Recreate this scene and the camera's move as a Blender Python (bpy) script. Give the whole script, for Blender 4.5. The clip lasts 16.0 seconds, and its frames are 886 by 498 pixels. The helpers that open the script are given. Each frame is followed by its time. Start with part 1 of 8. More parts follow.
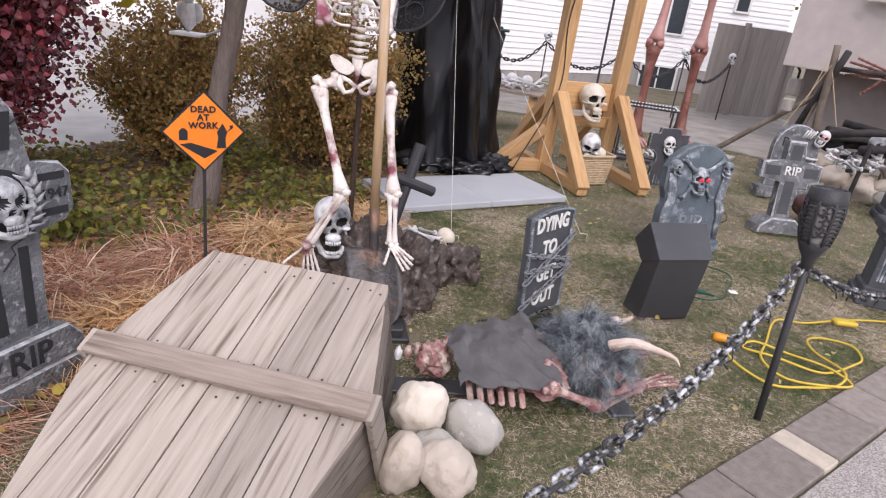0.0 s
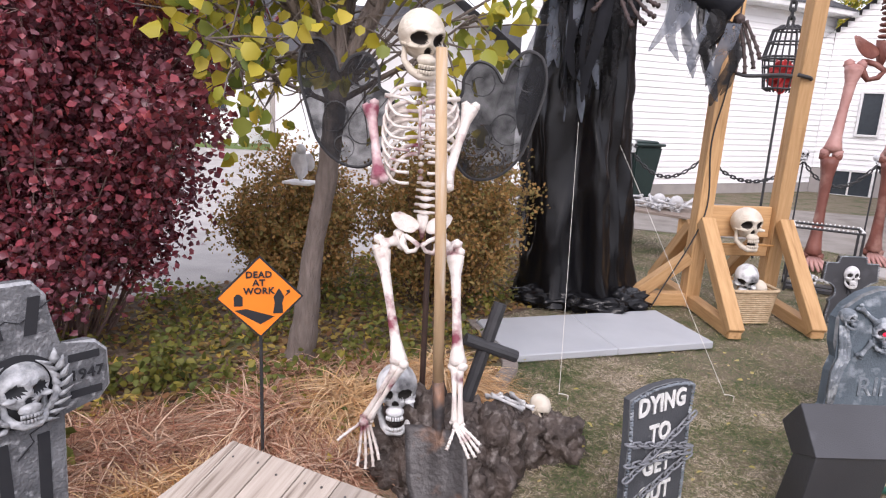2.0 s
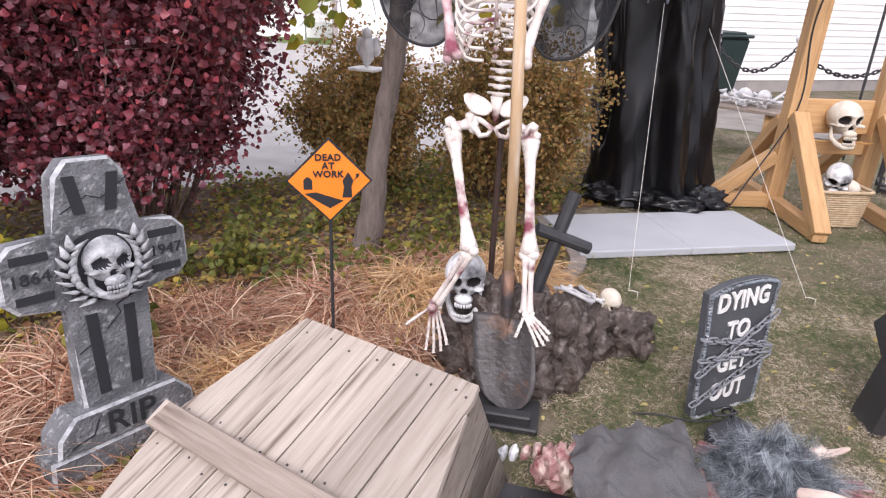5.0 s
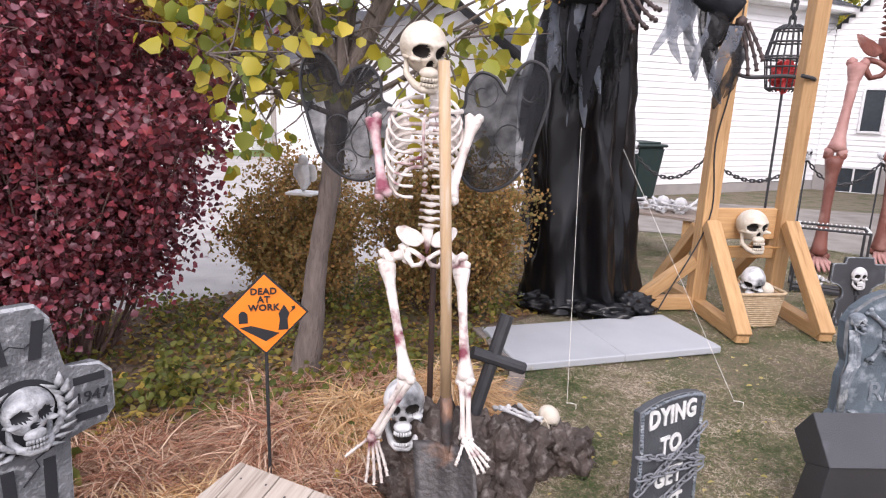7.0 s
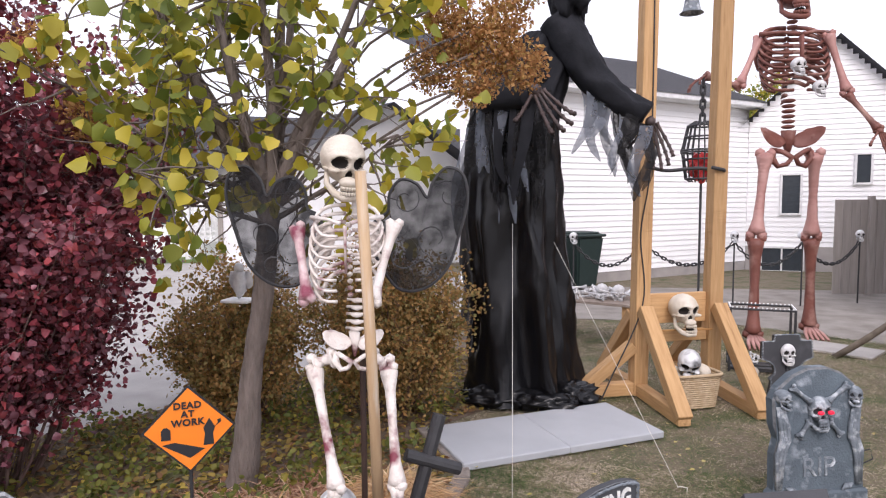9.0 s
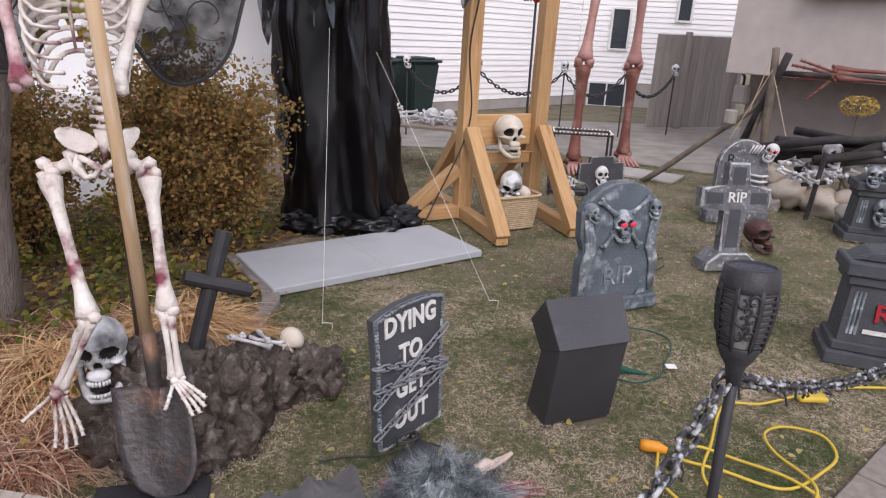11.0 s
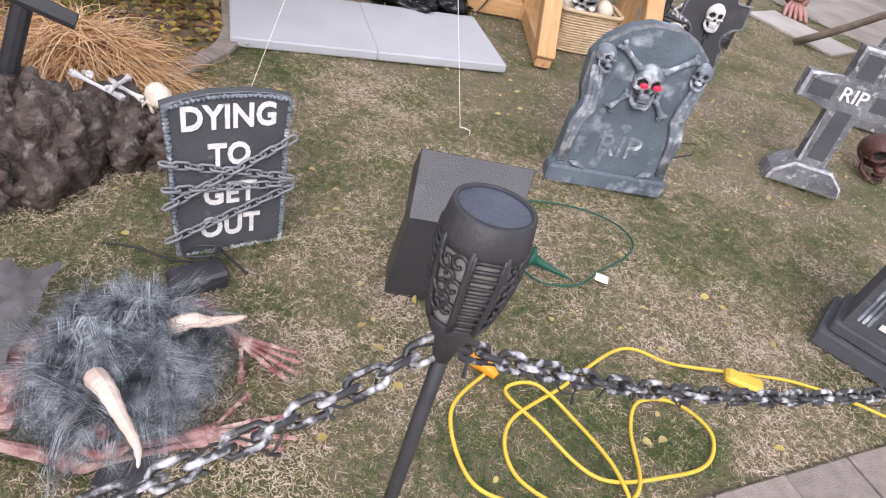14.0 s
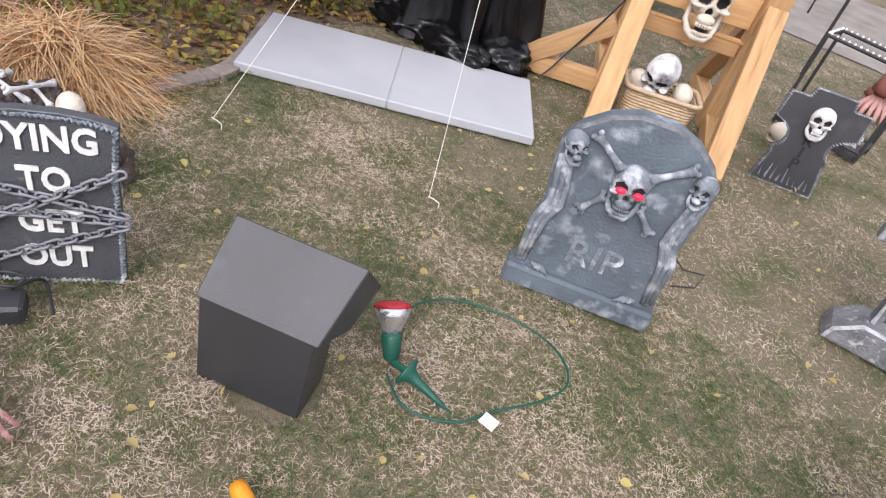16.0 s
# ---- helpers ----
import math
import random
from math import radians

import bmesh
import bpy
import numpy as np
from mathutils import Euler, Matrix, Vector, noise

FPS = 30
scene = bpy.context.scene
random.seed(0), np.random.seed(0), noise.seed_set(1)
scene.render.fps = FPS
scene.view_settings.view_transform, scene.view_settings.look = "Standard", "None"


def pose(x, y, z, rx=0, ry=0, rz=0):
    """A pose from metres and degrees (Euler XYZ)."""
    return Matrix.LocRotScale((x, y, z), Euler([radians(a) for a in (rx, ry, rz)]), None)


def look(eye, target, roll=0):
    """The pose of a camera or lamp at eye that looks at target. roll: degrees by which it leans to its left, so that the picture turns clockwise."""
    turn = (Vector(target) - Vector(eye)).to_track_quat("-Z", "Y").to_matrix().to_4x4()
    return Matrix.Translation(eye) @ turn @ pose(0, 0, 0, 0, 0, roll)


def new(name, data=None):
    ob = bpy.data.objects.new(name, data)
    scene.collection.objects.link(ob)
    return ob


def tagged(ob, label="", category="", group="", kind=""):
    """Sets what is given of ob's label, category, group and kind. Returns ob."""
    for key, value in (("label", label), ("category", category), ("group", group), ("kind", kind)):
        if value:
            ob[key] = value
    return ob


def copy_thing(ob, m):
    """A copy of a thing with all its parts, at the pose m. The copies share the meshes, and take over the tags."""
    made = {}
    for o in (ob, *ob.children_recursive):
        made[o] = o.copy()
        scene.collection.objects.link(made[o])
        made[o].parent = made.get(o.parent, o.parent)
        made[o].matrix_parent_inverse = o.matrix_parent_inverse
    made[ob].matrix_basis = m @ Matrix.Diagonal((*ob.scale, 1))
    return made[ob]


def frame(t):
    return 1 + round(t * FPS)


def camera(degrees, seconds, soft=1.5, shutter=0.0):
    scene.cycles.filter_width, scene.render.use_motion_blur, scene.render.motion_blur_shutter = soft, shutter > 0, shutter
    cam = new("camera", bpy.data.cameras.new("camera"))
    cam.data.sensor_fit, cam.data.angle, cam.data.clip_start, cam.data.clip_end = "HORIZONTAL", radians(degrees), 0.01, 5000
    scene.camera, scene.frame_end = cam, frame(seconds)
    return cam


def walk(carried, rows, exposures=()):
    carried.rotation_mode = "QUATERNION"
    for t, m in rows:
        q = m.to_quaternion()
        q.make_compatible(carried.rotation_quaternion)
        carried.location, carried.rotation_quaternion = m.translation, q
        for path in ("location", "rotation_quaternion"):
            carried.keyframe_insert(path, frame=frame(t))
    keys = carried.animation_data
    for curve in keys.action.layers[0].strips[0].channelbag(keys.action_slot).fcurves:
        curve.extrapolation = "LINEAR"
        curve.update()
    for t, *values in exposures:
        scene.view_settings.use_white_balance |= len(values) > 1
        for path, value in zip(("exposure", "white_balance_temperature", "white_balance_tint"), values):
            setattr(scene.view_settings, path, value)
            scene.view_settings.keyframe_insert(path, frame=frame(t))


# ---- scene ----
cam = camera(69.5, 16.0, 1.15)
PATH = [
    (0, (0.144, 0.019, 1.464), (0.142, 1.881, 0.733), 7.6),
    (0.5, (0.295, 0.255, 1.501), (0.193, 2.12, 0.785), 7.8),
    (1, (0.475, 0.439, 1.581), (0.112, 2.301, 0.946), 6.4),
    (1.5, (0.512, 0.518, 1.628), (-0.002, 2.372, 1.082), 4.1),
    (2, (0.485, 0.534, 1.624), (-0.082, 2.396, 1.167), 2.9),
    (2.5, (0.417, 0.543, 1.575), (-0.21, 2.383, 1.105), 2.8),
    (3, (0.36, 0.553, 1.537), (-0.431, 2.292, 0.946), 3.6),
    (3.5, (0.375, 0.559, 1.513), (-0.474, 2.244, 0.85), 3.7),
    (4, (0.411, 0.566, 1.501), (-0.407, 2.239, 0.771), 2.9),
    (4.2, (0.415, 0.57, 1.5), (-0.38, 2.239, 0.736), 2.6),
    (6.3, (0.458, 0.579, 1.631), (-0.11, 2.388, 0.994), 2.1),
    (6.5, (0.462, 0.575, 1.638), (-0.105, 2.401, 1.053), 2.0),
    (7, (0.464, 0.56, 1.664), (-0.112, 2.421, 1.212), 1.9),
    (7.5, (0.466, 0.521, 1.689), (-0.132, 2.402, 1.367), 2.1),
    (8, (0.473, 0.488, 1.712), (-0.145, 2.379, 1.514), 2.2),
    (8.2, (0.489, 0.493, 1.726), (-0.119, 2.392, 1.567), 2.2),
    (10.3, (0.727, 0.635, 1.57), (0.642, 2.605, 1.239), -2.1),
    (10.5, (0.713, 0.66, 1.549), (0.675, 2.614, 1.125), -1.1),
    (11, (0.725, 0.879, 1.504), (0.768, 2.772, 0.862), 2.6),
    (11.5, (0.823, 0.992, 1.455), (0.91, 2.776, 0.556), 7.0),
    (12, (1.019, 1.028, 1.479), (1.015, 2.747, 0.457), 8.2),
    (12.5, (1.197, 1.06, 1.44), (1.094, 2.733, 0.349), 9.0),
    (13, (1.332, 1.239, 1.432), (1.264, 2.846, 0.243), 10.2),
    (13.5, (1.411, 1.453, 1.505), (1.361, 3.017, 0.26), 15.1),
    (14, (1.605, 1.596, 1.506), (1.361, 3.134, 0.251), 16.2),
    (14.5, (1.827, 1.723, 1.557), (1.293, 3.208, 0.329), 15.1),
    (15, (1.896, 1.972, 1.551), (1.278, 3.435, 0.335), 16.1),
    (15.5, (1.977, 2.22, 1.554), (1.314, 3.654, 0.328), 18.7),
    (16, (2.189, 2.405, 1.55), (1.484, 3.798, 0.3), 17.6),
]
EXPOSURES = [(0.0, 0.46, 6350, 21), (1.5, 0.58, 6350, 21), (3.5, 0.7, 6350, 21), (8.0, 0.74, 6350, 21), (10.3, 0.0, 6350, 20), (11.0, 0.18, 6350, 20), (12.0, 0.7, 6350, 20), (13.0, 0.8, 6350, 20), (16.0, 0.82, 6350, 19)]
walk(cam, [(t, look(eye, target, roll)) for t, eye, target, roll in PATH], EXPOSURES)

# ---- light ----
world = bpy.data.worlds.new("overcast")
scene.world = world
world.use_nodes = True
wn = world.node_tree.nodes
wl = world.node_tree.links
sky = wn.new("ShaderNodeTexSky")
sky.sky_type, sky.sun_disc, sky.sun_elevation, sky.sun_rotation = "NISHITA", False, radians(42), radians(170.5)
sky.dust_density, sky.air_density = 4.0, 1.0
veil = wn.new("ShaderNodeMix")
veil.data_type = "RGBA"
veil.inputs["Factor"].default_value = 0.8
veil.inputs["B"].default_value = (10.6, 11.0, 11.6, 1)
wl.new(sky.outputs[0], veil.inputs["A"])
wl.new(veil.outputs["Result"], wn["Background"].inputs[0])
wn["Background"].inputs[1].default_value = 0.1
sun_data = bpy.data.lights.new("sun", "SUN")
sun_data.energy, sun_data.angle, sun_data.color = 1.5, radians(35), (1.0, 0.96, 0.9)
sun = new("sun", sun_data)
sun.matrix_world = look((2.0, -9.0, 10.97), (0, 3, 0))


# ---- materials ----
def material(name, colour, rough=0.8, second=None, scale=6.0, detail=6.0, bump=0.3, bump_scale=40.0, metal=0.0, third=None, third_scale=1.5,
             third_at=0.6, island=0.0, stretch=(1, 1, 1), spec=0.4, coords="Object", mid=0.5, soft=0.18, piece=0.0):
    """A surface of up to three colours in noise of two scales, with a fine bump; island and piece: how far the value varies from leaf to leaf and from piece to piece."""
    m = bpy.data.materials.new(name)
    m.use_nodes = True
    nodes, links = m.node_tree.nodes, m.node_tree.links
    b = nodes["Principled BSDF"]
    b.inputs["Roughness"].default_value, b.inputs["Metallic"].default_value = rough, metal
    b.inputs["Specular IOR Level"].default_value = spec
    tc, mp = nodes.new("ShaderNodeTexCoord"), nodes.new("ShaderNodeMapping")
    mp.inputs["Scale"].default_value = stretch
    links.new(tc.outputs[coords], mp.inputs[0])
    if piece:
        # every piece is cut from another stretch of the grain
        info, far = nodes.new("ShaderNodeObjectInfo"), nodes.new("ShaderNodeMath")
        far.operation = "MULTIPLY"
        far.inputs[1].default_value = 43.0
        links.new(info.outputs["Random"], far.inputs[0])
        links.new(far.outputs[0], mp.inputs["Location"])

    def noisy(s, d):
        n = nodes.new("ShaderNodeTexNoise")
        n.inputs["Scale"].default_value, n.inputs["Detail"].default_value = s, d
        links.new(mp.outputs[0], n.inputs["Vector"])
        return n

    def mixed(a, c, fac):
        x = nodes.new("ShaderNodeMix")
        x.data_type = "RGBA"
        for value, socket in ((a, x.inputs["A"]), (c, x.inputs["B"])):
            if isinstance(value, tuple):
                socket.default_value = (*value, 1)
            else:
                links.new(value, socket)
        links.new(fac, x.inputs["Factor"])
        return x.outputs["Result"]

    def ramp(value, lo, hi):
        r = nodes.new("ShaderNodeMapRange")
        r.inputs["From Min"].default_value, r.inputs["From Max"].default_value = lo, hi
        links.new(value, r.inputs["Value"])
        return r.outputs[0]

    second = second or tuple(0.72 * c for c in colour)
    out = mixed(colour, second, ramp(noisy(scale, detail).outputs["Fac"], mid - soft, mid + soft))
    if third:
        out = mixed(out, third, ramp(noisy(third_scale, 5).outputs["Fac"], third_at - 0.07, third_at + 0.1))
    for amount, node, socket in ((island, "ShaderNodeNewGeometry", "Random Per Island"), (piece, "ShaderNodeObjectInfo", "Random")):
        if amount:
            g, h = nodes.new(node), nodes.new("ShaderNodeHueSaturation")
            links.new(ramp(g.outputs[socket], 0, 1), h.inputs["Value"])
            rr = h.inputs["Value"].links[0].from_node
            rr.inputs["To Min"].default_value, rr.inputs["To Max"].default_value = 1 - amount, 1 + amount
            links.new(out, h.inputs["Color"])
            out = h.outputs[0]
    links.new(out, b.inputs["Base Color"])
    if bump:
        bp = nodes.new("ShaderNodeBump")
        bp.inputs["Strength"].default_value, bp.inputs["Distance"].default_value = bump, 0.02
        links.new(noisy(bump_scale, 6).outputs["Fac"], bp.inputs["Height"])
        links.new(bp.outputs[0], b.inputs["Normal"])
    return m


def leafy(name, colours, rough=0.55, through_light=0.35):
    """Foliage: each leaf takes its own colour out of the given ones, and lets some light through."""
    m = bpy.data.materials.new(name)
    m.use_nodes = True
    nodes, links = m.node_tree.nodes, m.node_tree.links
    b = nodes["Principled BSDF"]
    g, r = nodes.new("ShaderNodeNewGeometry"), nodes.new("ShaderNodeValToRGB")
    links.new(g.outputs["Random Per Island"], r.inputs[0])
    els = r.color_ramp.elements
    while len(els) < len(colours):
        els.new(0.5)
    for n, c in enumerate(colours):
        els[n].position, els[n].color = n / (len(colours) - 1), (*c, 1)
    links.new(r.outputs[0], b.inputs["Base Color"])
    b.inputs["Roughness"].default_value = rough
    t, mix = nodes.new("ShaderNodeBsdfTranslucent"), nodes.new("ShaderNodeMixShader")
    links.new(r.outputs[0], t.inputs[0])
    mix.inputs[0].default_value = through_light
    links.new(b.outputs[0], mix.inputs[1])
    links.new(t.outputs[0], mix.inputs[2])
    links.new(mix.outputs[0], nodes["Material Output"].inputs[0])
    return m


def turf(name, colours, scales=((1.3, 1.5, -0.75), (4.5, 1.3, -0.65), (13, 1.5, -0.75)), lift=0.06):
    """Grass: each blade takes its own colour, and green and dry patches shift the choice."""
    m = leafy(name, colours, 0.7)
    nodes, links = m.node_tree.nodes, m.node_tree.links
    ramp = next(n for n in nodes if n.bl_idname == "ShaderNodeValToRGB")
    rnd = next(n for n in nodes if n.bl_idname == "ShaderNodeNewGeometry")
    tc = nodes.new("ShaderNodeTexCoord")
    total = None
    for scale, gain, off in scales:
        n, k = nodes.new("ShaderNodeTexNoise"), nodes.new("ShaderNodeMath")
        n.inputs["Scale"].default_value, n.inputs["Detail"].default_value = scale, 3
        links.new(tc.outputs["Object"], n.inputs["Vector"])
        k.operation = "MULTIPLY_ADD"
        k.inputs[1].default_value, k.inputs[2].default_value = gain, off
        links.new(n.outputs["Fac"], k.inputs[0])
        if total is None:
            total = k.outputs[0]
        else:
            add = nodes.new("ShaderNodeMath")
            links.new(total, add.inputs[0])
            links.new(k.outputs[0], add.inputs[1])
            total = add.outputs[0]
    mixr = nodes.new("ShaderNodeMath")
    mixr.operation = "MULTIPLY_ADD"
    mixr.inputs[1].default_value, mixr.inputs[2].default_value = 0.75, lift
    links.new(rnd.outputs["Random Per Island"], mixr.inputs[0])
    add = nodes.new("ShaderNodeMath")
    add.use_clamp = True
    links.new(total, add.inputs[0])
    links.new(mixr.outputs[0], add.inputs[1])
    links.new(add.outputs[0], ramp.inputs[0])
    return m


def plain(name, colour, rough=0.6, metal=0.0, emit=0.0):
    m = material(name, colour, rough, tuple(0.85 * c for c in colour), 12, 4, 0.08, 60, metal)
    if emit:
        b = m.node_tree.nodes["Principled BSDF"]
        b.inputs["Emission Color"].default_value, b.inputs["Emission Strength"].default_value = (*colour, 1), emit
    return m


def gauze(name, colour, cover=0.6):
    """Thin cloth that lets part of the light straight through."""
    m = material(name, colour, 0.95, None, 9, 4, 0.2, 120)
    nodes, links = m.node_tree.nodes, m.node_tree.links
    tc, n, r = nodes.new("ShaderNodeTexCoord"), nodes.new("ShaderNodeTexNoise"), nodes.new("ShaderNodeMapRange")
    n.inputs["Scale"].default_value = 14
    links.new(tc.outputs["Object"], n.inputs["Vector"])
    links.new(n.outputs["Fac"], r.inputs["Value"])
    r.inputs["From Min"].default_value, r.inputs["From Max"].default_value = 0.3, 0.7
    r.inputs["To Min"].default_value, r.inputs["To Max"].default_value = cover - 0.15, cover + 0.15
    tr, mix = nodes.new("ShaderNodeBsdfTransparent"), nodes.new("ShaderNodeMixShader")
    links.new(r.outputs[0], mix.inputs[0])
    links.new(nodes["Principled BSDF"].outputs[0], mix.inputs[2])
    links.new(tr.outputs[0], mix.inputs[1])
    links.new(mix.outputs[0], nodes["Material Output"].inputs[0])
    return m


M_SOIL = material("mulch_soil", (0.11, 0.075, 0.055), 0.95, (0.2, 0.15, 0.11), 14, 8, 0.9, 50, third=(0.13, 0.13, 0.06), third_scale=2.2, third_at=0.6)
M_LAWN = material("lawn_soil", (0.14, 0.117, 0.078), 0.95, (0.23, 0.19, 0.135), 70, 6, 0.5, 220, third=(0.1, 0.107, 0.05), third_scale=3.2, third_at=0.55)
M_PATH = material("worn_path_concrete", (0.3, 0.275, 0.25), 0.9, (0.2, 0.18, 0.16), 3, 8, 0.3, 90)
M_CONCRETE = material("pale_concrete", (0.42, 0.4, 0.38), 0.9, (0.33, 0.315, 0.3), 3, 8, 0.3, 90)
M_AGGREGATE = material("exposed_aggregate", (0.5, 0.47, 0.44), 0.85, (0.28, 0.25, 0.23), 150, 2, 0.8, 150, soft=0.06)
M_PAVER = material("grey_paver", (0.27, 0.235, 0.21), 0.9, (0.2, 0.17, 0.15), 25, 8, 0.5, 180, piece=0.15)
M_PAVER_PALE = material("sandy_paver", (0.55, 0.48, 0.39), 0.9, (0.45, 0.39, 0.32), 25, 8, 0.4, 180)
M_SIDING = material("white_siding", (0.92, 0.92, 0.92), 0.5, (0.88, 0.88, 0.885), 2, 4, 0.05, 60)
M_FOUNDATION = material("foundation", (0.4, 0.37, 0.35), 0.9, (0.33, 0.31, 0.3), 4, 6, 0.3, 60)
M_STUCCO = material("taupe_stucco", (0.56, 0.495, 0.465), 0.95, (0.49, 0.435, 0.41), 5, 8, 0.5, 120)
M_STUCCO_DARK = material("taupe_stucco_darker", (0.27, 0.235, 0.22), 0.95, (0.23, 0.2, 0.19), 5, 8, 0.4, 120)
M_SHINGLE = material("grey_shingle", (0.15, 0.15, 0.16), 0.95, (0.1, 0.1, 0.11), 20, 5, 0.5, 80)
M_TRIM = plain("white_trim", (0.8, 0.8, 0.8), 0.5)
M_SHUTTER = plain("navy_shutter", (0.05, 0.055, 0.075), 0.5)
M_FENCE = material("grey_fence", (0.37, 0.335, 0.31), 0.9, (0.3, 0.275, 0.25), 3, 6, 0.3, 30, stretch=(6, 6, 0.6), piece=0.08)
M_GLASS = plain("dark_window_glass", (0.05, 0.06, 0.07), 0.08)
M_LUMBER = material("yellow_lumber", (0.54, 0.335, 0.16), 0.65, (0.43, 0.25, 0.11), 5, 8, 0.25, 30, stretch=(9, 9, 0.8), third=(0.3, 0.16, 0.065), third_scale=3, third_at=0.66, piece=0.14)
M_LUMBER_X = material("yellow_lumber_flat", (0.46, 0.25, 0.09), 0.65, (0.38, 0.19, 0.06), 5, 8, 0.25, 30, stretch=(0.8, 9, 9), third=(0.3, 0.15, 0.05), third_scale=3, third_at=0.68, piece=0.1)
M_PLANK = material("weathered_plank", (0.42, 0.365, 0.315), 0.9, (0.33, 0.28, 0.235), 4, 9, 0.35, 26, stretch=(15, 0.8, 15), third=(0.15, 0.115, 0.09), third_scale=3.0, third_at=0.62, piece=0.16)
M_PLANK_X = material("weathered_batten", (0.35, 0.29, 0.245), 0.9, (0.25, 0.2, 0.165), 4, 9, 0.35, 22, stretch=(0.9, 13, 13), third=(0.14, 0.1, 0.08), third_scale=2.4, third_at=0.63, piece=0.14)
M_MAT = material("grey_foam_mat", (0.42, 0.435, 0.46), 0.75, (0.37, 0.385, 0.41), 2.5, 6, 0.1, 200)
M_STONE = material("black_foam_stone", (0.075, 0.08, 0.088), 0.85, (0.055, 0.058, 0.064), 7, 8, 0.35, 140, third=(0.16, 0.165, 0.17), third_scale=22, third_at=0.71)
M_STONE_GREY = material("grey_foam_stone", (0.2, 0.205, 0.215), 0.85, (0.085, 0.088, 0.095), 9, 10, 0.6, 90, third=(0.4, 0.41, 0.42), third_scale=34, third_at=0.63)
M_EDGE = material("dry_brushed_edge", (0.5, 0.51, 0.53), 0.85, (0.24, 0.25, 0.26), 30, 8, 0.5, 90)
M_EDGE_DARK = material("dark_dry_brushed_edge", (0.2, 0.21, 0.22), 0.85, (0.09, 0.095, 0.1), 25, 8, 0.4, 90)
M_STONE_BLUE = material("blue_grey_foam_stone", (0.12, 0.152, 0.178), 0.75, (0.075, 0.095, 0.113), 6, 8, 0.4, 90, third=(0.3, 0.335, 0.37), third_scale=11, third_at=0.64)
M_STONE_RELIEF = material("pale_dry_brushed_foam", (0.22, 0.25, 0.28), 0.75, (0.1, 0.118, 0.135), 14, 8, 0.5, 90, third=(0.52, 0.55, 0.58), third_scale=18, third_at=0.58)
M_INLAY = plain("black_inlay", (0.025, 0.026, 0.03), 0.9)
M_CHALK = material("white_lettering", (0.78, 0.78, 0.76), 0.8, (0.6, 0.6, 0.58), 40, 6, 0.2, 150)
M_BONE = material("ivory_bone", (0.8, 0.755, 0.71), 0.55, (0.6, 0.53, 0.48), 12, 9, 0.35, 70, third=(0.19, 0.04, 0.06), third_scale=11, third_at=0.6)
M_BONE_STAINED = material("blood_stained_bone", (0.72, 0.62, 0.6), 0.5, (0.5, 0.33, 0.34), 12, 9, 0.35, 70, third=(0.22, 0.05, 0.08), third_scale=9, third_at=0.46)
M_BONE_CLEAN = material("clean_bone", (0.68, 0.63, 0.54), 0.55, (0.52, 0.45, 0.36), 9, 8, 0.3, 60)
M_BONE_WHITE = material("white_bone", (0.7, 0.69, 0.68), 0.6, (0.45, 0.45, 0.46), 14, 8, 0.3, 60)
M_BONE_SILVER = material("silver_bone", (0.66, 0.67, 0.68), 0.4, (0.07, 0.07, 0.075), 8, 9, 0.35, 60, mid=0.56, soft=0.1)
M_BONE_BROWN = material("red_brown_bone", (0.22, 0.085, 0.065), 0.5, (0.12, 0.04, 0.03), 5, 8, 0.3, 40, third=(0.4, 0.24, 0.2), third_scale=3, third_at=0.6)
M_BONE_PINK = material("pink_bone", (0.47, 0.27, 0.24), 0.5, (0.34, 0.16, 0.14), 5, 8, 0.3, 40)
M_GORE = material("bloody_flesh", (0.47, 0.32, 0.29), 0.5, (0.21, 0.06, 0.065), 22, 8, 0.5, 60, third=(0.62, 0.52, 0.45), third_scale=18, third_at=0.6)
M_SOCKET = plain("painted_socket", (0.02, 0.016, 0.014), 0.9)
M_RED_EYE = plain("red_eye_lens", (0.75, 0.02, 0.05), 0.2, emit=0.5)
M_BLACK = material("black_plastic", (0.025, 0.025, 0.027), 0.5, (0.04, 0.04, 0.043), 12, 6, 0.15, 100)
M_FOAM = material("black_foam_box", (0.024, 0.024, 0.028), 0.42, (0.04, 0.041, 0.047), 3, 7, 0.2, 220, third=(0.07, 0.072, 0.08), third_scale=5, third_at=0.65, spec=0.7)
M_TARP = material("black_sheeting", (0.003, 0.003, 0.004), 0.27, (0.006, 0.006, 0.007), 5, 5, 0.18, 5, spec=0.32)
M_CLOTH = material("charcoal_cloth", (0.02, 0.021, 0.026), 0.8, (0.011, 0.012, 0.015), 7, 6, 0.25, 25, spec=0.2)
M_CLOTH_GREY = material("grey_sackcloth", (0.25, 0.245, 0.25), 0.95, (0.18, 0.175, 0.18), 9, 6, 0.35, 160)
M_GAUZE = gauze("grey_gauze", (0.17, 0.19, 0.23), 0.72)
M_GAUZE_DARK = gauze("black_gauze", (0.016, 0.016, 0.018), 0.86)
M_GAUZE_THIN = gauze("thin_black_gauze", (0.014, 0.015, 0.018), 0.8)
M_GREEN_BIN = plain("dark_green_plastic", (0.018, 0.035, 0.032), 0.5)
M_BARK = material("grey_bark", (0.23, 0.19, 0.17), 0.95, (0.15, 0.125, 0.11), 10, 8, 0.9, 30, stretch=(3, 3, 0.6))
M_TWIG_PALE = material("pinkish_twig", (0.24, 0.16, 0.14), 0.8, (0.12, 0.075, 0.07), 9, 5, 0.3, 40)
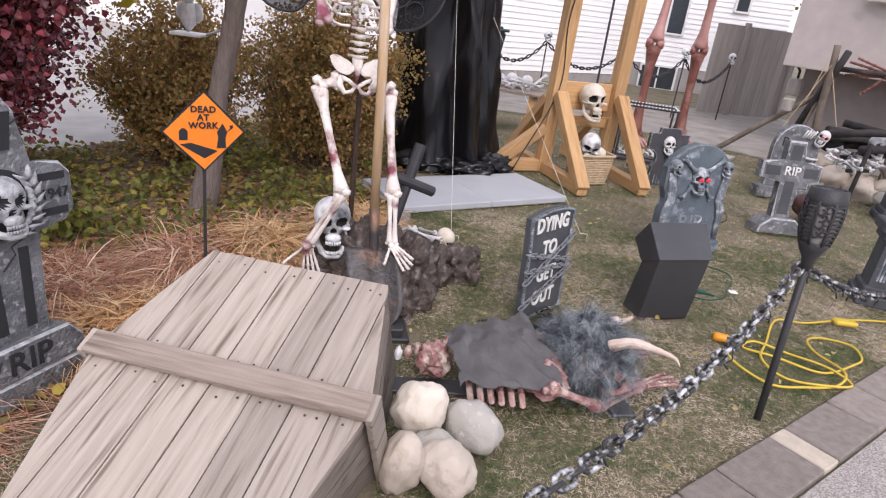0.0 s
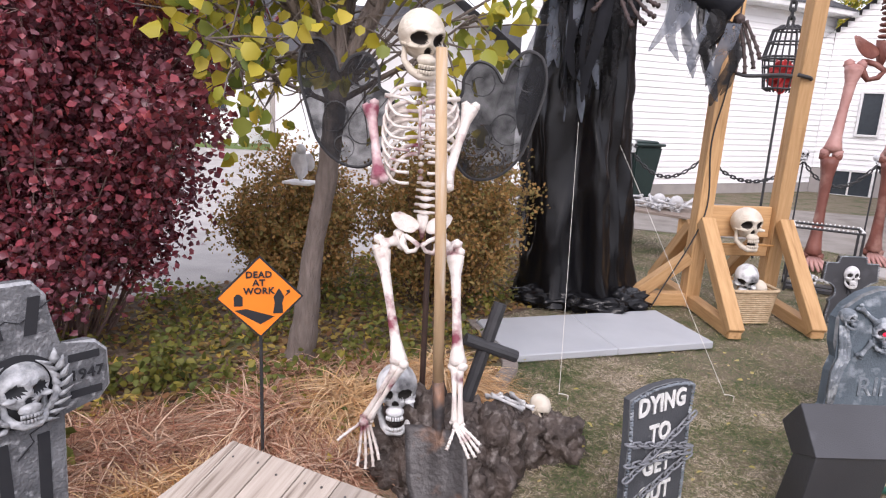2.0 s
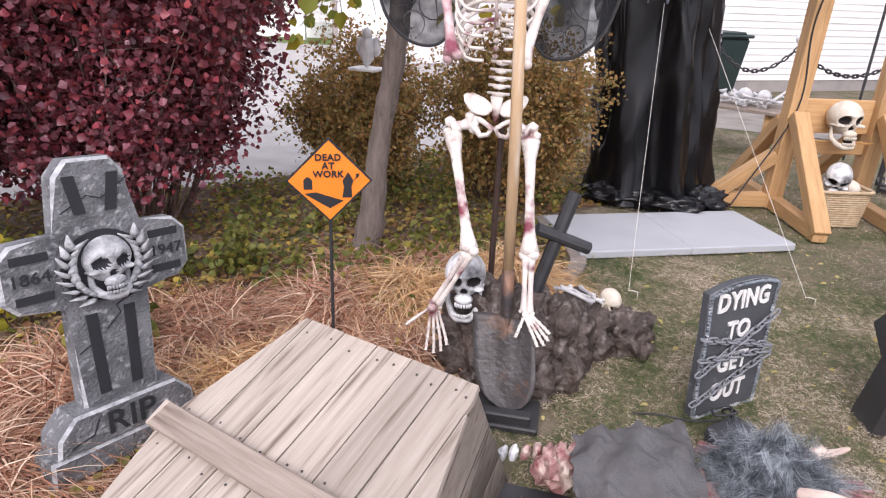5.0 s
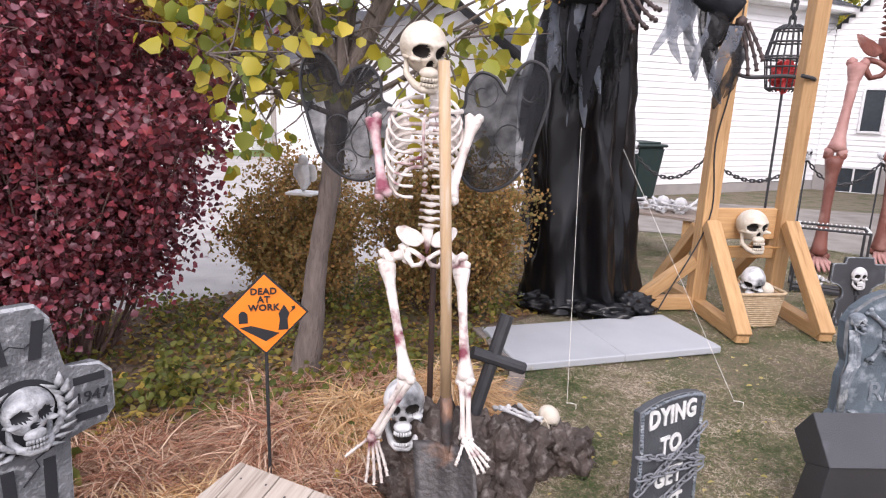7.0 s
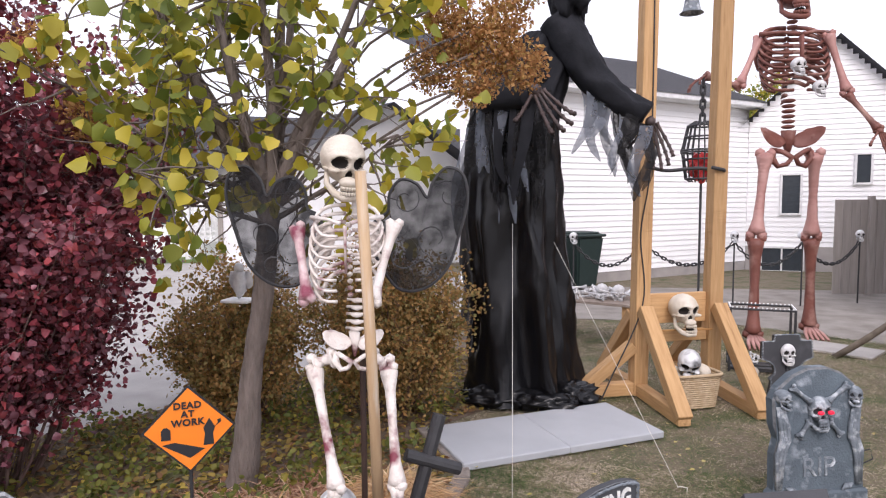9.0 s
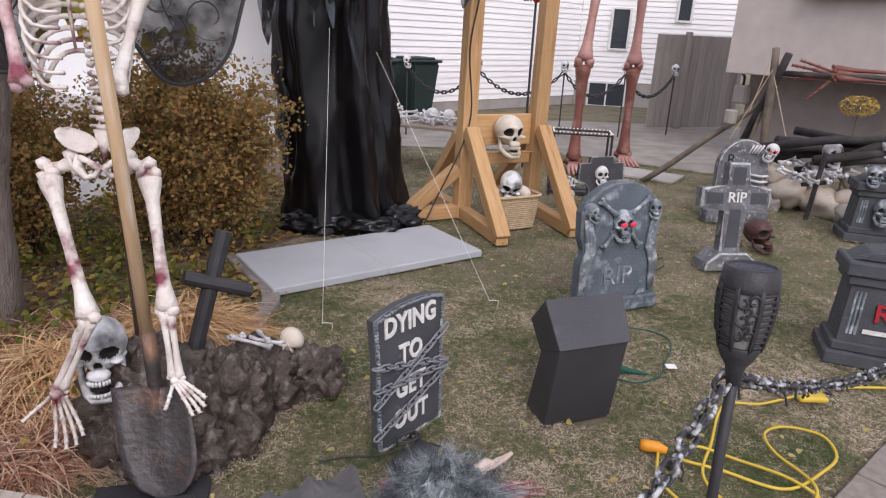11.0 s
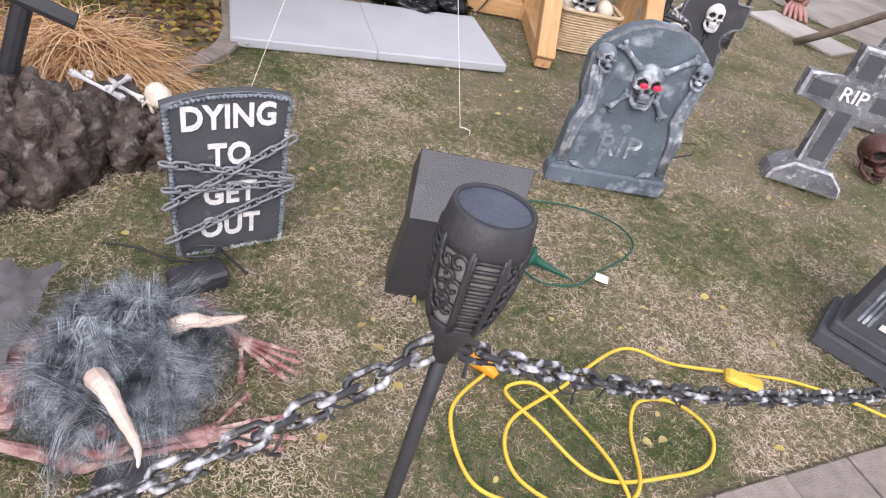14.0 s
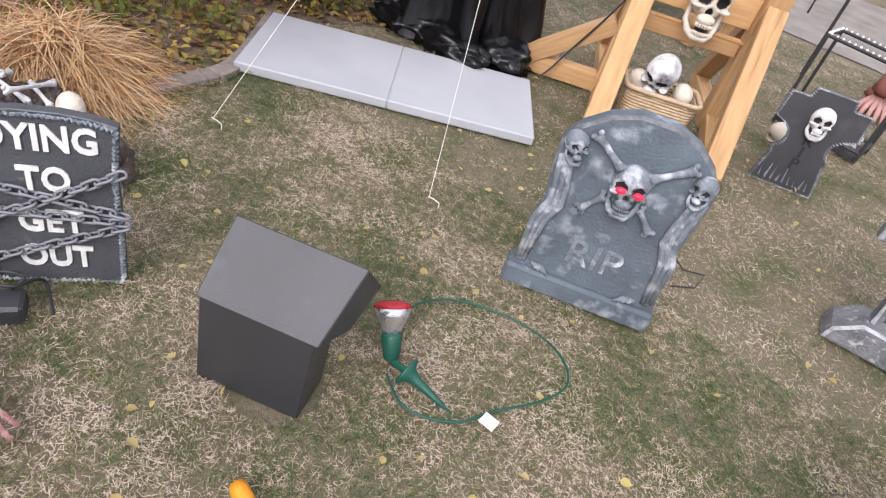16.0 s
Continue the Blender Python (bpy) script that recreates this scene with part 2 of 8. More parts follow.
M_TWIG = material("brown_twig", (0.16, 0.1, 0.08), 0.9, (0.1, 0.06, 0.05), 9, 5, 0.3, 40)
M_ROCK = material("dark_foam_rock", (0.105, 0.08, 0.068), 0.6, (0.04, 0.03, 0.026), 11, 10, 1.0, 34, third=(0.2, 0.175, 0.16), third_scale=26, third_at=0.61)
M_BOULDER = material("river_stone", (0.52, 0.46, 0.39), 0.75, (0.42, 0.36, 0.3), 4, 9, 0.25, 60, third=(0.3, 0.27, 0.24), third_scale=30, third_at=0.68)
M_BOULDER_PALE = material("pale_river_stone", (0.68, 0.62, 0.53), 0.75, (0.58, 0.52, 0.44), 4, 9, 0.2, 60)
M_BOULDER_GREY = material("grey_river_stone", (0.42, 0.4, 0.36), 0.75, (0.34, 0.32, 0.29), 5, 9, 0.25, 60, third=(0.55, 0.53, 0.5), third_scale=40, third_at=0.66)
M_ORANGE = material("orange_sign_face", (0.88, 0.25, 0.02), 0.45, (0.8, 0.2, 0.015), 3, 5, 0.05, 50, third=(0.92, 0.36, 0.08), third_scale=5, third_at=0.66)
M_STEEL = material("worn_steel", (0.085, 0.08, 0.08), 0.45, (0.045, 0.04, 0.04), 9, 9, 0.3, 50, metal=0.3, third=(0.22, 0.12, 0.075), third_scale=7, third_at=0.6)
M_HANDLE = material("ash_handle", (0.52, 0.37, 0.22), 0.6, (0.42, 0.28, 0.16), 6, 8, 0.2, 40, stretch=(9, 9, 0.8), third=(0.6, 0.52, 0.42), third_scale=3, third_at=0.62)
M_CHAIN_WHITE = material("silver_brushed_chain", (0.03, 0.03, 0.032), 0.35, (0.62, 0.63, 0.65), 34, 5, 0.15, 70, mid=0.57, soft=0.1)
M_CHAIN = plain("black_chain", (0.03, 0.03, 0.032), 0.4)
M_CHAIN_DARK = material("mostly_black_chain", (0.03, 0.03, 0.032), 0.35, (0.55, 0.56, 0.58), 34, 5, 0.15, 70, mid=0.6, soft=0.09)
M_CHAIN_GREY = plain("grey_chain", (0.22, 0.23, 0.25), 0.5)
M_CORD = plain("yellow_cord", (0.62, 0.44, 0.05), 0.5)
M_GREEN = plain("green_plastic", (0.012, 0.09, 0.06), 0.35)
M_WICKER = material("pale_wicker", (0.55, 0.43, 0.29), 0.8, (0.42, 0.31, 0.19), 30, 6, 0.3, 60, island=0.15)
M_STRING = plain("white_string", (0.75, 0.72, 0.65), 0.8)
M_DARKPOLE = material("brown_black_pole", (0.035, 0.022, 0.018), 0.6, (0.055, 0.03, 0.022), 8, 6, 0.2, 50)
M_HAIR = turf("grey_hair", [(0.05, 0.055, 0.065), (0.16, 0.18, 0.2), (0.32, 0.36, 0.39), (0.6, 0.64, 0.67)], ((13, 2.6, -1.3), (38, 1.4, -0.7)), 0.1)
M_HORN = material("pinkish_horn", (0.72, 0.61, 0.53), 0.5, (0.52, 0.38, 0.32), 10, 6, 0.4, 40)
M_LOG = material("weathered_branch", (0.2, 0.165, 0.13), 0.9, (0.12, 0.095, 0.075), 9, 8, 0.5, 40)
M_CHAR = material("charred_branch", (0.022, 0.02, 0.02), 0.85, (0.05, 0.045, 0.045), 9, 8, 0.5, 40)
M_SILVER = plain("silver_lamp_reflector", (0.6, 0.6, 0.62), 0.2, 0.8)
M_REDGLASS = plain("red_lamp_glass", (0.4, 0.02, 0.03), 0.15)
M_SOLAR = plain("solar_panel", (0.04, 0.05, 0.075), 0.15)
M_PAPER = plain("white_paper_tag", (0.8, 0.8, 0.8), 0.7)
M_RED = plain("red_plastic", (0.5, 0.03, 0.03), 0.4)
M_L_RED = leafy("burgundy_leaves", [(0.2, 0.042, 0.06), (0.32, 0.062, 0.08), (0.08, 0.024, 0.036), (0.33, 0.125, 0.155), (0.21, 0.08, 0.105), (0.36, 0.058, 0.062)], 0.36, 0.14)
M_L_YELLOW = leafy("autumn_leaves", [(0.22, 0.26, 0.03), (0.5, 0.4, 0.03), (0.14, 0.2, 0.03), (0.6, 0.47, 0.06), (0.28, 0.29, 0.04), (0.1, 0.15, 0.025)])
M_L_RUST = leafy("rusty_hedge_leaves", [(0.25, 0.2, 0.065), (0.42, 0.22, 0.075), (0.19, 0.18, 0.055), (0.5, 0.27, 0.09), (0.33, 0.27, 0.1)], 0.7)
M_L_BROWN = leafy("dry_flower_heads", [(0.42, 0.2, 0.07), (0.55, 0.32, 0.12), (0.3, 0.13, 0.05), (0.5, 0.36, 0.11)], 0.8)
M_L_LITTER = leafy("fallen_leaves", [(0.3, 0.15, 0.07), (0.18, 0.1, 0.05), (0.55, 0.42, 0.08), (0.15, 0.08, 0.045), (0.25, 0.24, 0.07), (0.38, 0.24, 0.12)], 0.8)
M_L_GREEN = leafy("low_green_leaves", [(0.12, 0.15, 0.03), (0.2, 0.2, 0.04), (0.08, 0.11, 0.025), (0.3, 0.25, 0.04)], 0.6)
M_STRAW = leafy("red_brown_straw", [(0.4, 0.18, 0.1), (0.68, 0.44, 0.29), (0.22, 0.08, 0.045), (0.8, 0.62, 0.46), (0.5, 0.23, 0.14), (0.12, 0.045, 0.025)], 0.6, 0.2)
M_STRAW_PALE = leafy("golden_straw", [(0.58, 0.32, 0.12), (0.78, 0.54, 0.29), (0.3, 0.13, 0.045), (0.84, 0.64, 0.4), (0.42, 0.22, 0.085)], 0.6, 0.2)
M_GRASS = turf("grass_blades", [(0.04, 0.09, 0.02), (0.12, 0.175, 0.055), (0.31, 0.27, 0.145), (0.5, 0.415, 0.31), (0.7, 0.6, 0.485)], ((1.3, 1.6, -0.8), (4.5, 1.4, -0.7), (30, 1.6, -0.8)), 0.135)


# ---- building helpers ----
RNG = np.random.default_rng(7)


def mesh_of(name, bm, mats, smooth=False):
    me = bpy.data.meshes.new(name)
    bmesh.ops.recalc_face_normals(bm, faces=bm.faces[:])
    bm.to_mesh(me)
    bm.free()
    for m in mats if isinstance(mats, (list, tuple)) else [mats]:
        me.materials.append(m)
    if smooth:
        me.shade_smooth()
    return me


def part(name, bm, mats, parent=None, label="", smooth=False, at=None):
    ob = new(name, mesh_of(name, bm, mats, smooth))
    ob.parent = parent
    if at is not None:
        ob.matrix_basis = at
    if label:
        ob["label"] = label
    return ob


def thing(name, at, label, category, group="", kind=""):
    ob = new(name)
    ob.empty_display_size = 0.05
    ob.matrix_basis = at
    return tagged(ob, label, category, group, kind)


def single(name, bm, mats, at, label, category, group="", kind="", smooth=False):
    return tagged(part(name, bm, mats, None, "", smooth, at), label, category, group, kind)


def box(bm, x, y, z, sx, sy, sz, m=None, bevel=0.0, mat=0):
    """A box with its centre at x, y, z."""
    r = bmesh.ops.create_cube(bm, size=1.0)
    vs = r["verts"]
    for v in vs:
        v.co = Vector((x + v.co.x * sx, y + v.co.y * sy, z + v.co.z * sz))
    faces = {f for v in vs for f in v.link_faces}
    if bevel:
        es = {e for v in vs for e in v.link_edges}
        out = bmesh.ops.bevel(bm, geom=list(es), offset=bevel, segments=1, affect="EDGES")
        vs = list({v for f in out["faces"] for v in f.verts} | {v for v in vs if v.is_valid})
        faces = {f for v in vs for f in v.link_faces}
    for f in faces:
        f.material_index = mat
    if m is not None:
        bmesh.ops.transform(bm, matrix=m, verts=vs)
    return bm


def tube(bm, pts, radii, sides=8, caps=True, mat=0, flat=1.0):
    """A round bar along pts."""
    pts = [Vector(p) for p in pts]
    if not isinstance(radii, (list, tuple)):
        radii = [radii] * len(pts)
    radii = [float(r) for r in radii]
    rings, up = [], Vector((0.31, 0.17, 0.93))
    for i, p in enumerate(pts):
        d = (pts[min(i + 1, len(pts) - 1)] - pts[max(i - 1, 0)]).normalized()
        a = d.cross(up)
        if a.length < 0.1:
            a = d.cross(Vector((1, 0, 0.2)))
        a.normalize()
        b = d.cross(a)
        up = b if b.dot(up) > 0 else -b
        rings.append([bm.verts.new(p + radii[i] * (math.cos(2 * math.pi * k / sides) * a + flat * math.sin(2 * math.pi * k / sides) * b)) for k in range(sides)])
    for q, r in zip(rings, rings[1:]):
        for k in range(sides):
            f = bm.faces.new((q[k], q[(k + 1) % sides], r[(k + 1) % sides], r[k]))
            f.material_index = mat
    if caps:
        for r in (rings[0], rings[-1]):
            bm.faces.new(r).material_index = mat
    return bm


def lathe(bm, profile, sides=24, mat=0, m=None):
    """profile: rows of radius and height, turned round z."""
    rings = []
    for r, z in profile:
        vs = [bm.verts.new((r * math.cos(2 * math.pi * k / sides), r * math.sin(2 * math.pi * k / sides), z)) for k in range(sides)]
        if m is not None:
            for v in vs:
                v.co = m @ v.co
        rings.append(vs)
    for q, r in zip(rings, rings[1:]):
        for k in range(sides):
            bm.faces.new((q[k], q[(k + 1) % sides], r[(k + 1) % sides], r[k])).material_index = mat
    for r in (rings[0], rings[-1]):
        bm.faces.new(r).material_index = mat
    return bm


def blob(bm, c, r, m=None, lump=0.0, freq=3.0, subdiv=3, mat=0, seed=0.0):
    """A lumpy ellipsoid."""
    k0 = len(bm.verts)
    bmesh.ops.create_icosphere(bm, subdivisions=subdiv, radius=1.0)
    bm.verts.ensure_lookup_table()
    vs = bm.verts[k0:]
    for v in vs:
        n = v.co.normalized()
        k = 1 + lump * noise.fractal(n * freq + Vector((seed, seed * 0.7, 1.3 * seed)), 0.6, 2.0, 4)
        v.co = Vector((c[0] + n.x * r[0] * k, c[1] + n.y * r[1] * k, c[2] + n.z * r[2] * k))
    for f in {f for v in vs for f in v.link_faces}:
        f.material_index = mat
    if m is not None:
        bmesh.ops.transform(bm, matrix=m, verts=vs)
    return vs


def slab(bm, outline, y0, y1, m=None, mat=0, bevel=0.0, edge=None):
    """An outline in x and z, thick from y0 (front) to y1."""
    a = [bm.verts.new((x, y0, z)) for x, z in outline]
    b = [bm.verts.new((x, y1, z)) for x, z in outline]
    fs = [bm.faces.new(a), bm.faces.new(b[::-1])]
    fs += [bm.faces.new((a[i], a[i - 1], b[i - 1], b[i])) for i in range(len(a))]
    for f in fs:
        f.material_index = mat
    vs = a + b
    if bevel:
        out = bmesh.ops.bevel(bm, geom=list(fs[0].edges), offset=bevel, segments=1, affect="EDGES")
        vs = list({v for v in a + b if v.is_valid} | {v for f in out["faces"] for v in f.verts})
        for f in out["faces"]:
            f.material_index = mat if edge is None else edge
    if m is not None:
        bmesh.ops.transform(bm, matrix=m, verts=vs)
    return bm


def beam(bm, a, b, w, h, bevel=0.004, mat=0, up=(0, 0, 1)):
    """A squared timber from a to b."""
    a, b = Vector(a), Vector(b)
    d = (b - a).normalized()
    s = d.cross(Vector(up)).normalized()
    t = s.cross(d)
    m = Matrix((s, t, d)).transposed().to_4x4()
    return box(bm, 0, 0, 0, w, h, (b - a).length, Matrix.Translation((a + b) / 2) @ m, bevel, mat)


def letters(text, size, depth=0.002, thick=0.0, spacing=1.0):
    """The mesh of a line of writing in x and z, centred, facing -y."""
    cu = bpy.data.curves.new("writing", "FONT")
    cu.body, cu.size, cu.align_x, cu.align_y, cu.extrude, cu.offset, cu.space_character = text, size, "CENTER", "CENTER", depth, thick, spacing
    cu.resolution_u = 3
    ob = bpy.data.objects.new("writing", cu)
    scene.collection.objects.link(ob)
    bpy.context.view_layer.update()
    me = bpy.data.meshes.new_from_object(ob.evaluated_get(bpy.context.evaluated_depsgraph_get()))
    bpy.data.objects.remove(ob)
    me.transform(Matrix.Rotation(radians(90), 4, "X"))
    return me


def writing(name, text, size, mat, parent, at, thick=0.0, spacing=1.0, label=""):
    me = letters(text, size, 0.003, thick, spacing)
    me.materials.clear()
    me.materials.append(mat)
    ob = new(name, me)
    ob.parent, ob.matrix_basis = parent, at
    if label:
        ob["label"] = label
    return ob


def soup(name, verts, faces, mat):
    """A mesh straight from arrays of places and of faces that all have the same number of corners."""
    me = bpy.data.meshes.new(name)
    n, k = faces.shape
    me.vertices.add(len(verts))
    me.vertices.foreach_set("co", np.ascontiguousarray(verts, np.float32).ravel())
    me.loops.add(n * k)
    me.loops.foreach_set("vertex_index", np.ascontiguousarray(faces, np.int32).ravel())
    me.polygons.add(n)
    me.polygons.foreach_set("loop_start", np.arange(n, dtype=np.int32) * k)
    me.update(calc_edges=True)
    me.materials.append(mat)
    return me


def unit(v):
    return v / np.maximum(np.linalg.norm(v, axis=-1, keepdims=True), 1e-9)


def leaves(name, places, size, mat, droop=0.3, flat=0.0, shape=0.75, lobed=False):
    """Small folded leaves at the places: two halves each, bent along the midrib; oval, or lobed like a maple's."""
    n = len(places)
    d = unit(RNG.normal(size=(n, 3)) + [0, 0, -droop])
    d[:, 2] *= 1 - flat
    d = unit(d)
    s = unit(np.cross(d, unit(RNG.normal(size=(n, 3)) * [1 - flat * 0.8, 1 - flat * 0.8, 1] + [0, 0, 2.5 * flat])))
    up = np.cross(s, d)
    L = (size * RNG.uniform(0.6, 1.25, n))[:, None]
    w = L * shape * 0.5
    tip = places + d * L
    (a0, w0), (a1, w1) = ((0.38, 1.05), (0.68, 0.7)) if lobed else ((0.2, 0.9), (0.62, 0.85))
    side = [places + d * L * a + q * s * w * b + up * w * b * 0.3 for q in (1, -1) for a, b in ((a0, w0), (a1, w1))]
    v = np.stack([places, side[0], side[1], tip - up * L * 0.1, side[3], side[2]], 1)
    f = np.array([[0, 1, 2, 3], [0, 3, 4, 5]])
    return soup(name, v.reshape(-1, 3), (np.arange(n)[:, None, None] * 6 + f).reshape(-1, 4), mat)


def strands(name, places, heading, length, width, mat, sag=0.5, segments=4, rise=0.5):
    """Long thin blades from the places, which start along heading and sag."""
    n = len(places)
    heading = unit(heading)
    s = unit(np.cross(heading, [0, 0, 1.0]) + RNG.normal(size=(n, 3)) * 0.25)
    L = length if isinstance(length, np.ndarray) else np.full(n, length)
    t = np.linspace(0, 1, segments + 1)
    mid = places[:, None] + heading[:, None] * (L[:, None] * t)[..., None]
    mid[..., 2] -= (L[:, None] * sag * t**2)
    mid[..., 2] = np.maximum(mid[..., 2], 0.004 + 0.012 * RNG.random((n, 1)))
    w = (width * (1 - 0.85 * t))[None, :, None] * s[:, None]
    v = np.stack([mid - w / 2, mid + w / 2], 2).reshape(n, -1, 3)
    k = np.arange(segments)
    f = np.stack([2 * k, 2 * k + 1, 2 * k + 3, 2 * k + 2], 1)
    return soup(name, v.reshape(-1, 3), (np.arange(n)[:, None, None] * (2 * segments + 2) + f).reshape(-1, 4), mat)


def stuff(name, me, label, category):
    return tagged(new(name, me), label, category, "", "stuff")


def setting(name, bm, mats, label="", category="", at=None):
    return tagged(part(name, bm, mats, None, "", False, at), label, category, "", "structure")


# ---- ground ----
# The edge between planting bed and lawn, from the walk at the front to behind the mat.
BED_EDGE = [(-1.35, -6.0), (-1.3, 0.0), (-1.1, 1.9), (-0.72, 2.72), (-0.34, 3.2), (-0.2, 3.6), (-0.17, 4.0), (-0.2, 4.35), (-0.6, 4.95), (-0.1, 5.75), (0.1, 6.6), (-0.3, 7.6), (-1.4, 8.6)]


def edge_x(y):
    ys = [p[1] for p in BED_EDGE]
    return float(np.interp(y, ys, [p[0] for p in BED_EDGE]))


def flat_sheet(bm, outline, z):
    bm.faces.new([bm.verts.new((x, y, z)) for x, y in outline])


bm = bmesh.new()
flat_sheet(bm, [(-400, -400), (400, -400), (400, 400), (-400, 400)], -0.012)
setting("ground", bm, M_LAWN, "dry autumn lawn and earth", "ground")
bm = bmesh.new()
flat_sheet(bm, BED_EDGE + [(-1.9, 8.4), (-2.3, 6.6), (-5.2, 3.0), (-7.5, 0.0), (-7.5, -6.0)], -0.004)
setting("planting_bed", bm, M_SOIL, "dark mulch bed with fallen leaves", "soil")
bm = bmesh.new()
KERB_A, KERB_D = Vector((1.02, 1.76)), Vector((0.772, 0.636))
KERB_N = Vector((0.636, -0.772))
a = KERB_A - KERB_D * 8 + KERB_N * 0.235
b = KERB_A + KERB_D * 9 + KERB_N * 0.235
flat_sheet(bm, [(a.x, a.y), (b.x, b.y), (b.x + 4, b.y - 5), (a.x + 4, a.y - 5)], -0.002)
setting("front_walk", bm, M_AGGREGATE, "exposed aggregate concrete walk", "walkway")
bm = bmesh.new()
flat_sheet(bm, [(-5.4, 2.1), (-3.1, 4.5), (-2.2, 6.1), (-1.2, 9.0), (-1.0, 12.9), (-5.5, 19), (-12, 19), (-14, 6), (-8, 0)], -0.003)
setting("driveway", bm, M_CONCRETE, "pale concrete driveway behind the hedge", "driveway")
bm = bmesh.new()
flat_sheet(bm, [(-1.0, 9.6), (2.3, 9.75), (4.1, 8.6), (5.4, 8.5), (8, 7.5), (8, 13.5), (-1.0, 13.0)], -0.0035)
setting("side_path", bm, M_PATH, "pale concrete path along the house", "path")

# ---- white house ----
def siding_wall(name, a, b, z0, z1, peak=None):
    """A clapboard wall from a to b: a backing, with each board lapped over the one below."""
    a, b = Vector((*a, 0)), Vector((*b, 0))
    d = b - a
    L = d.length
    m = Matrix.Translation(a) @ Matrix.Rotation(math.atan2(d.y, d.x), 4, "Z")
    bm = bmesh.new()
    box(bm, L / 2, 0.1, (z0 + z1) / 2, L, 0.2, z1 - z0)
    if peak:
        slab(bm, [(0, z1), (L, z1), (L / 2, peak)], 0.0, 0.2)
    w = setting(name, bm, M_SIDING, "white clapboard house wall", "wall", m)
    z, course = z0, 0.115
    while z < (peak or z1):
        lo, hi = 0.0, L
        if z > z1:
            k = (z - z1) / (peak - z1)
            lo, hi = L * 0.5 * k, L * (1 - 0.5 * k)
        bm = bmesh.new()
        ps = [(-0.034, z), (-0.012, z), (-0.012, z + course), (-0.014, z + course)]
        e0, e1 = [bm.verts.new((lo, y, zz)) for y, zz in ps], [bm.verts.new((hi, y, zz)) for y, zz in ps]
        bm.faces.new(e0)
        bm.faces.new(e1)
        for i in range(4):
            bm.faces.new((e0[i - 1], e0[i], e1[i], e1[i - 1]))
        part("siding_board", bm, M_SIDING, w)
        z += course
    bm = bmesh.new()
    box(bm, L / 2, 0.08, z0 / 2 - 0.1, L, 0.2, z0 + 0.2)
    setting("foundation", bm, M_FOUNDATION, "grey parged foundation", "foundation", m)
    return m, L


def window(name, m, x, z, w, h, label, sash=True):
    """A window set in a wall whose frame of reference is m."""
    t = thing(name, m @ Matrix.Translation((x, -0.055, z)), label, "window", "", "structure")
    bm = bmesh.new()
    for dx in (-1, 1):
        box(bm, dx * (w / 2 - 0.02), 0, 0, 0.05, 0.06, h, None, 0.005)
    for dz in (-1, 1):
        box(bm, 0, 0, dz * (h / 2 - 0.02), w - 0.09, 0.06, 0.05, None, 0.005)
    if sash:
        box(bm, 0, 0, 0, 0.035, 0.05, h - 0.09)
    part("window_frame", bm, M_TRIM, t)
    bm = bmesh.new()
    box(bm, 0, 0.01, 0, w - 0.06, 0.02, h - 0.06)
    part("pane", bm, M_GLASS, t)
    return t


MA, LA = siding_wall("wall_white_side", (-1.6, 11.65), (4.07, 16.8), 0.2, 3.75)
MB, LB = siding_wall("wall_white_gable", (4.1, 16.8), (7.5, 16.3), 0.55, 3.35, 5.1)
window("window_1", MB, 0.9, 1.75, 0.45, 0.95, "narrow white-framed window in siding", False)
window("window_2", MB, 2.3, 2.3, 0.35, 0.7, "small white-framed window in siding", False)
window("window_3", MB, 0.75, 0.25, 0.9, 0.6, "low basement window in foundation")
bm = bmesh.new()
box(bm, LA / 2, -0.32, 3.78, LA + 0.3, 0.12, 0.13, MA, 0.02)
box(bm, LA / 2, -0.15, 3.72, LA + 0.2, 0.3, 0.02, MA)
setting("gutter", bm, M_TRIM, "white eaves gutter and soffit", "gutter")
bm = bmesh.new()
vs = [bm.verts.new(MA @ Vector(p)) for p in ((-0.3, -0.4, 3.83), (LA + 0.2, -0.4, 3.83), (LA + 0.2, 3.6, 5.5), (-0.3, 3.6, 5.5))]
f = bm.faces.new(vs)
bmesh.ops.solidify(bm, geom=[f], thickness=0.06)
for s in (0, 1):
    e = LB * s
    vs = [bm.verts.new(MB @ Vector(p)) for p in ((e + (0.25 if s else -0.25), -0.3, 3.25), (LB / 2, -0.3, 5.22), (LB / 2, 5, 5.22), (e + (0.25 if s else -0.25), 5, 3.25))]
    bmesh.ops.solidify(bm, geom=[bm.faces.new(vs)], thickness=0.06)
setting("roof", bm, M_SHINGLE, "grey shingle roof", "roof")

# ---- taupe house ----
SA, SB = Vector((4.68, 9.9, 0)), Vector((7.6, 6.0, 0))
MS = Matrix.Translation(SA) @ Matrix.Rotation(math.atan2((SB - SA).y, (SB - SA).x), 4, "Z")
LS = (SB - SA).length
bm = bmesh.new()
box(bm, LS / 2, 1.6, 3.6, LS, 3.2, 4.9, None, 0.01)
setting("wall_taupe", bm, M_STUCCO, "taupe stucco upper storey that overhangs", "wall", MS)
# set-back base: the storey's stucco hue at about half its value
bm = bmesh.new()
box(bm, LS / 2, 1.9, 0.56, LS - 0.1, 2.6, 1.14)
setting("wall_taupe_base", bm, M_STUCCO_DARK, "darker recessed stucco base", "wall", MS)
tw = window("window_4", MS @ Matrix.Translation((0, -0.02, 0)), 1.55, 2.85, 0.95, 1.25, "white-framed window with dark shutter")
bm = bmesh.new()
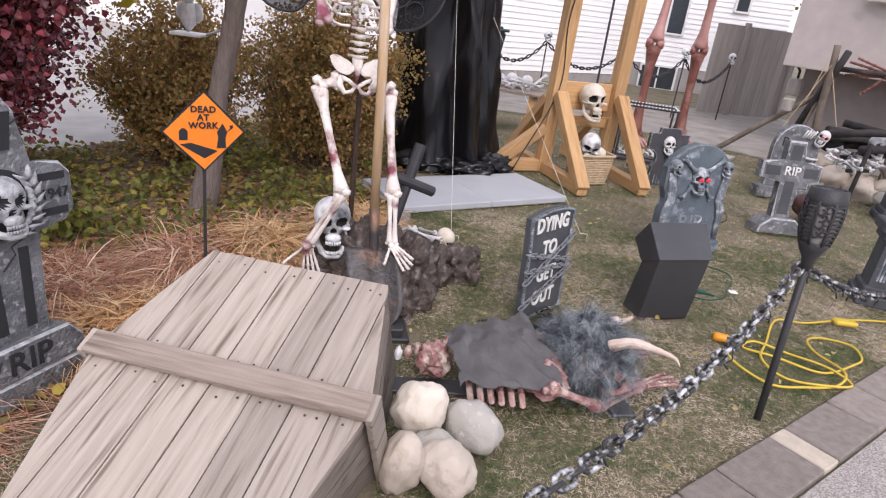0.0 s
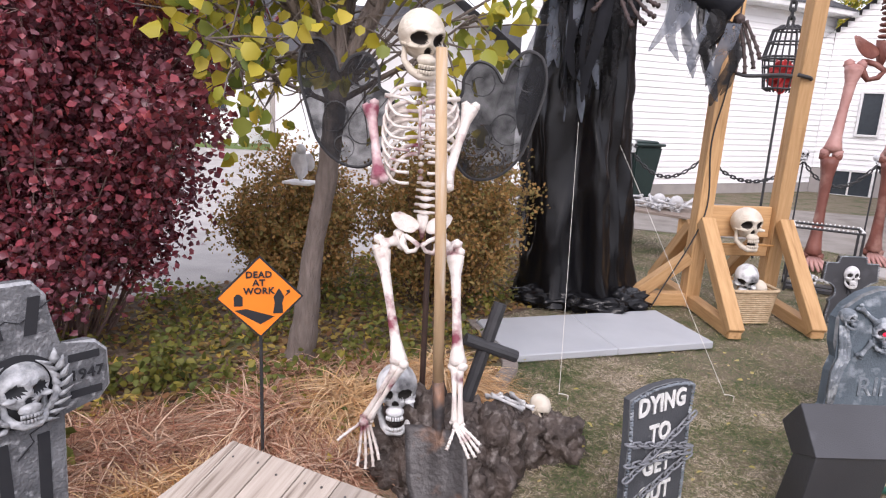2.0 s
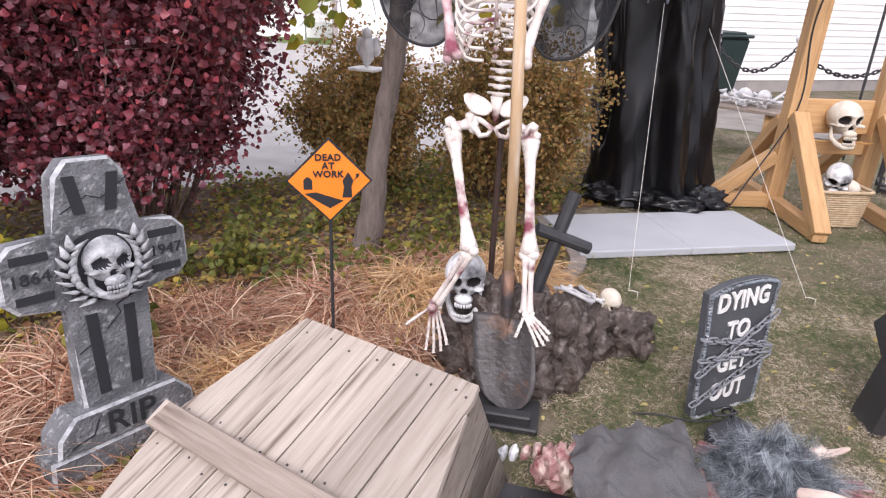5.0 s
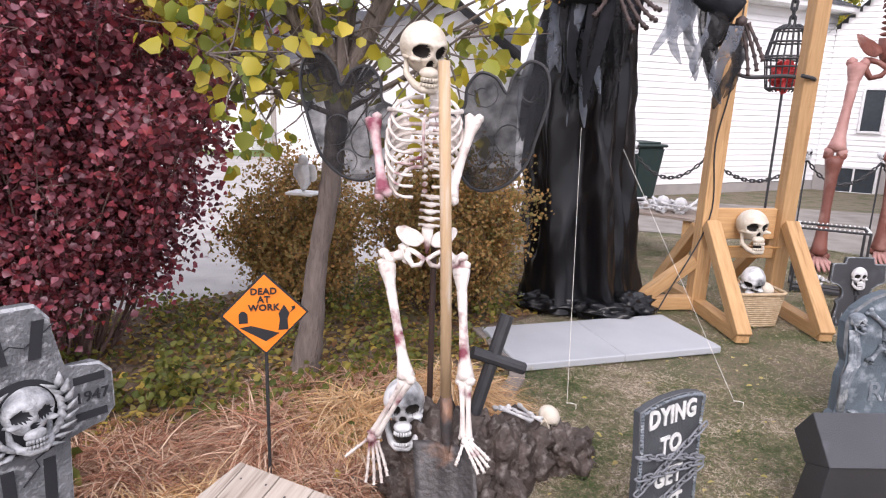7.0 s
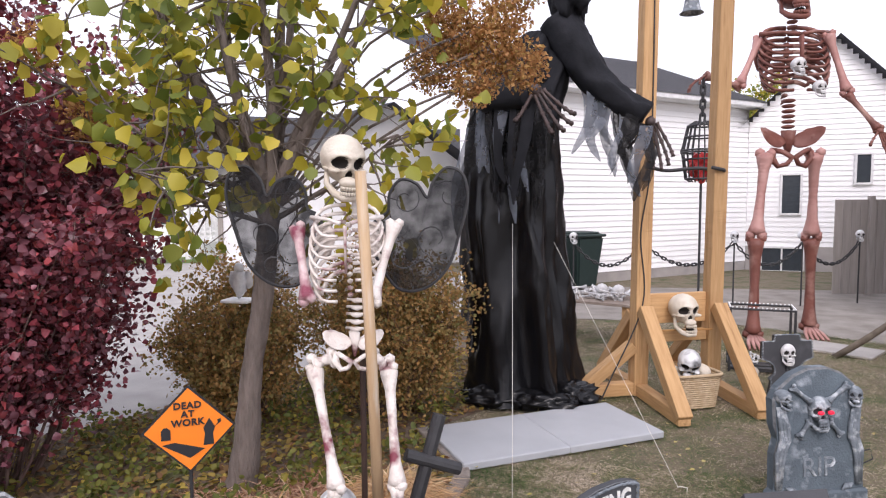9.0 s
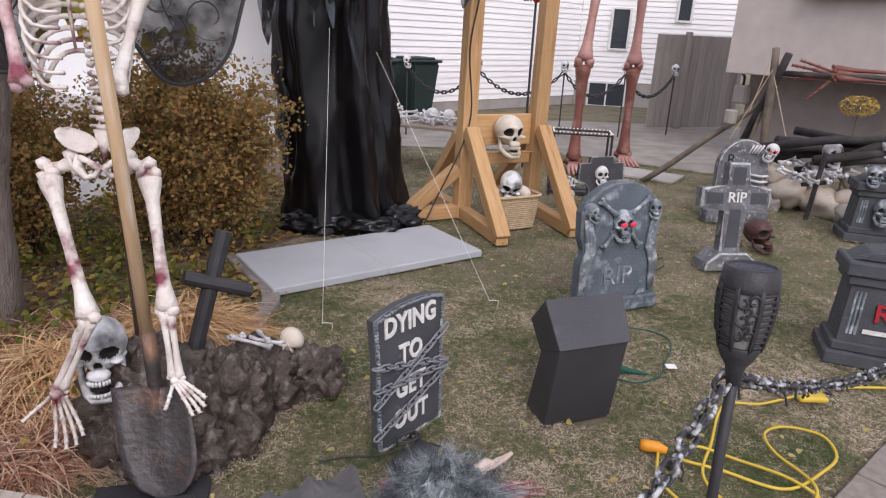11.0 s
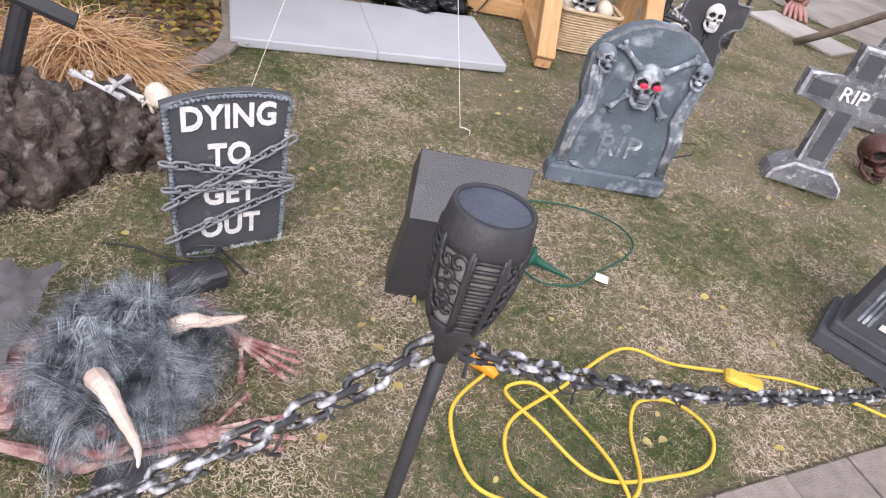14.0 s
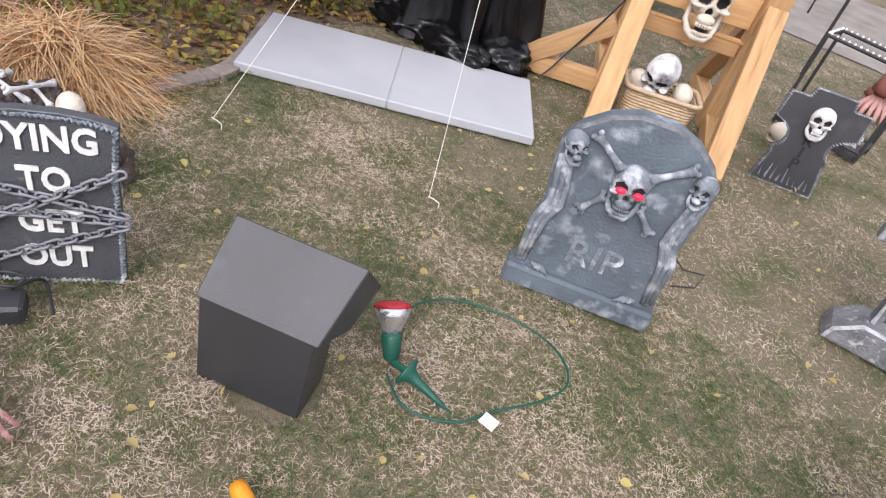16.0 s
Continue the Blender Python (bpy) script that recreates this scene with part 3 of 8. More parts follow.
for k in range(9):
    box(bm, 0, -0.012, -0.55 + k * 0.1375, 0.26, 0.02, 0.11, pose(0, 0, 0, 0, 0, 0))
box(bm, 0, 0, 0, 0.34, 0.03, 1.3, None, 0.006)
part("shutter", bm, M_SHUTTER, tw, "dark louvred shutter", at=pose(-0.7, 0, 0))
bm = bmesh.new()
box(bm, 0.1, -0.03, 0, 1.5, 0.1, 0.09, None, 0.015)
part("sill", bm, M_STUCCO, tw, at=pose(0, 0, -0.74))
# fence between the houses
fence = thing("fence", pose(4.6, 12.7, 0, 0, 0, 14), "weathered grey board fence and gate", "fence", "", "structure")
for k in range(12):
    bm = bmesh.new()
    box(bm, 0, 0, 0.83, 0.142, 0.02, 1.62, None, 0.003)
    part("board", bm, M_FENCE, fence, at=pose(0.08 + k * 0.146, 0, 0))
for x in (0.62, 1.78):
    bm = bmesh.new()
    box(bm, 0, -0.02, 0.85, 0.09, 0.09, 1.7, None, 0.005)
    part("post", bm, M_FENCE, fence, at=pose(x, 0, 0))

# ---- mat before the robe ----
MAT_AT = pose(-0.17, 4.31, 0, 0, 0, math.degrees(math.atan2(0.85, 1.27)))
mat_thing = thing("foam_mat", MAT_AT, "grey folding foam mat lying on the grass", "mat")
for k in (0, 1):
    bm = bmesh.new()
    box(bm, 0.3825 + k * 0.765, 0.35, 0.03, 0.765, 0.7, 0.052, None, 0.007)
    part("panel", bm, M_MAT, mat_thing)

# ---- coffin ----
# The lid slopes from the raised head down to the foot; the box below it reaches the ground.
HEAD = Vector((-0.355, 2.068, 0.518))
CU = Vector((0.977, -0.205, 0.03)).normalized()
CV = Vector((-0.2, -0.9, -0.345))
CV = (CV - CV.dot(CU) * CU).normalized()
CW = CU.cross(-CV).normalized()
COFFIN = Matrix((CU, -CV, CW)).transposed().to_4x4()
COFFIN.translation = HEAD
coffin = thing("coffin", COFFIN, "weathered grey plank coffin with its lid on", "coffin")


def half_width(v):
    """Half the lid's width at v metres from the head."""
    return float(np.interp(v, [0, 0.5, 1.5], [0.335, 0.455, 0.24]))


LEN = 1.42
edges = [-0.46, -0.31, -0.165, -0.03, 0.105, 0.235, 0.35, 0.46]
for lo, hi in zip(edges, edges[1:]):
    # each plank is cut to the slanting outline of the lid
    lo, hi = lo + 0.0025, hi - 0.0025
    vs_ = np.linspace(0, LEN, 72)
    keep = [v for v in vs_ if half_width(v) > min(abs(lo), abs(hi)) + 0.004]
    if len(keep) < 2:
        continue
    left, right = [], []
    for v in keep:
        w = half_width(v)
        a, b = max(lo, -w), min(hi, w)
        if b - a > 0.001:
            left.append((a, v))
            right.append((b, v))
    outline = left + right[::-1]
    bm = bmesh.new()
    top = bm.faces.new([bm.verts.new((x, -v, 0.0)) for x, v in outline])
    bmesh.ops.dissolve_limit(bm, angle_limit=0.01, verts=bm.verts[:], edges=bm.edges[:])
    bmesh.ops.solidify(bm, geom=bm.faces[:], thickness=0.02)
    zlift = random.uniform(-0.0025, 0.0025)
    part("plank", bm, M_PLANK, coffin, at=Matrix.Translation((0, 0, zlift)))
bm = bmesh.new()
w = half_width(0.5)
box(bm, 0, -0.5, 0.024, 2 * w + 0.01, 0.085, 0.02, None, 0.003)
batten = part("batten", bm, M_PLANK_X, coffin, "cross batten nailed over the lid")
INV = COFFIN.inverted()


def drop(p):
    """The place on the ground below a place of the lid's rim, along the slope of the box's side."""
    g = COFFIN @ p
    d = Vector((0.06, 0.3, -0.6))
    return INV @ (g + d * ((g.z - 0.0) / 0.6))


rim = [(half_width(v) * s, v) for s, v in ((1, 0), (1, 0.5), (1, LEN), (-1, LEN), (-1, 0.5), (-1, 0))]
for i in range(6):
    (x0, v0), (x1, v1) = rim[i], rim[(i + 1) % 6]
    p0, p1 = Vector((x0 * 0.985, -v0 * 0.99 - 0.005, -0.022)), Vector((x1 * 0.985, -v1 * 0.99 - 0.005, -0.022))
    q0, q1 = drop(p0), drop(p1)
    n = 3
    for k in range(n):
        bm = bmesh.new()
        a, b = (k + 0.015) / n, (k + 0.985) / n
        f = bm.faces.new([bm.verts.new(p) for p in (p0.lerp(q0, a), p1.lerp(q1, a), p1.lerp(q1, b), p0.lerp(q0, b))])
        bmesh.ops.solidify(bm, geom=[f], thickness=-0.02)
        part("side_plank", bm, M_PLANK_X if i in (2, 5) else M_PLANK, coffin)
for s in (1, -1):
    p = Vector((half_width(0.5) * s * 1.0, -0.5, 0.0))
    bm = bmesh.new()
    a, b = p + Vector((0.012 * s, 0, 0.03)), drop(p) + Vector((0.012 * s, 0, 0))
    beam(bm, a, b, 0.085, 0.022, 0.003, up=tuple(Vector((s, 0, 0))))
    part("side_batten", bm, M_PLANK, coffin)
nails = [(x, v) for v in (0.05, 0.44, 0.56, 1.0) for x in (-0.4, -0.28, -0.19, -0.1, 0.0, 0.07, 0.14, 0.2, 0.28, 0.32, 0.4) if abs(x) < half_width(v) - 0.02]
nail_bm = bmesh.new()
lathe(nail_bm, [(0.0045, 0.0), (0.004, 0.0015)], 6)
nail_me = mesh_of("nail", nail_bm, M_STEEL)
for x, v in nails:
    ob = new("nail", nail_me)
    ob.parent, ob.matrix_basis = coffin, pose(x + random.uniform(-0.012, 0.012), -v + random.uniform(-0.012, 0.012), 0.0005)

# ---- gallows frame (guillotine) ----
GA, GFV = Vector((0.904, 0.427, 0)), Vector((0.427, -0.904, 0))
PL = Vector((0.985, 6.2, 0))
GAL = Matrix((GA, -GFV, Vector((0, 0, 1)))).transposed().to_4x4()
GAL.translation = PL
gallows = thing("guillotine", GAL, "yellow lumber guillotine frame on the lawn", "guillotine")


def lumber(name, a, b, w, h, label="", up=(0, 0, 1)):
    """A timber as a mesh along its own z, so that the grain follows it."""
    a, b = Vector(a), Vector(b)
    d = (b - a).normalized()
    s = d.cross(Vector(up)).normalized()
    t = s.cross(d)
    m = Matrix((s, t, d)).transposed().to_4x4()
    m.translation = a
    bm = bmesh.new()
    L = (b - a).length
    box(bm, 0, 0, L / 2, w, h, L, None, 0.005)
    return part(name, bm, M_LUMBER, gallows, label, at=m)


SPAN = 0.70
for x, foot in ((0.0, -0.07), (SPAN, 0.6)):
    lumber("post", (x, 0, 0), (x + 0.05, 0, 3.7), 0.13, 0.115, up=(0, 1, 0))
    lumber("front_sill", (x, -0.06, 0.055), (foot, -0.82, 0.055), 0.1, 0.1)
    lumber("front_brace", (x, -0.1, 0.76), (foot, -0.81, 0.05), 0.115, 0.1)
    lumber("rear_sill", (x, 0.06, 0.055), (x, 0.7, 0.055), 0.1, 0.1)
    lumber("rear_brace", (x, 0.08, 0.7), (x, 0.66, 0.08), 0.1, 0.09)
lumber("side_sill", (-0.06, 0.0, 0.06), (-0.82, 0.0, 0.06), 0.1, 0.11)
lumber("side_brace", (-0.06, -0.01, 0.43), (-0.5, -0.01, 0.1), 0.1, 0.1)
lumber("neck_board", (0.07, 0.02, 0.74), (SPAN - 0.055, 0.02, 0.74), 0.04, 0.26)
lumber("lower_board", (0.07, 0.0, 0.5), (SPAN - 0.06, 0.0, 0.5), 0.05, 0.1)
lumber("head_beam", (0.115, 0.0, 3.6), (SPAN - 0.015, 0.0, 3.6), 0.1, 0.12)
bm = bmesh.new()
tube(bm, [(0.1, -0.13, 0.575), (SPAN - 0.08, -0.13, 0.565)], 0.008, 8)
part("rod", bm, M_LUMBER_X, gallows, "thin wooden rod")

# ---- bones and skulls ----
def skull(bm, m, jaw=0.0, subdiv=4, bone=0, dark=1, teeth=True):
    """A skull about 1 high from crown to chin, facing -y; jaw: how far it is open."""
    k = len(bm.verts)
    bmesh.ops.create_icosphere(bm, subdivisions=subdiv, radius=1.0)
    bm.verts.ensure_lookup_table()
    vs = bm.verts[k:]
    holes = [(-0.165, -0.04, 0.128, 0.18), (0.165, -0.04, 0.128, 0.18), (0.0, -0.235, 0.066, 0.1)]
    dark_verts = set()
    for v in vs:
        n = v.co.normalized()
        front = max(0.0, -n.y)
        low = max(0.0, -n.z)
        x, y, z = n.x * 0.37, n.y * 0.47 + 0.03, n.z * 0.4
        x *= 1 - 0.42 * front * low - 0.1 * low
        z *= 1 + 0.12 * front * low
        if n.y < -0.15:
            y = y * (1 - 0.12 * front) - 0.03 * math.exp(-((z - 0.07) / 0.05) ** 2) * front
            x += 0.035 * math.copysign(1, n.x) * math.exp(-(((abs(x) - 0.24) / 0.07) ** 2 + ((z + 0.16) / 0.05) ** 2))
            for hx, hz, r, depth in holes:
                d = math.hypot((x - hx) / r, (z - hz) / (r * (0.9 if hx else 1.35)))
                if d < 1:
                    y += depth * math.sqrt(1 - d * d)
                    if d < 0.93:
                        dark_verts.add(v)
        v.co = Vector((x, y, z))
    for f in {f for v in vs for f in v.link_faces}:
        f.material_index = dark if sum(v in dark_verts for v in f.verts) >= 2 else bone
    blob(bm, (0, -0.3, -0.36), (0.17, 0.13, 0.1), None, 0, 1, 2, bone)
    for s in (-1, 1):
        blob(bm, (0.25 * s, -0.24, -0.17), (0.1, 0.13, 0.045), None, 0, 1, 2, bone)
        blob(bm, (0.31 * s, -0.02, -0.17), (0.05, 0.14, 0.035), None, 0, 1, 1, bone)
    drop_ = Vector((0, 0.04 * jaw, -0.14 * jaw))
    arch = [Vector(p) for p in ((-0.28, 0.02, -0.2), (-0.275, -0.05, -0.42), (-0.2, -0.22, -0.55), (-0.1, -0.34, -0.6), (0.1, -0.34, -0.6), (0.2, -0.22, -0.55), (0.275, -0.05, -0.42), (0.28, 0.02, -0.2))]
    arch = [p + drop_ * min(1.0, max(0.0, (-0.2 - p.z) / 0.25)) for p in arch]
    tube(bm, arch, [0.035, 0.055, 0.065, 0.075, 0.075, 0.065, 0.055, 0.035], 8, True, bone)
    if teeth:
        for row, z0, dz in ((0, -0.455, 0), (1, -0.53, -0.13 * jaw)):
            for i in range(8):
                a = radians(-62 + i * 17.7)
                x, y = 0.155 * math.sin(a), -0.29 - 0.13 * math.cos(a) + (0.03 * jaw if row else 0)
                box(bm, x, y, z0 + dz, 0.034, 0.03, 0.07, None, 0, bone)
        blob(bm, (0, -0.27, -0.49 - 0.07 * jaw), (0.12, 0.12, 0.035 + 0.07 * jaw), None, 0, 1, 1, dark)
    bm.verts.ensure_lookup_table()
    bmesh.ops.transform(bm, matrix=m, verts=bm.verts[k:])


def bone(bm, a, b, r, mat=0, knob=1.9, bow=0.0):
    """A long bone with knuckled ends."""
    a, b = Vector(a), Vector(b)
    d = b - a
    side = d.cross(Vector((0.2, 1, 0.1))).normalized()
    ts = (0, 0.035, 0.09, 0.2, 0.5, 0.8, 0.91, 0.965, 1)
    ks = (0.9, knob, knob * 0.9, 1.15, 0.9, 1.15, knob * 0.85, knob, 0.9)
    tube(bm, [a + d * t + side * bow * math.sin(math.pi * t) for t in ts], [r * k for k in ks], 9, True, mat)
    for p, s in ((a, 1), (b, 1)):
        for e in (-1, 1):
            c = p + side * e * r * 1.15
            blob(bm, c, (r * knob * 0.62,) * 3, None, 0.15, 2, 1, mat)


def bone_hand(bm, wrist, way, across, size, mat=0, curl=0.25, r=0.0065):
    """A hand of five jointed fingers."""
    w, d, s = Vector(wrist), Vector(way).normalized(), Vector(across).normalized()
    n = d.cross(s).normalized()
    blob(bm, w, (size * 0.13, size * 0.13, size * 0.13), None, 0.3, 3, 1, mat)
    for i in range(5):
        k = i - 2
        spread = (d + s * k * 0.13).normalized() if i else (d * 0.6 + s * -0.75).normalized()
        p = w + s * k * size * 0.06 + d * size * 0.06
        L = size * (0.92, 1.0, 1.05, 1.0, 0.85)[i] * (0.72 if i == 0 else 1)
        pts = [p]
        for j, f in enumerate((0.42, 0.24, 0.18, 0.13)):
            spread = (spread + n * curl * 0.35 * j).normalized()
            pts.append(pts[-1] + spread * L * f)
        for j in range(4):
            tube(bm, [pts[j], pts[j].lerp(pts[j + 1], 0.15), pts[j].lerp(pts[j + 1], 0.85), pts[j + 1]], [r * 1.3, r * 0.8, r * 0.75, r * 1.2], 6, True, mat)


def rib_cage(bm, m, w, h, d, r, mat=0, ribs=9):
    """Ribs, breastbone and the upper spine: w wide, d deep and h high, with its base at the origin, facing -y."""
    k = len(bm.verts)
    for i in range(ribs):
        t = i / (ribs - 1)
        z = h * (0.97 - 0.86 * t)
        ww, dd = w / 2 * (0.5 + 0.5 * math.sin(math.pi * (0.25 + 0.62 * t))), d * (0.6 + 0.4 * math.sin(math.pi * (0.15 + 0.6 * t)))
        dip = h * (0.44 + 0.22 * t)
        end = 172 if i < 7 else 172 - 38 * (i - 6)
        for s in (-1, 1):
            pts = []
            for q in range(11):
                a = radians(q * end / 10)
                pts.append((s * (0.012 + ww * math.sin(a) ** 0.85 if 0 < a < math.pi else 0.012 * s), d * 0.42 - dd * (1 - math.cos(a)) / 2 * 1.0, z + 0.2 * h - dip * (1 - math.cos(a)) / 2 + 0.03 * h * math.sin(a) + 0.12 * dip * max(0.0, (q - 8) / 2)))
            pts = [(s * abs(x), y, zz) for x, y, zz in pts]
            tube(bm, pts, [r * 1.1] + [r] * 9 + [r * 1.15], 6, True, mat, 1.5)
    tube(bm, [(0, -d * 0.5, h * 0.92), (0, -d * 0.56, h * 0.7), (0, -d * 0.52, h * 0.34)], [r * 2.6, r * 2.0, r * 1.4], 8, True, mat, 0.5)
    for i in range(12):
        z = h * (i / 11)
        blob(bm, (0, d * 0.42, z), (r * 2.4, r * 2.6, h * 0.038), None, 0.1, 2, 1, mat)
        tube(bm, [(0, d * 0.42, z), (0, d * 0.42 + r * 5, z - h * 0.03)], [r * 1.2, r * 0.7], 5, True, mat)
    for s in (-1, 1):
        tube(bm, [(0.02 * s, -d * 0.48, h * 0.95), (0.25 * w * s, -d * 0.36, h * 1.0), (0.52 * w * s, -d * 0.02, h * 1.02)], [r * 1.6, r * 1.1, r * 1.7], 7, True, mat)
        bm.verts.ensure_lookup_table()
        blob(bm, (0.36 * w * s, d * 0.4, h * 0.72), (0.15 * w, r * 1.5, h * 0.24), None, 0.2, 2, 2, mat)
    bm.verts.ensure_lookup_table()
    bmesh.ops.transform(bm, matrix=m, verts=bm.verts[k:])


def pelvis(bm, m, w, mat=0):
    """Two flared wings, the sacrum and the arches below."""
    k = len(bm.verts)
    for s in (-1, 1):
        vs = blob(bm, (0, 0, 0), (0.27 * w, 0.035 * w, 0.19 * w), None, 0.1, 2, 3, mat)
        for v in vs:
            v.co.y += -1.5 * (v.co.x / w) ** 2 * w * 0.6
            v.co.z += 0.35 * v.co.x * s
        bmesh.ops.transform(bm, matrix=pose(0.34 * w * s, 0, 0.08 * w, -24, 0, -30 * s), verts=vs)
        ring = [(0.3 * w * s, -0.05 * w, -0.14 * w), (0.36 * w * s, -0.1 * w, -0.3 * w), (0.24 * w * s, -0.12 * w, -0.46 * w), (0.1 * w * s, -0.16 * w, -0.42 * w), (0.03 * w * s, -0.2 * w, -0.3 * w), (0.18 * w * s, -0.18 * w, -0.2 * w), (0.3 * w * s, -0.1 * w, -0.16 * w)]
        tube(bm, ring, [0.07 * w, 0.075 * w, 0.05 * w, 0.045 * w, 0.055 * w, 0.045 * w, 0.05 * w], 8, True, mat)
    tube(bm, [(0, 0.06 * w, 0.22 * w), (0, 0.08 * w, 0.0), (0, 0.05 * w, -0.25 * w)], [0.15 * w, 0.12 * w, 0.03 * w], 8, True, mat, 0.6)
    bm.verts.ensure_lookup_table()
    bmesh.ops.transform(bm, matrix=m, verts=bm.verts[k:])


def sized(s):
    return Matrix.Diagonal((s, s, s, 1))


def skull_prop(name, at, s, mats, label, jaw=0.0, subdiv=5):
    bm = bmesh.new()
    skull(bm, sized(s), jaw, subdiv)
    return single(name, bm, mats, at, label, "skull", smooth=True)


# the tall skeleton leaning on its shovel
bm = bmesh.new()
skull(bm, pose(-0.375, 2.945, 1.86, 12, 2, 46) @ sized(0.235), 0.08, 5, 2, 1)
tube(bm, [(-0.345, 3.0, 1.62), (-0.34, 2.985, 1.72), (-0.335, 2.97, 1.81)], [0.017, 0.016, 0.018], 8)
for k in range(6):
    blob(bm, (-0.343, 2.995 - 0.004 * k, 1.635 + 0.028 * k), (0.026, 0.022, 0.009), None, 0.1, 2, 1)
rib_cage(bm, pose(-0.365, 2.95, 1.3, 0, 0, 16), 0.275, 0.32, 0.18, 0.0058)
for k in range(5):
    blob(bm, (-0.355 + 0.002 * k, 3.005, 1.16 + 0.03 * k), (0.03, 0.026, 0.0125), None, 0.15, 2, 1)
    tube(bm, [(-0.4 + 0.002 * k, 3.0, 1.165 + 0.03 * k), (-0.31 + 0.002 * k, 3.0, 1.165 + 0.03 * k)], 0.006, 5)
pelvis(bm, pose(-0.345, 2.95, 1.11, 0, 0, 14), 0.215)
bone(bm, (-0.575, 2.93, 1.585), (-0.47, 2.79, 1.31), 0.018, 3)
bone(bm, (-0.185, 3.01, 1.6), (-0.225, 2.84, 1.3), 0.018)
bone(bm, (-0.5, 2.9, 1.02), (-0.335, 2.72, 0.6), 0.019, 0, 1.95)
bone(bm, (-0.19, 2.92, 1.03), (-0.115, 2.78, 0.61), 0.019, 0, 1.95)
bone(bm, (-0.505, 2.905, 1.03), (-0.43, 2.93, 1.055), 0.021)
bone(bm, (-0.19, 2.925, 1.04), (-0.265, 2.95, 1.06), 0.021)
for o in (-0.012, 0.012):
    bone(bm, (-0.335 + o, 2.72, 0.6), (-0.475 + o, 2.735, 0.335), 0.0105, 0, 1.6)
    bone(bm, (-0.115 + o, 2.775, 0.61), (-0.095 + o, 2.75, 0.385), 0.0105, 0, 1.6)
bone_hand(bm, (-0.48, 2.725, 0.325), (0.12, -0.1, -1), (1, 0.2, 0), 0.18, 0, 0.25, 0.008)
bone_hand(bm, (-0.095, 2.74, 0.38), (0.6, -0.25, -0.6), (0.7, 0.3, 0.5), 0.13, 0, 0.25, 0.008)
single("skeleton", bm, [M_BONE, M_SOCKET, M_BONE_CLEAN, M_BONE_STAINED], pose(0, 0, 0), "blood-stained life-size plastic skeleton propped on a pole", "skeleton", smooth=True)
bm = bmesh.new()
tube(bm, [(0, 0, 0), (0, 0, 1.1)], 0.013, 10)
single("support_pole", bm, M_DARKPOLE, pose(-0.34, 3.03, 0), "dark brown pole holding the skeleton upright", "pole")

# shovel
shovel = thing("shovel", pose(-0.11, 2.62, 0.0), "long-handled shovel with a rusty steel blade", "shovel")
bm = bmesh.new()
tube(bm, [(-0.125, 0.14, 1.8), (-0.1, 0.16, 1.1), (-0.083, 0.17, 0.48)], [0.021, 0.0215, 0.0215], 14)
part("handle", bm, M_HANDLE, shovel, "worn pale wooden handle", smooth=True)
bm = bmesh.new()
tube(bm, [(-0.084, 0.17, 0.53), (-0.075, 0.165, 0.4), (-0.065, 0.145, 0.32), (-0.04, 0.1, 0.2)], [0.025, 0.025, 0.022, 0.008], 12)
part("socket", bm, M_STEEL, shovel, smooth=True)
bm = bmesh.new()
rows = []
for i in range(15):
    t = i / 14
    w = 0.128 * (1.0 if t < 0.55 else math.sqrt(max(0.0, 1 - ((t - 0.55) / 0.45) ** 2)))
    row = []
    for j in range(11):
        u = j / 5 - 1
        x, z = u * w, 0.31 * (1 - t)
        y = 0.028 * (u * u) * -1 + 0.018 * math.exp(-((u * w / 0.02) ** 2)) * (1 - t) * -1 - 0.03 * t * t
        row.append(bm.verts.new((x - 0.075 + 0.08 * t, y + 0.15 - 0.13 * t, z + 0.03)))
    rows.append(row)
for a, b in zip(rows, rows[1:]):
    for j in range(10):
        bm.faces.new((a[j], a[j + 1], b[j + 1], b[j]))
bmesh.ops.remove_doubles(bm, verts=bm.verts[:], dist=0.0004)
bmesh.ops.solidify(bm, geom=bm.faces[:], thickness=0.003)
blade = part("blade", bm, M_STEEL, shovel, "scuffed steel blade with rust along the middle", smooth=True)
for x in (-0.04, -0.022, 0.022, 0.04):
    bm = bmesh.new()
    blob(bm, (0, 0, 0), (0.005, 0.004, 0.005), None, 0, 1, 1)
    part("rivet", bm, M_SILVER, blade, at=pose(-0.065 + x, 0.108, 0.215))

# foam rock mound below it
bm = bmesh.new()
for c, r, s in (((-0.3, 2.97, 0.06), (0.23, 0.2, 0.32), 1.0), ((-0.06, 3.02, 0.05), (0.2, 0.2, 0.3), 2.0), ((0.02, 3.27, 0.03), (0.17, 0.16, 0.2), 3.0), ((0.2, 3.38, 0.02), (0.17, 0.14, 0.16), 4.0), ((-0.14, 2.8, 0.0), (0.2, 0.14, 0.2), 5.0)):
    blob(bm, c, r, None, 0.3, 1.9, 5, 0, s)
for v in bm.verts:
    v.co += v.normal * (0.022 * (0.35 - abs(noise.noise(v.co * 17))) + 0.012 * noise.noise(v.co * 42))
    v.co.z = max(v.co.z, -0.03)
single("foam_rock", bm, M_ROCK, pose(0, 0, 0), "dark lumpy foam rock mound on the lawn edge", "rock", smooth=True)
bm = bmesh.new()
box(bm, 0, 0, 0.015, 0.36, 0.2, 0.03, None, 0.006)
box(bm, 0.02, -0.06, 0.045, 0.26, 0.05, 0.05, None, 0.006)
single("black_plate", bm, M_BLACK, pose(-0.15, 2.58, 0, 0, 0, 12), "flat black plastic plate under the shovel", "plate")
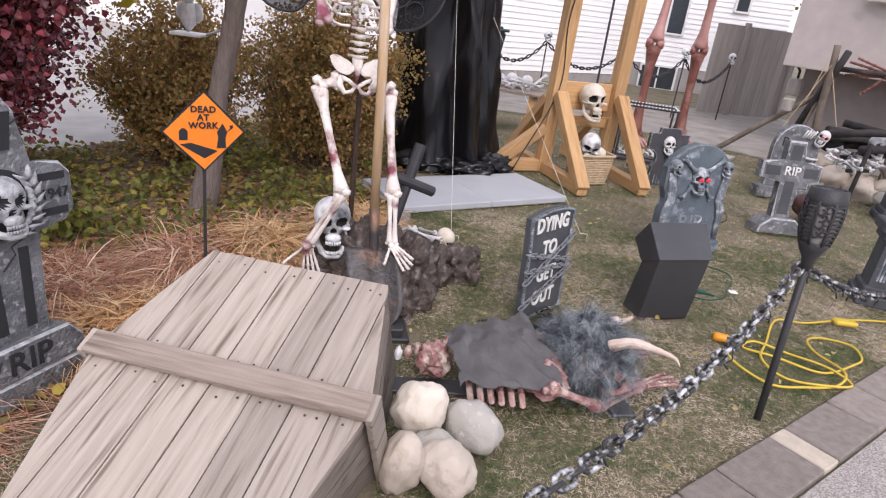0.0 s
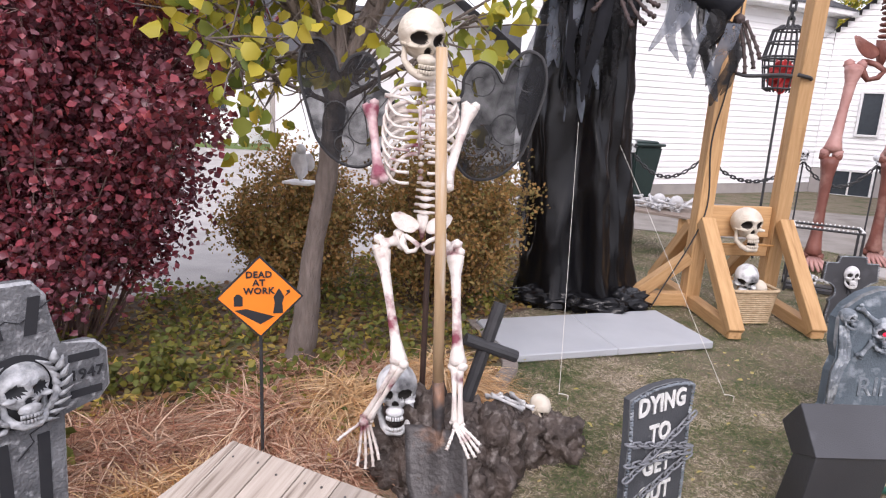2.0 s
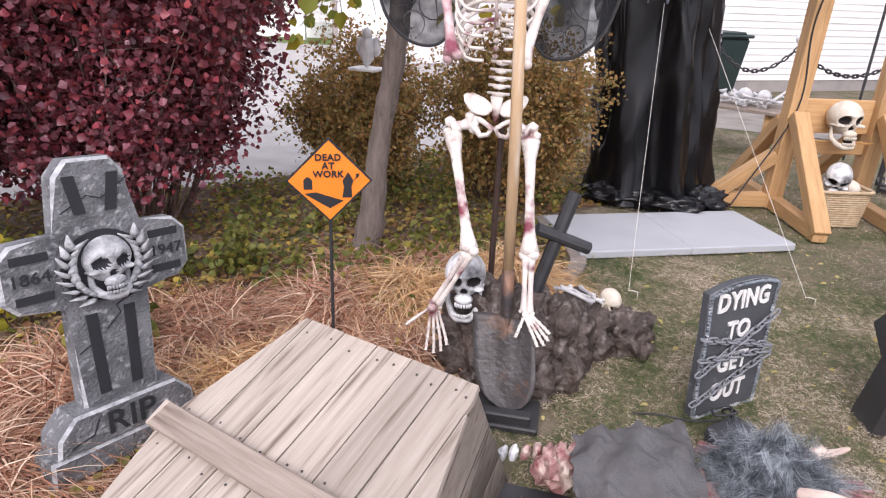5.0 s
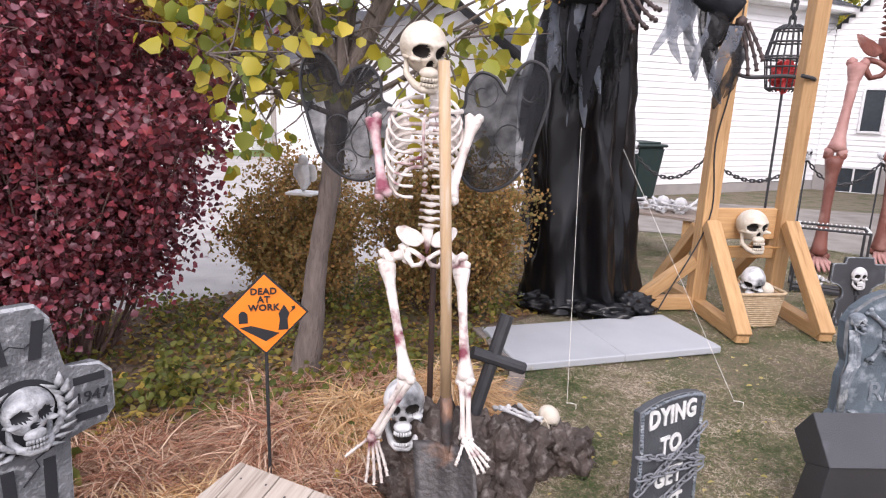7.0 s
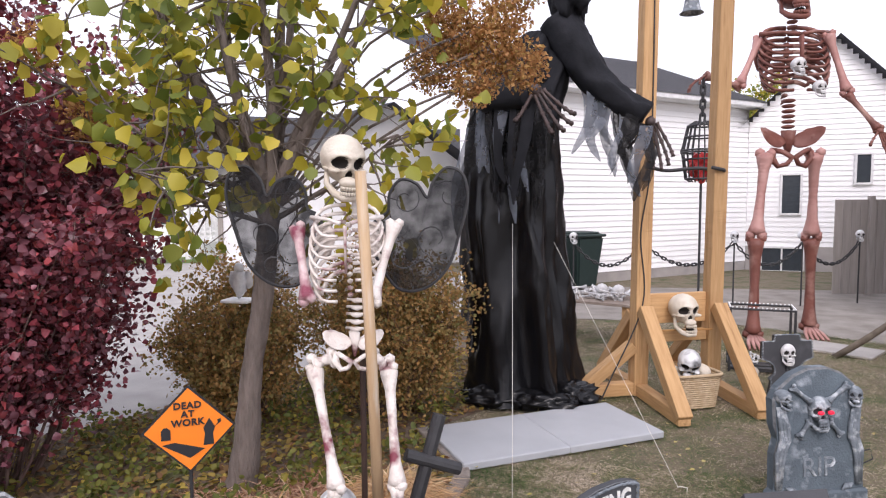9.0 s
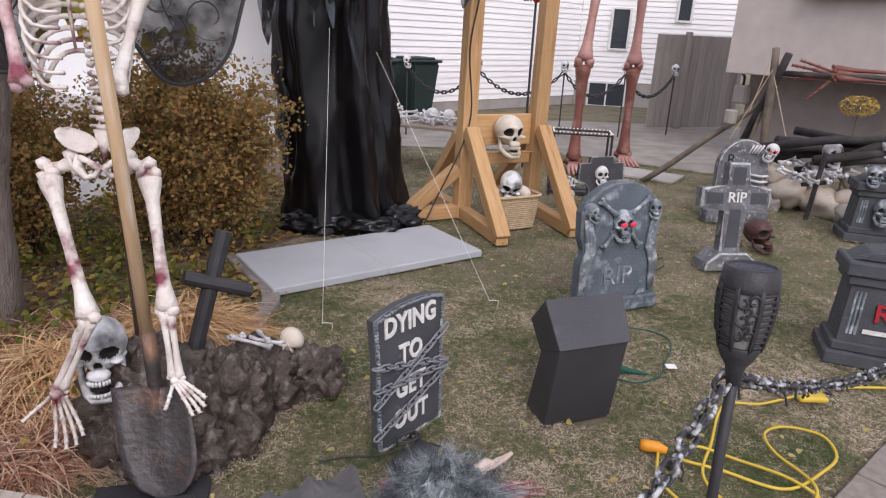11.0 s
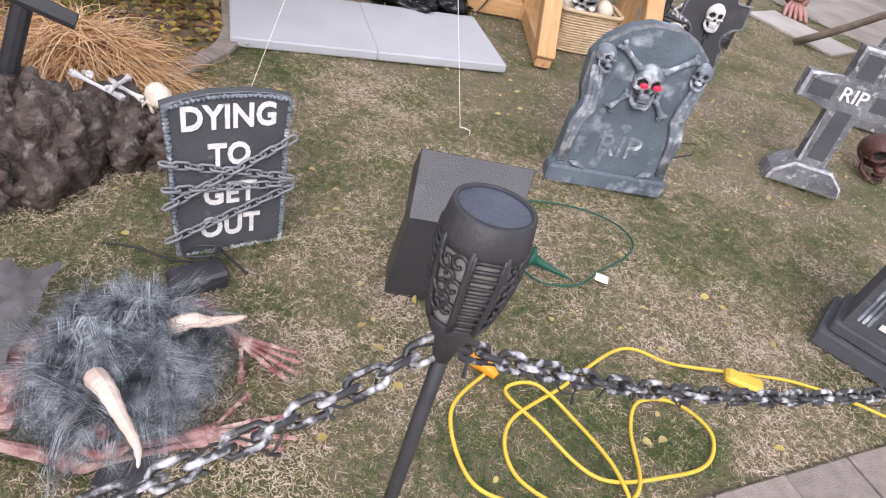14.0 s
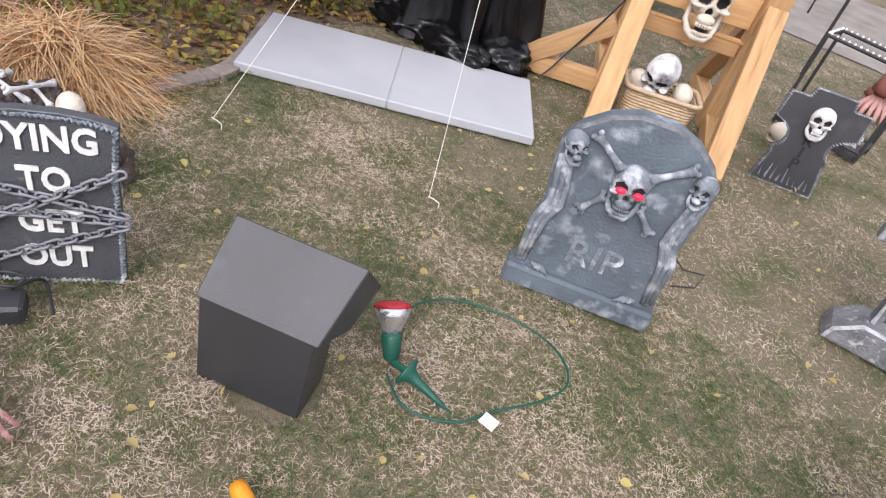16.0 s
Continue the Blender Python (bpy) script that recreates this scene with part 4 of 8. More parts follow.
skull_prop("screaming_skull", pose(-0.4, 2.87, 0.435, -4, 0, 18), 0.235, [M_BONE_SILVER, M_SOCKET], "silver skull with open mouth on the rock", 1.0)
skull_prop("tiny_skull", pose(0.15, 3.37, 0.215, 62, 20, 100), 0.125, [M_BONE_CLEAN, M_SOCKET], "small ivory skull lying on the rock", 0.0, 3)
for a, b in (((-0.06, 3.2, 0.31), (0.08, 3.27, 0.235)), ((-0.02, 3.33, 0.24), (0.12, 3.32, 0.225)), ((0.0, 3.4, 0.235), (0.09, 3.2, 0.3)), ((-0.1, 3.3, 0.25), (-0.02, 3.24, 0.3))):
    bm = bmesh.new()
    bone(bm, a, b, 0.0075)
    single("loose_bone", bm, M_BONE_WHITE, pose(0, 0, 0), "small white plastic bone on the rock", "bone", "bones on the rock", smooth=True)
# black wooden cross stuck behind the rock
bm = bmesh.new()
tube(bm, [(-0.17, 2.99, 0.2), (-0.035, 3.14, 0.775)], 0.03, 10)
tube(bm, [(-0.155, 3.03, 0.63), (0.05, 3.145, 0.54)], 0.027, 10)
bmesh.ops.bevel(bm, geom=[e for e in bm.edges if e.calc_face_angle(0) > 1.0], offset=0.004, segments=1, affect="EDGES")
single("black_cross", bm, M_BLACK, pose(0, 0, 0), "leaning black cross behind the rock", "cross")

# ---- road sign ----
sign = thing("warning_sign", pose(-0.935, 2.685, 0.0, 0, 0, 33), "orange diamond sign on a thin black stake", "sign")
bm = bmesh.new()
slab(bm, [(0, 0.63), (0.172, 0.805), (0, 0.98), (-0.172, 0.805)], -0.003, 0.003, None, 0, 0.0)
panel = part("panel", bm, M_INLAY, sign)
bm = bmesh.new()
slab(bm, [(0, 0.641), (0.162, 0.805), (0, 0.969), (-0.162, 0.805)], -0.005, -0.0032)
part("face", bm, M_ORANGE, panel, "glossy orange face")
for text, z in (("DEAD", 0.9), ("AT", 0.866), ("WORK", 0.832)):
    writing("lettering", text, 0.037, M_INLAY, panel, pose(-0.004, -0.0065, z), 0.001, 1.08)
for outline in ([(-0.102, 0.77), (-0.102, 0.808), (-0.092, 0.82), (-0.08, 0.82), (-0.068, 0.808), (-0.068, 0.77)],
                [(-0.1, 0.752), (-0.055, 0.758), (0.055, 0.722), (0.0, 0.69)],
                [(0.05, 0.735), (0.09, 0.735), (0.087, 0.78), (0.095, 0.805), (0.083, 0.828), (0.074, 0.842), (0.066, 0.828), (0.052, 0.805), (0.057, 0.78)],
                [(0.094, 0.806), (0.107, 0.822), (0.103, 0.832), (0.117, 0.836), (0.119, 0.824), (0.11, 0.817)]):
    bm = bmesh.new()
    slab(bm, outline, -0.0068, -0.0055)
    part("symbol", bm, M_INLAY, panel)
bm = bmesh.new()
tube(bm, [(0, 0.008, 0.0), (0, 0.008, 0.72)], 0.0075, 8)
part("stake", bm, M_BLACK, sign)

# ---- tombstones ----
def text_on(parent, text, size, mat, x, y, z, thick=0.0, rx=0, name="lettering"):
    return writing(name, text, size, mat, parent, pose(x, y, z, rx, 0, 0), thick)


# large cross with a winged skull
T = thing("cross_tombstone", pose(-1.246, 1.833, 0, -6.7, 4, 76.7) @ Matrix.Diagonal((1.05, 1.0, 0.921, 1)), "grey foam cross tombstone with a skull in laurel", "tombstone")
bm = bmesh.new()
cross = [(-0.12, 0.2), (-0.115, 0.62), (-0.245, 0.625), (-0.285, 0.67), (-0.285, 0.81), (-0.245, 0.855), (-0.12, 0.86), (-0.105, 1.05), (-0.065, 1.105), (0.065, 1.105), (0.105, 1.05), (0.12, 0.86), (0.245, 0.855), (0.285, 0.81), (0.285, 0.67), (0.245, 0.625), (0.115, 0.62), (0.12, 0.2)]
slab(bm, cross, -0.035, 0.035, None, 0, 0.011, 1)
shaft = part("cross", bm, [M_STONE_GREY, M_EDGE], T)
for outline in ([(-0.255, 0.0), (0.255, 0.0), (0.25, 0.1), (-0.25, 0.1)], [(-0.23, 0.1), (0.23, 0.1), (0.22, 0.17), (0.165, 0.235), (-0.165, 0.235), (-0.22, 0.17)]):
    bm = bmesh.new()
    slab(bm, outline, -0.07, 0.06, None, 0, 0.01, 1)
    part("plinth", bm, [M_STONE_GREY, M_EDGE], T)
for x, z, w, h, sh in ((-0.055, 0.985, 0.035, 0.13, 0.01), (0.055, 0.985, 0.035, 0.13, -0.01), (-0.055, 0.42, 0.035, 0.3, 0.004), (0.055, 0.42, 0.035, 0.3, -0.004), (-0.2, 0.805, 0.1, 0.028, 0.0), (-0.2, 0.672, 0.1, 0.028, 0), (0.2, 0.805, 0.1, 0.028, 0), (0.2, 0.672, 0.1, 0.028, 0)):
    bm = bmesh.new()
    slab(bm, [(x - w / 2 + sh, z - h / 2), (x + w / 2 + sh, z - h / 2), (x + w / 2 - sh, z + h / 2), (x - w / 2 - sh, z + h / 2)], -0.0385, -0.03)
    part("slot", bm, M_INLAY, T, "black recessed slot")
bm = bmesh.new()
lathe(bm, [(0.125, 0), (0.125, 0.005)], 32, 0, pose(0, -0.036, 0.735, 90, 0, 0))
part("medallion", bm, M_INLAY, T)
bm = bmesh.new()
skull(bm, pose(0.01, -0.04, 0.755, 0, 0, 0) @ sized(0.205) @ Matrix.Diagonal((1, 0.6, 1, 1)), 0.1)
part("skull_relief", bm, [M_EDGE, M_INLAY], T, "brushed white skull in relief", smooth=True)
for s in (-1, 1):
    for k in range(8):
        # paired leaves along a curved stem, from below the jaw up beside the crown
        a = radians(-70 + k * 14)
        c = Vector((s * 0.108 * math.cos(a), -0.044, 0.745 + 0.125 * math.sin(a)))
        for q_ in (-0.55, 0.5):
            d = a + math.pi / 2 + q_
            e = c + Vector((s * 0.062 * math.cos(d), -0.016, 0.062 * math.sin(d)))
            bm = bmesh.new()
            tube(bm, [c, c.lerp(e, 0.4) + Vector((0, -0.01, 0)), e], [0.004, 0.0145, 0.002], 8, True, 0, 0.55)
            part("laurel_leaf", bm, M_EDGE, T, smooth=True)
text_on(T, "1864", 0.056, M_INLAY, -0.205, -0.037, 0.738)
text_on(T, "1947", 0.056, M_INLAY, 0.205, -0.037, 0.738)
text_on(T, "RIP", 0.12, M_INLAY, 0.0, -0.0725, 0.165, 0.001)
for pts in ([(-0.1, 0.93), (-0.02, 0.98), (0.02, 0.965), (0.11, 1.03)], [(-0.02, 0.5), (0.03, 0.55), (0.02, 0.58), (0.11, 0.62)], [(-0.11, 0.44), (-0.06, 0.47), (-0.04, 0.45)], [(-0.19, 0.13), (-0.12, 0.15), (-0.1, 0.2)]):
    bm = bmesh.new()
    tube(bm, [(x, -0.036 if z > 0.25 else -0.071, z) for x, z in pts], 0.0025, 5)
    part("crack", bm, M_INLAY, T)


def wire_chain(bm, a, b, link, wire, sag=0.0, mat=0, twist=0.0, sides=6, long_=1.35):
    """Oval links, each turned a quarter from the one before, from a to b."""
    a, b = Vector(a), Vector(b)
    n = max(2, round((b - a).length / link))
    for i in range(n):
        t = (i + 0.5) / n
        p = a.lerp(b, t) + Vector((0, 0, -sag * 4 * t * (1 - t)))
        d = ((b - a) + Vector((0, 0, -sag * 4 * (1 - 2 * t)))).normalized()
        chain_link(bm, p, d, link, wire, i, mat, twist, sides, long_)


def chain_link(bm, p, d, link, wire, i, mat=0, twist=0.0, sides=6, long_=1.35):
    s = d.cross(Vector((0, 0, 1)))
    if s.length < 0.05:
        s = Vector((1, 0, 0))
    s.normalize()
    u = s.cross(d)
    a = (math.pi / 2 if i % 2 else 0.0) + twist
    s, u = math.cos(a) * s + math.sin(a) * u, -math.sin(a) * s + math.cos(a) * u
    hl, hw = link * long_ * 0.5, link * 0.42
    ring = []
    for k in range(12):
        q = 2 * math.pi * k / 12
        c, e = math.cos(q), math.sin(q)
        centre = p + d * (c * hw * 0.8 + math.copysign(hl - hw * 0.8, c)) + s * e * hw * 0.8
        out = (d * c + s * e).normalized()
        ring.append([bm.verts.new(centre + wire * (math.cos(2 * math.pi * j / sides) * out + math.sin(2 * math.pi * j / sides) * u)) for j in range(sides)])
    for k in range(12):
        r0, r1 = ring[k], ring[(k + 1) % 12]
        for j in range(sides):
            bm.faces.new((r0[j], r0[(j + 1) % sides], r1[(j + 1) % sides], r1[j])).material_index = mat


# board tombstone wrapped in chains
T = thing("chained_tombstone", pose(0.665, 3.035, 0, -2, 0, 49.3) @ Matrix.Diagonal((1.06, 1, 1.06, 1)), "black foam tombstone wrapped in grey chains", "tombstone")
bm = bmesh.new()
outline = [(-0.16, 0.0), (-0.166, 0.2), (-0.165, 0.35), (-0.175, 0.51), (-0.12, 0.525), (-0.05, 0.537), (0.05, 0.537), (0.12, 0.528), (0.178, 0.512), (0.165, 0.35), (0.17, 0.18), (0.165, 0.0)]
slab(bm, outline, -0.018, 0.018, None, 0, 0.006, 1)
part("board", bm, [M_STONE, M_EDGE_DARK], T)
bm = bmesh.new()
pts = [Vector((x, 0, z)) for x, z in outline] + [Vector((outline[0][0], 0, outline[0][1]))]
for a, b in zip(pts, pts[1:]):
    n = max(1, int((b - a).length / 0.012))
    for i in range(n):
        p = a.lerp(b, (i + 0.5) / n)
        p = Vector((p.x * 0.97, 0, 0.27 + (p.z - 0.27) * 0.975))
        tube(bm, [p + Vector((-0.006, -0.02, random.uniform(-0.006, 0.006))), p + Vector((0, -0.026, 0)), p + Vector((0.007, -0.02, random.uniform(-0.006, 0.006)))], [0.0035, 0.0055, 0.0035], 5)
tagged(part("stitching", bm, M_STONE_RELIEF, T, "stitched border of small grey knots"), kind="stuff")
for text, z in (("DYING", 0.465), ("TO", 0.345), ("GET", 0.212), ("OUT", 0.092)):
    writing("lettering", text, 0.092, M_CHALK, T, pose(0.0, -0.0205, z) @ Matrix.Diagonal((0.9, 1, 1.08, 1)), 0.0026, 1.04, "hand-painted white lettering")
for z0, z1, k in ((0.345, 0.25, 0), (0.2, 0.39, 1), (0.075, 0.215, 0), (0.26, 0.23, 1)):
    bm = bmesh.new()
    wire_chain(bm, (-0.185, -0.03 - 0.004 * k, z0), (0.185, -0.03 - 0.004 * k, z1), 0.036, 0.0042)
    part("chain", bm, M_CHAIN_GREY, T, "grey plastic chain", smooth=True)

# crossbones tombstone
T = thing("crossbones_tombstone", pose(1.805, 4.33, 0, -3, 0, 21.5), "blue-grey foam tombstone with skull and crossbones", "tombstone")
bm = bmesh.new()
outline = [(-0.285, 0.0), (0.285, 0.0), (0.285, 0.08), (0.262, 0.1), (0.258, 0.3), (0.235, 0.38), (0.262, 0.46), (0.268, 0.6), (0.225, 0.67), (0.15, 0.73), (0.06, 0.765), (-0.06, 0.765), (-0.15, 0.73), (-0.225, 0.67), (-0.268, 0.6), (-0.262, 0.46), (-0.235, 0.38), (-0.258, 0.3), (-0.262, 0.1), (-0.285, 0.08)]
slab(bm, outline, -0.03, 0.035, None, 0, 0.012, 1)
part("slab", bm, [M_STONE_BLUE, M_EDGE_DARK], T)
bm = bmesh.new()
box(bm, 0, -0.03, 0.045, 0.575, 0.06, 0.09, None, 0.012)
part("plinth", bm, M_STONE_BLUE, T)
bm = bmesh.new()
skull(bm, pose(0.0, -0.035, 0.54, 0, 0, 0) @ sized(0.178) @ Matrix.Diagonal((1, 0.62, 1, 1)), 0.1)
part("skull_relief", bm, [M_STONE_RELIEF, M_INLAY], T, smooth=True)
for s in (-1, 1):
    bm = bmesh.new()
    blob(bm, (0.03 * s, -0.09, 0.532), (0.019, 0.012, 0.012), None, 0, 1, 2)
    part("eye", bm, M_RED_EYE, T, "glossy red eye", smooth=True)
    for a, b in (((0.05 * s, -0.04, 0.58), (0.165 * s, -0.045, 0.665)), ((0.06 * s, -0.04, 0.47), (0.125 * s, -0.045, 0.395))):
        bm = bmesh.new()
        bone(bm, a, b, 0.012, 0, 1.7)
        part("crossbone", bm, M_STONE_RELIEF, T, smooth=True)
    bm = bmesh.new()
    skull(bm, pose(0.215 * s, -0.04, 0.615, 0, 0, -30 * s) @ sized(0.105), 0, 3, 0, 1, False)
    part("corner_skull", bm, [M_STONE_RELIEF, M_INLAY], T, smooth=True)
    bm = bmesh.new()
    for o in (-0.02, 0.0, 0.02):
        tube(bm, [((0.242 + o * 0.6) * s, -0.035, 0.11), ((0.235 + o) * s, -0.042, 0.3), ((0.205 + o) * s, -0.042, 0.38), ((0.21 + o) * s, -0.04, 0.45), ((0.23 + o * 0.8) * s, -0.038, 0.56)], [0.009, 0.012, 0.014, 0.013, 0.01], 7)
    part("arm_relief", bm, M_STONE_RELIEF, T, smooth=True)
    bm = bmesh.new()
    for q in range(4):
        tube(bm, [((0.2 - 0.012 * q) * s, -0.035, 0.115), ((0.175 - 0.016 * q) * s, -0.05, 0.1 - 0.004 * q)], [0.009, 0.006], 6)
    part("hand_relief", bm, M_STONE_RELIEF, T, smooth=True)
text_on(T, "RIP", 0.15, M_STONE_RELIEF, 0.0, -0.032, 0.215, 0.001)
bm = bmesh.new()
tube(bm, [(0.26, 0.05, 0.3), (0.33, 0.08, 0.24), (0.4, 0.06, 0.26), (0.38, 0.02, 0.22), (0.31, 0.04, 0.18)], 0.004, 6)
part("cord", bm, M_BLACK, T, "short black cord")

# grey stone cross
T = thing("grey_cross_tombstone", pose(2.83, 5.13, 0, -6, 0, 5), "grey foam cross tombstone lettered in white", "tombstone")
bm = bmesh.new()
slab(bm, [(-0.2, 0), (0.2, 0), (0.185, 0.06), (0.1, 0.13), (-0.1, 0.13), (-0.185, 0.06)], -0.1, 0.1, None, 0, 0.012, 1)
part("plinth", bm, [M_STONE_GREY, M_EDGE], T)
bm = bmesh.new()
slab(bm, [(-0.075, 0.1), (0.075, 0.1), (0.068, 0.43), (0.25, 0.44), (0.25, 0.575), (0.068, 0.585), (0.072, 0.75), (-0.072, 0.75), (-0.068, 0.585), (-0.25, 0.575), (-0.25, 0.44), (-0.068, 0.43)], -0.045, 0.045, None, 0, 0.014, 1)
part("cross", bm, [M_STONE_GREY, M_EDGE], T)
for o in ([(-0.045, 0.16), (0.045, 0.16), (0.04, 0.43), (-0.04, 0.43)], [(-0.22, 0.468), (-0.1, 0.468), (-0.1, 0.545), (-0.22, 0.545)], [(0.1, 0.468), (0.22, 0.468), (0.22, 0.545), (0.1, 0.545)], [(-0.045, 0.6), (0.045, 0.6), (0.045, 0.72), (-0.045, 0.72)]):
    bm = bmesh.new()
    slab(bm, o, -0.0475, -0.04)
    part("inset", bm, M_STONE, T, "rough dark inset")
text_on(T, "RIP", 0.1, M_CHALK, 0, -0.048, 0.51, 0.001)

# rounded grey tombstone behind it, with a skull climbing over its side
T = thing("rounded_tombstone", pose(3.44, 6.38, 0, -3, 0, 0), "pale grey rounded tombstone with a skeleton climbing over", "tombstone")
bm = bmesh.new()
arch = [(-0.22, 0.12)] + [(-0.22 * math.cos(radians(a)), 0.5 + 0.24 * math.sin(radians(a))) for a in range(0, 181, 15)] + [(0.22, 0.12)]
slab(bm, arch, -0.04, 0.04, None, 0, 0.01, 1)
part("slab", bm, [M_STONE_GREY, M_EDGE], T)
bm = bmesh.new()
box(bm, 0, 0, 0.06, 0.56, 0.16, 0.12, None, 0.012)
part("plinth", bm, M_STONE_GREY, T)
text_on(T, "R", 0.13, M_INLAY, -0.12, -0.042, 0.56)
bm = bmesh.new()
skull(bm, pose(0.21, -0.07, 0.66, 0, 20, -30) @ sized(0.15), 0.3, 3)
part("skull_relief", bm, [M_BONE_WHITE, M_SOCKET], T, "white skull in relief with red eyes", smooth=True)
for s in (-1, 1):
    bm = bmesh.new()
    blob(bm, (0.195 + 0.022 * s, -0.125, 0.655), (0.011, 0.008, 0.01), None, 0, 1, 1)
    part("eye", bm, M_RED_EYE, T, "small red eye", smooth=True)
for k in range(4):
    bm = bmesh.new()
    tube(bm, [(0.06, -0.045, 0.44 - 0.05 * k), (0.14, -0.08, 0.43 - 0.05 * k), (0.22, -0.05, 0.43 - 0.05 * k)], 0.012, 6)
    part("rib", bm, M_BONE_WHITE, T, smooth=True)
    bm = bmesh.new()
    tube(bm, [(0.02 + 0.025 * k, -0.05, 0.62), (0.05 + 0.03 * k, -0.065, 0.7)], [0.008, 0.01], 6)
    part("finger", bm, M_BONE_WHITE, T, smooth=True)
skull_prop("brown_skull", pose(3.28, 5.6, 0.145, -12, 0, 25), 0.25, [material("dark_red_skull", (0.085, 0.035, 0.03), 0.5, (0.035, 0.016, 0.015), 9, 8, 0.3, 60, third=(0.2, 0.11, 0.095), third_scale=14, third_at=0.62), M_SOCKET], "dark red-brown skull lying on the grass", 0.2)

# pedestal tombstones near the walk
def pedestal(at, label, word, h=0.62, skulls=False):
    T = thing("pedestal_tombstone", at, label, "tombstone")
    for w, d, z0, z1 in ((0.5, 0.34, 0.0, 0.07), (0.45, 0.29, 0.07, 0.12), (0.42, 0.26, h - 0.12, h - 0.07), (0.46, 0.3, h - 0.07, h)):
        bm = bmesh.new()
        box(bm, 0, 0, (z0 + z1) / 2, w, d, z1 - z0, None, 0.008)
        part("moulding", bm, M_STONE, T)
    bm = bmesh.new()
    vs = [(-0.2, -0.125), (0.2, -0.125), (0.2, 0.125), (-0.2, 0.125)]
    lo = [bm.verts.new((x, y, 0.12)) for x, y in vs]
    hi = [bm.verts.new((x * 0.93, y * 0.9, h - 0.12)) for x, y in vs]
    bm.faces.new(lo)
    bm.faces.new(hi)
    for i in range(4):
        bm.faces.new((lo[i - 1], lo[i], hi[i], hi[i - 1]))
    part("shaft", bm, M_STONE, T)
    for s in (-1, 1):
        for o in (0, 0.018, 0.036):
            bm = bmesh.new()
            tube(bm, [((-0.165 + o) * s, -0.125, 0.16), ((-0.157 + o) * s, -0.115, h - 0.15)], 0.007, 6)
            part("flute", bm, M_STONE_RELIEF, T)
    bm = bmesh.new()
    slab(bm, [(-0.2, h), (0.2, h), (0.13, h + 0.05), (0, h + 0.07), (-0.13, h + 0.05)], -0.1, 0.1, None, 0, 0.01)
    part("cap", bm, M_STONE, T)
    if word:
        text_on(T, word, 0.13, M_REDGLASS, 0.02, -0.127, 0.28, 0.002, -2)
        bm = bmesh.new()
        box(bm, 0.02, -0.131, 0.185, 0.24, 0.004, 0.022)
        part("line_of_writing", bm, M_CHALK, T, "small white line of writing")
    if skulls:
        for x, z, s in ((-0.13, h + 0.08, 0.16), (0.06, h + 0.12, 0.18), (0.0, 0.3, 0.2)):
            bm = bmesh.new()
            skull(bm, pose(x, -0.14, z) @ sized(s), 0.3, 3)
            part("skull_relief", bm, [M_STONE_RELIEF, M_INLAY], T, smooth=True)
        for k in range(2):
            bm = bmesh.new()
            box(bm, 0, -0.135, 0.5 - 0.05 * k, 0.26, 0.004, 0.025)
            part("line_of_writing", bm, M_STONE_RELIEF, T)
    return T


pedestal(pose(3.02, 3.80, 0, -3, 0, -22), "dark grey pedestal tombstone with red lettering", "RIP", 0.53)
pedestal(pose(4.45, 6.0, 0, 0, 0, -18), "dark brown-grey tombstone with carved skulls", "", 0.5, True)

# black shaped tombstone beside the guillotine
T = thing("black_tombstone", pose(2.17, 6.22, 0, -4, 0, 18) @ sized(0.88), "black shaped foam tombstone with a white skull", "tombstone")
bm = bmesh.new()
o = [(-0.2, 0), (0.2, 0)]
o += [(0.16, 0.2)] + [(0.2 + 0.075 * math.cos(radians(a)), 0.31 + 0.085 * math.sin(radians(a))) for a in (-110, -150, 180, 150, 110)]
o += [(0.25, 0.42), (0.24, 0.58), (0.13, 0.58), (0.12, 0.64), (-0.12, 0.64), (-0.13, 0.58), (-0.24, 0.58), (-0.25, 0.42)]
o += [(-0.2 - 0.075 * math.cos(radians(a)), 0.31 + 0.085 * math.sin(radians(a))) for a in (110, 150, 180, -150, -110)] + [(-0.16, 0.2)]
slab(bm, o, -0.02, 0.02, None, 0, 0.004)
part("board", bm, M_FOAM, T)
bm = bmesh.new()
for a, b in zip(o, o[1:] + o[:1]):
    a, b = Vector((a[0], -0.022, a[1])), Vector((b[0], -0.022, b[1]))
    n = max(1, int((b - a).length / 0.014))
    for i in range(n):
        c = a.lerp(b, (i + 0.5) / n)
        tube(bm, [c + Vector((-0.008, 0, 0.003)), c + Vector((0.008, -0.003, -0.003))], 0.004, 5)
tagged(part("stitching", bm, M_STONE_RELIEF, T, "stitched grey border"), kind="stuff")
bm = bmesh.new()
skull(bm, pose(0, -0.03, 0.48) @ sized(0.19) @ Matrix.Diagonal((1, 0.5, 1, 1)), 0.1)
part("skull_relief", bm, [M_BONE_WHITE, M_SOCKET], T, smooth=True)
for ch, x, z in (("R", 0.0, 0.33), ("I", 0.0, 0.25), ("P", 0.0, 0.17)):
    text_on(T, ch, 0.1, M_INLAY, x, -0.022, z, 0.002)
for s in range(9):
    bm = bmesh.new()
    x = -0.15 + s * 0.037
    tube(bm, [(x, -0.022, 0.03), (x + random.uniform(-0.01, 0.01), -0.022, random.uniform(0.07, 0.14))], [0.012, 0.002], 6, True, 0, 0.3)
    part("painted_grass", bm, M_STONE_RELIEF, T)

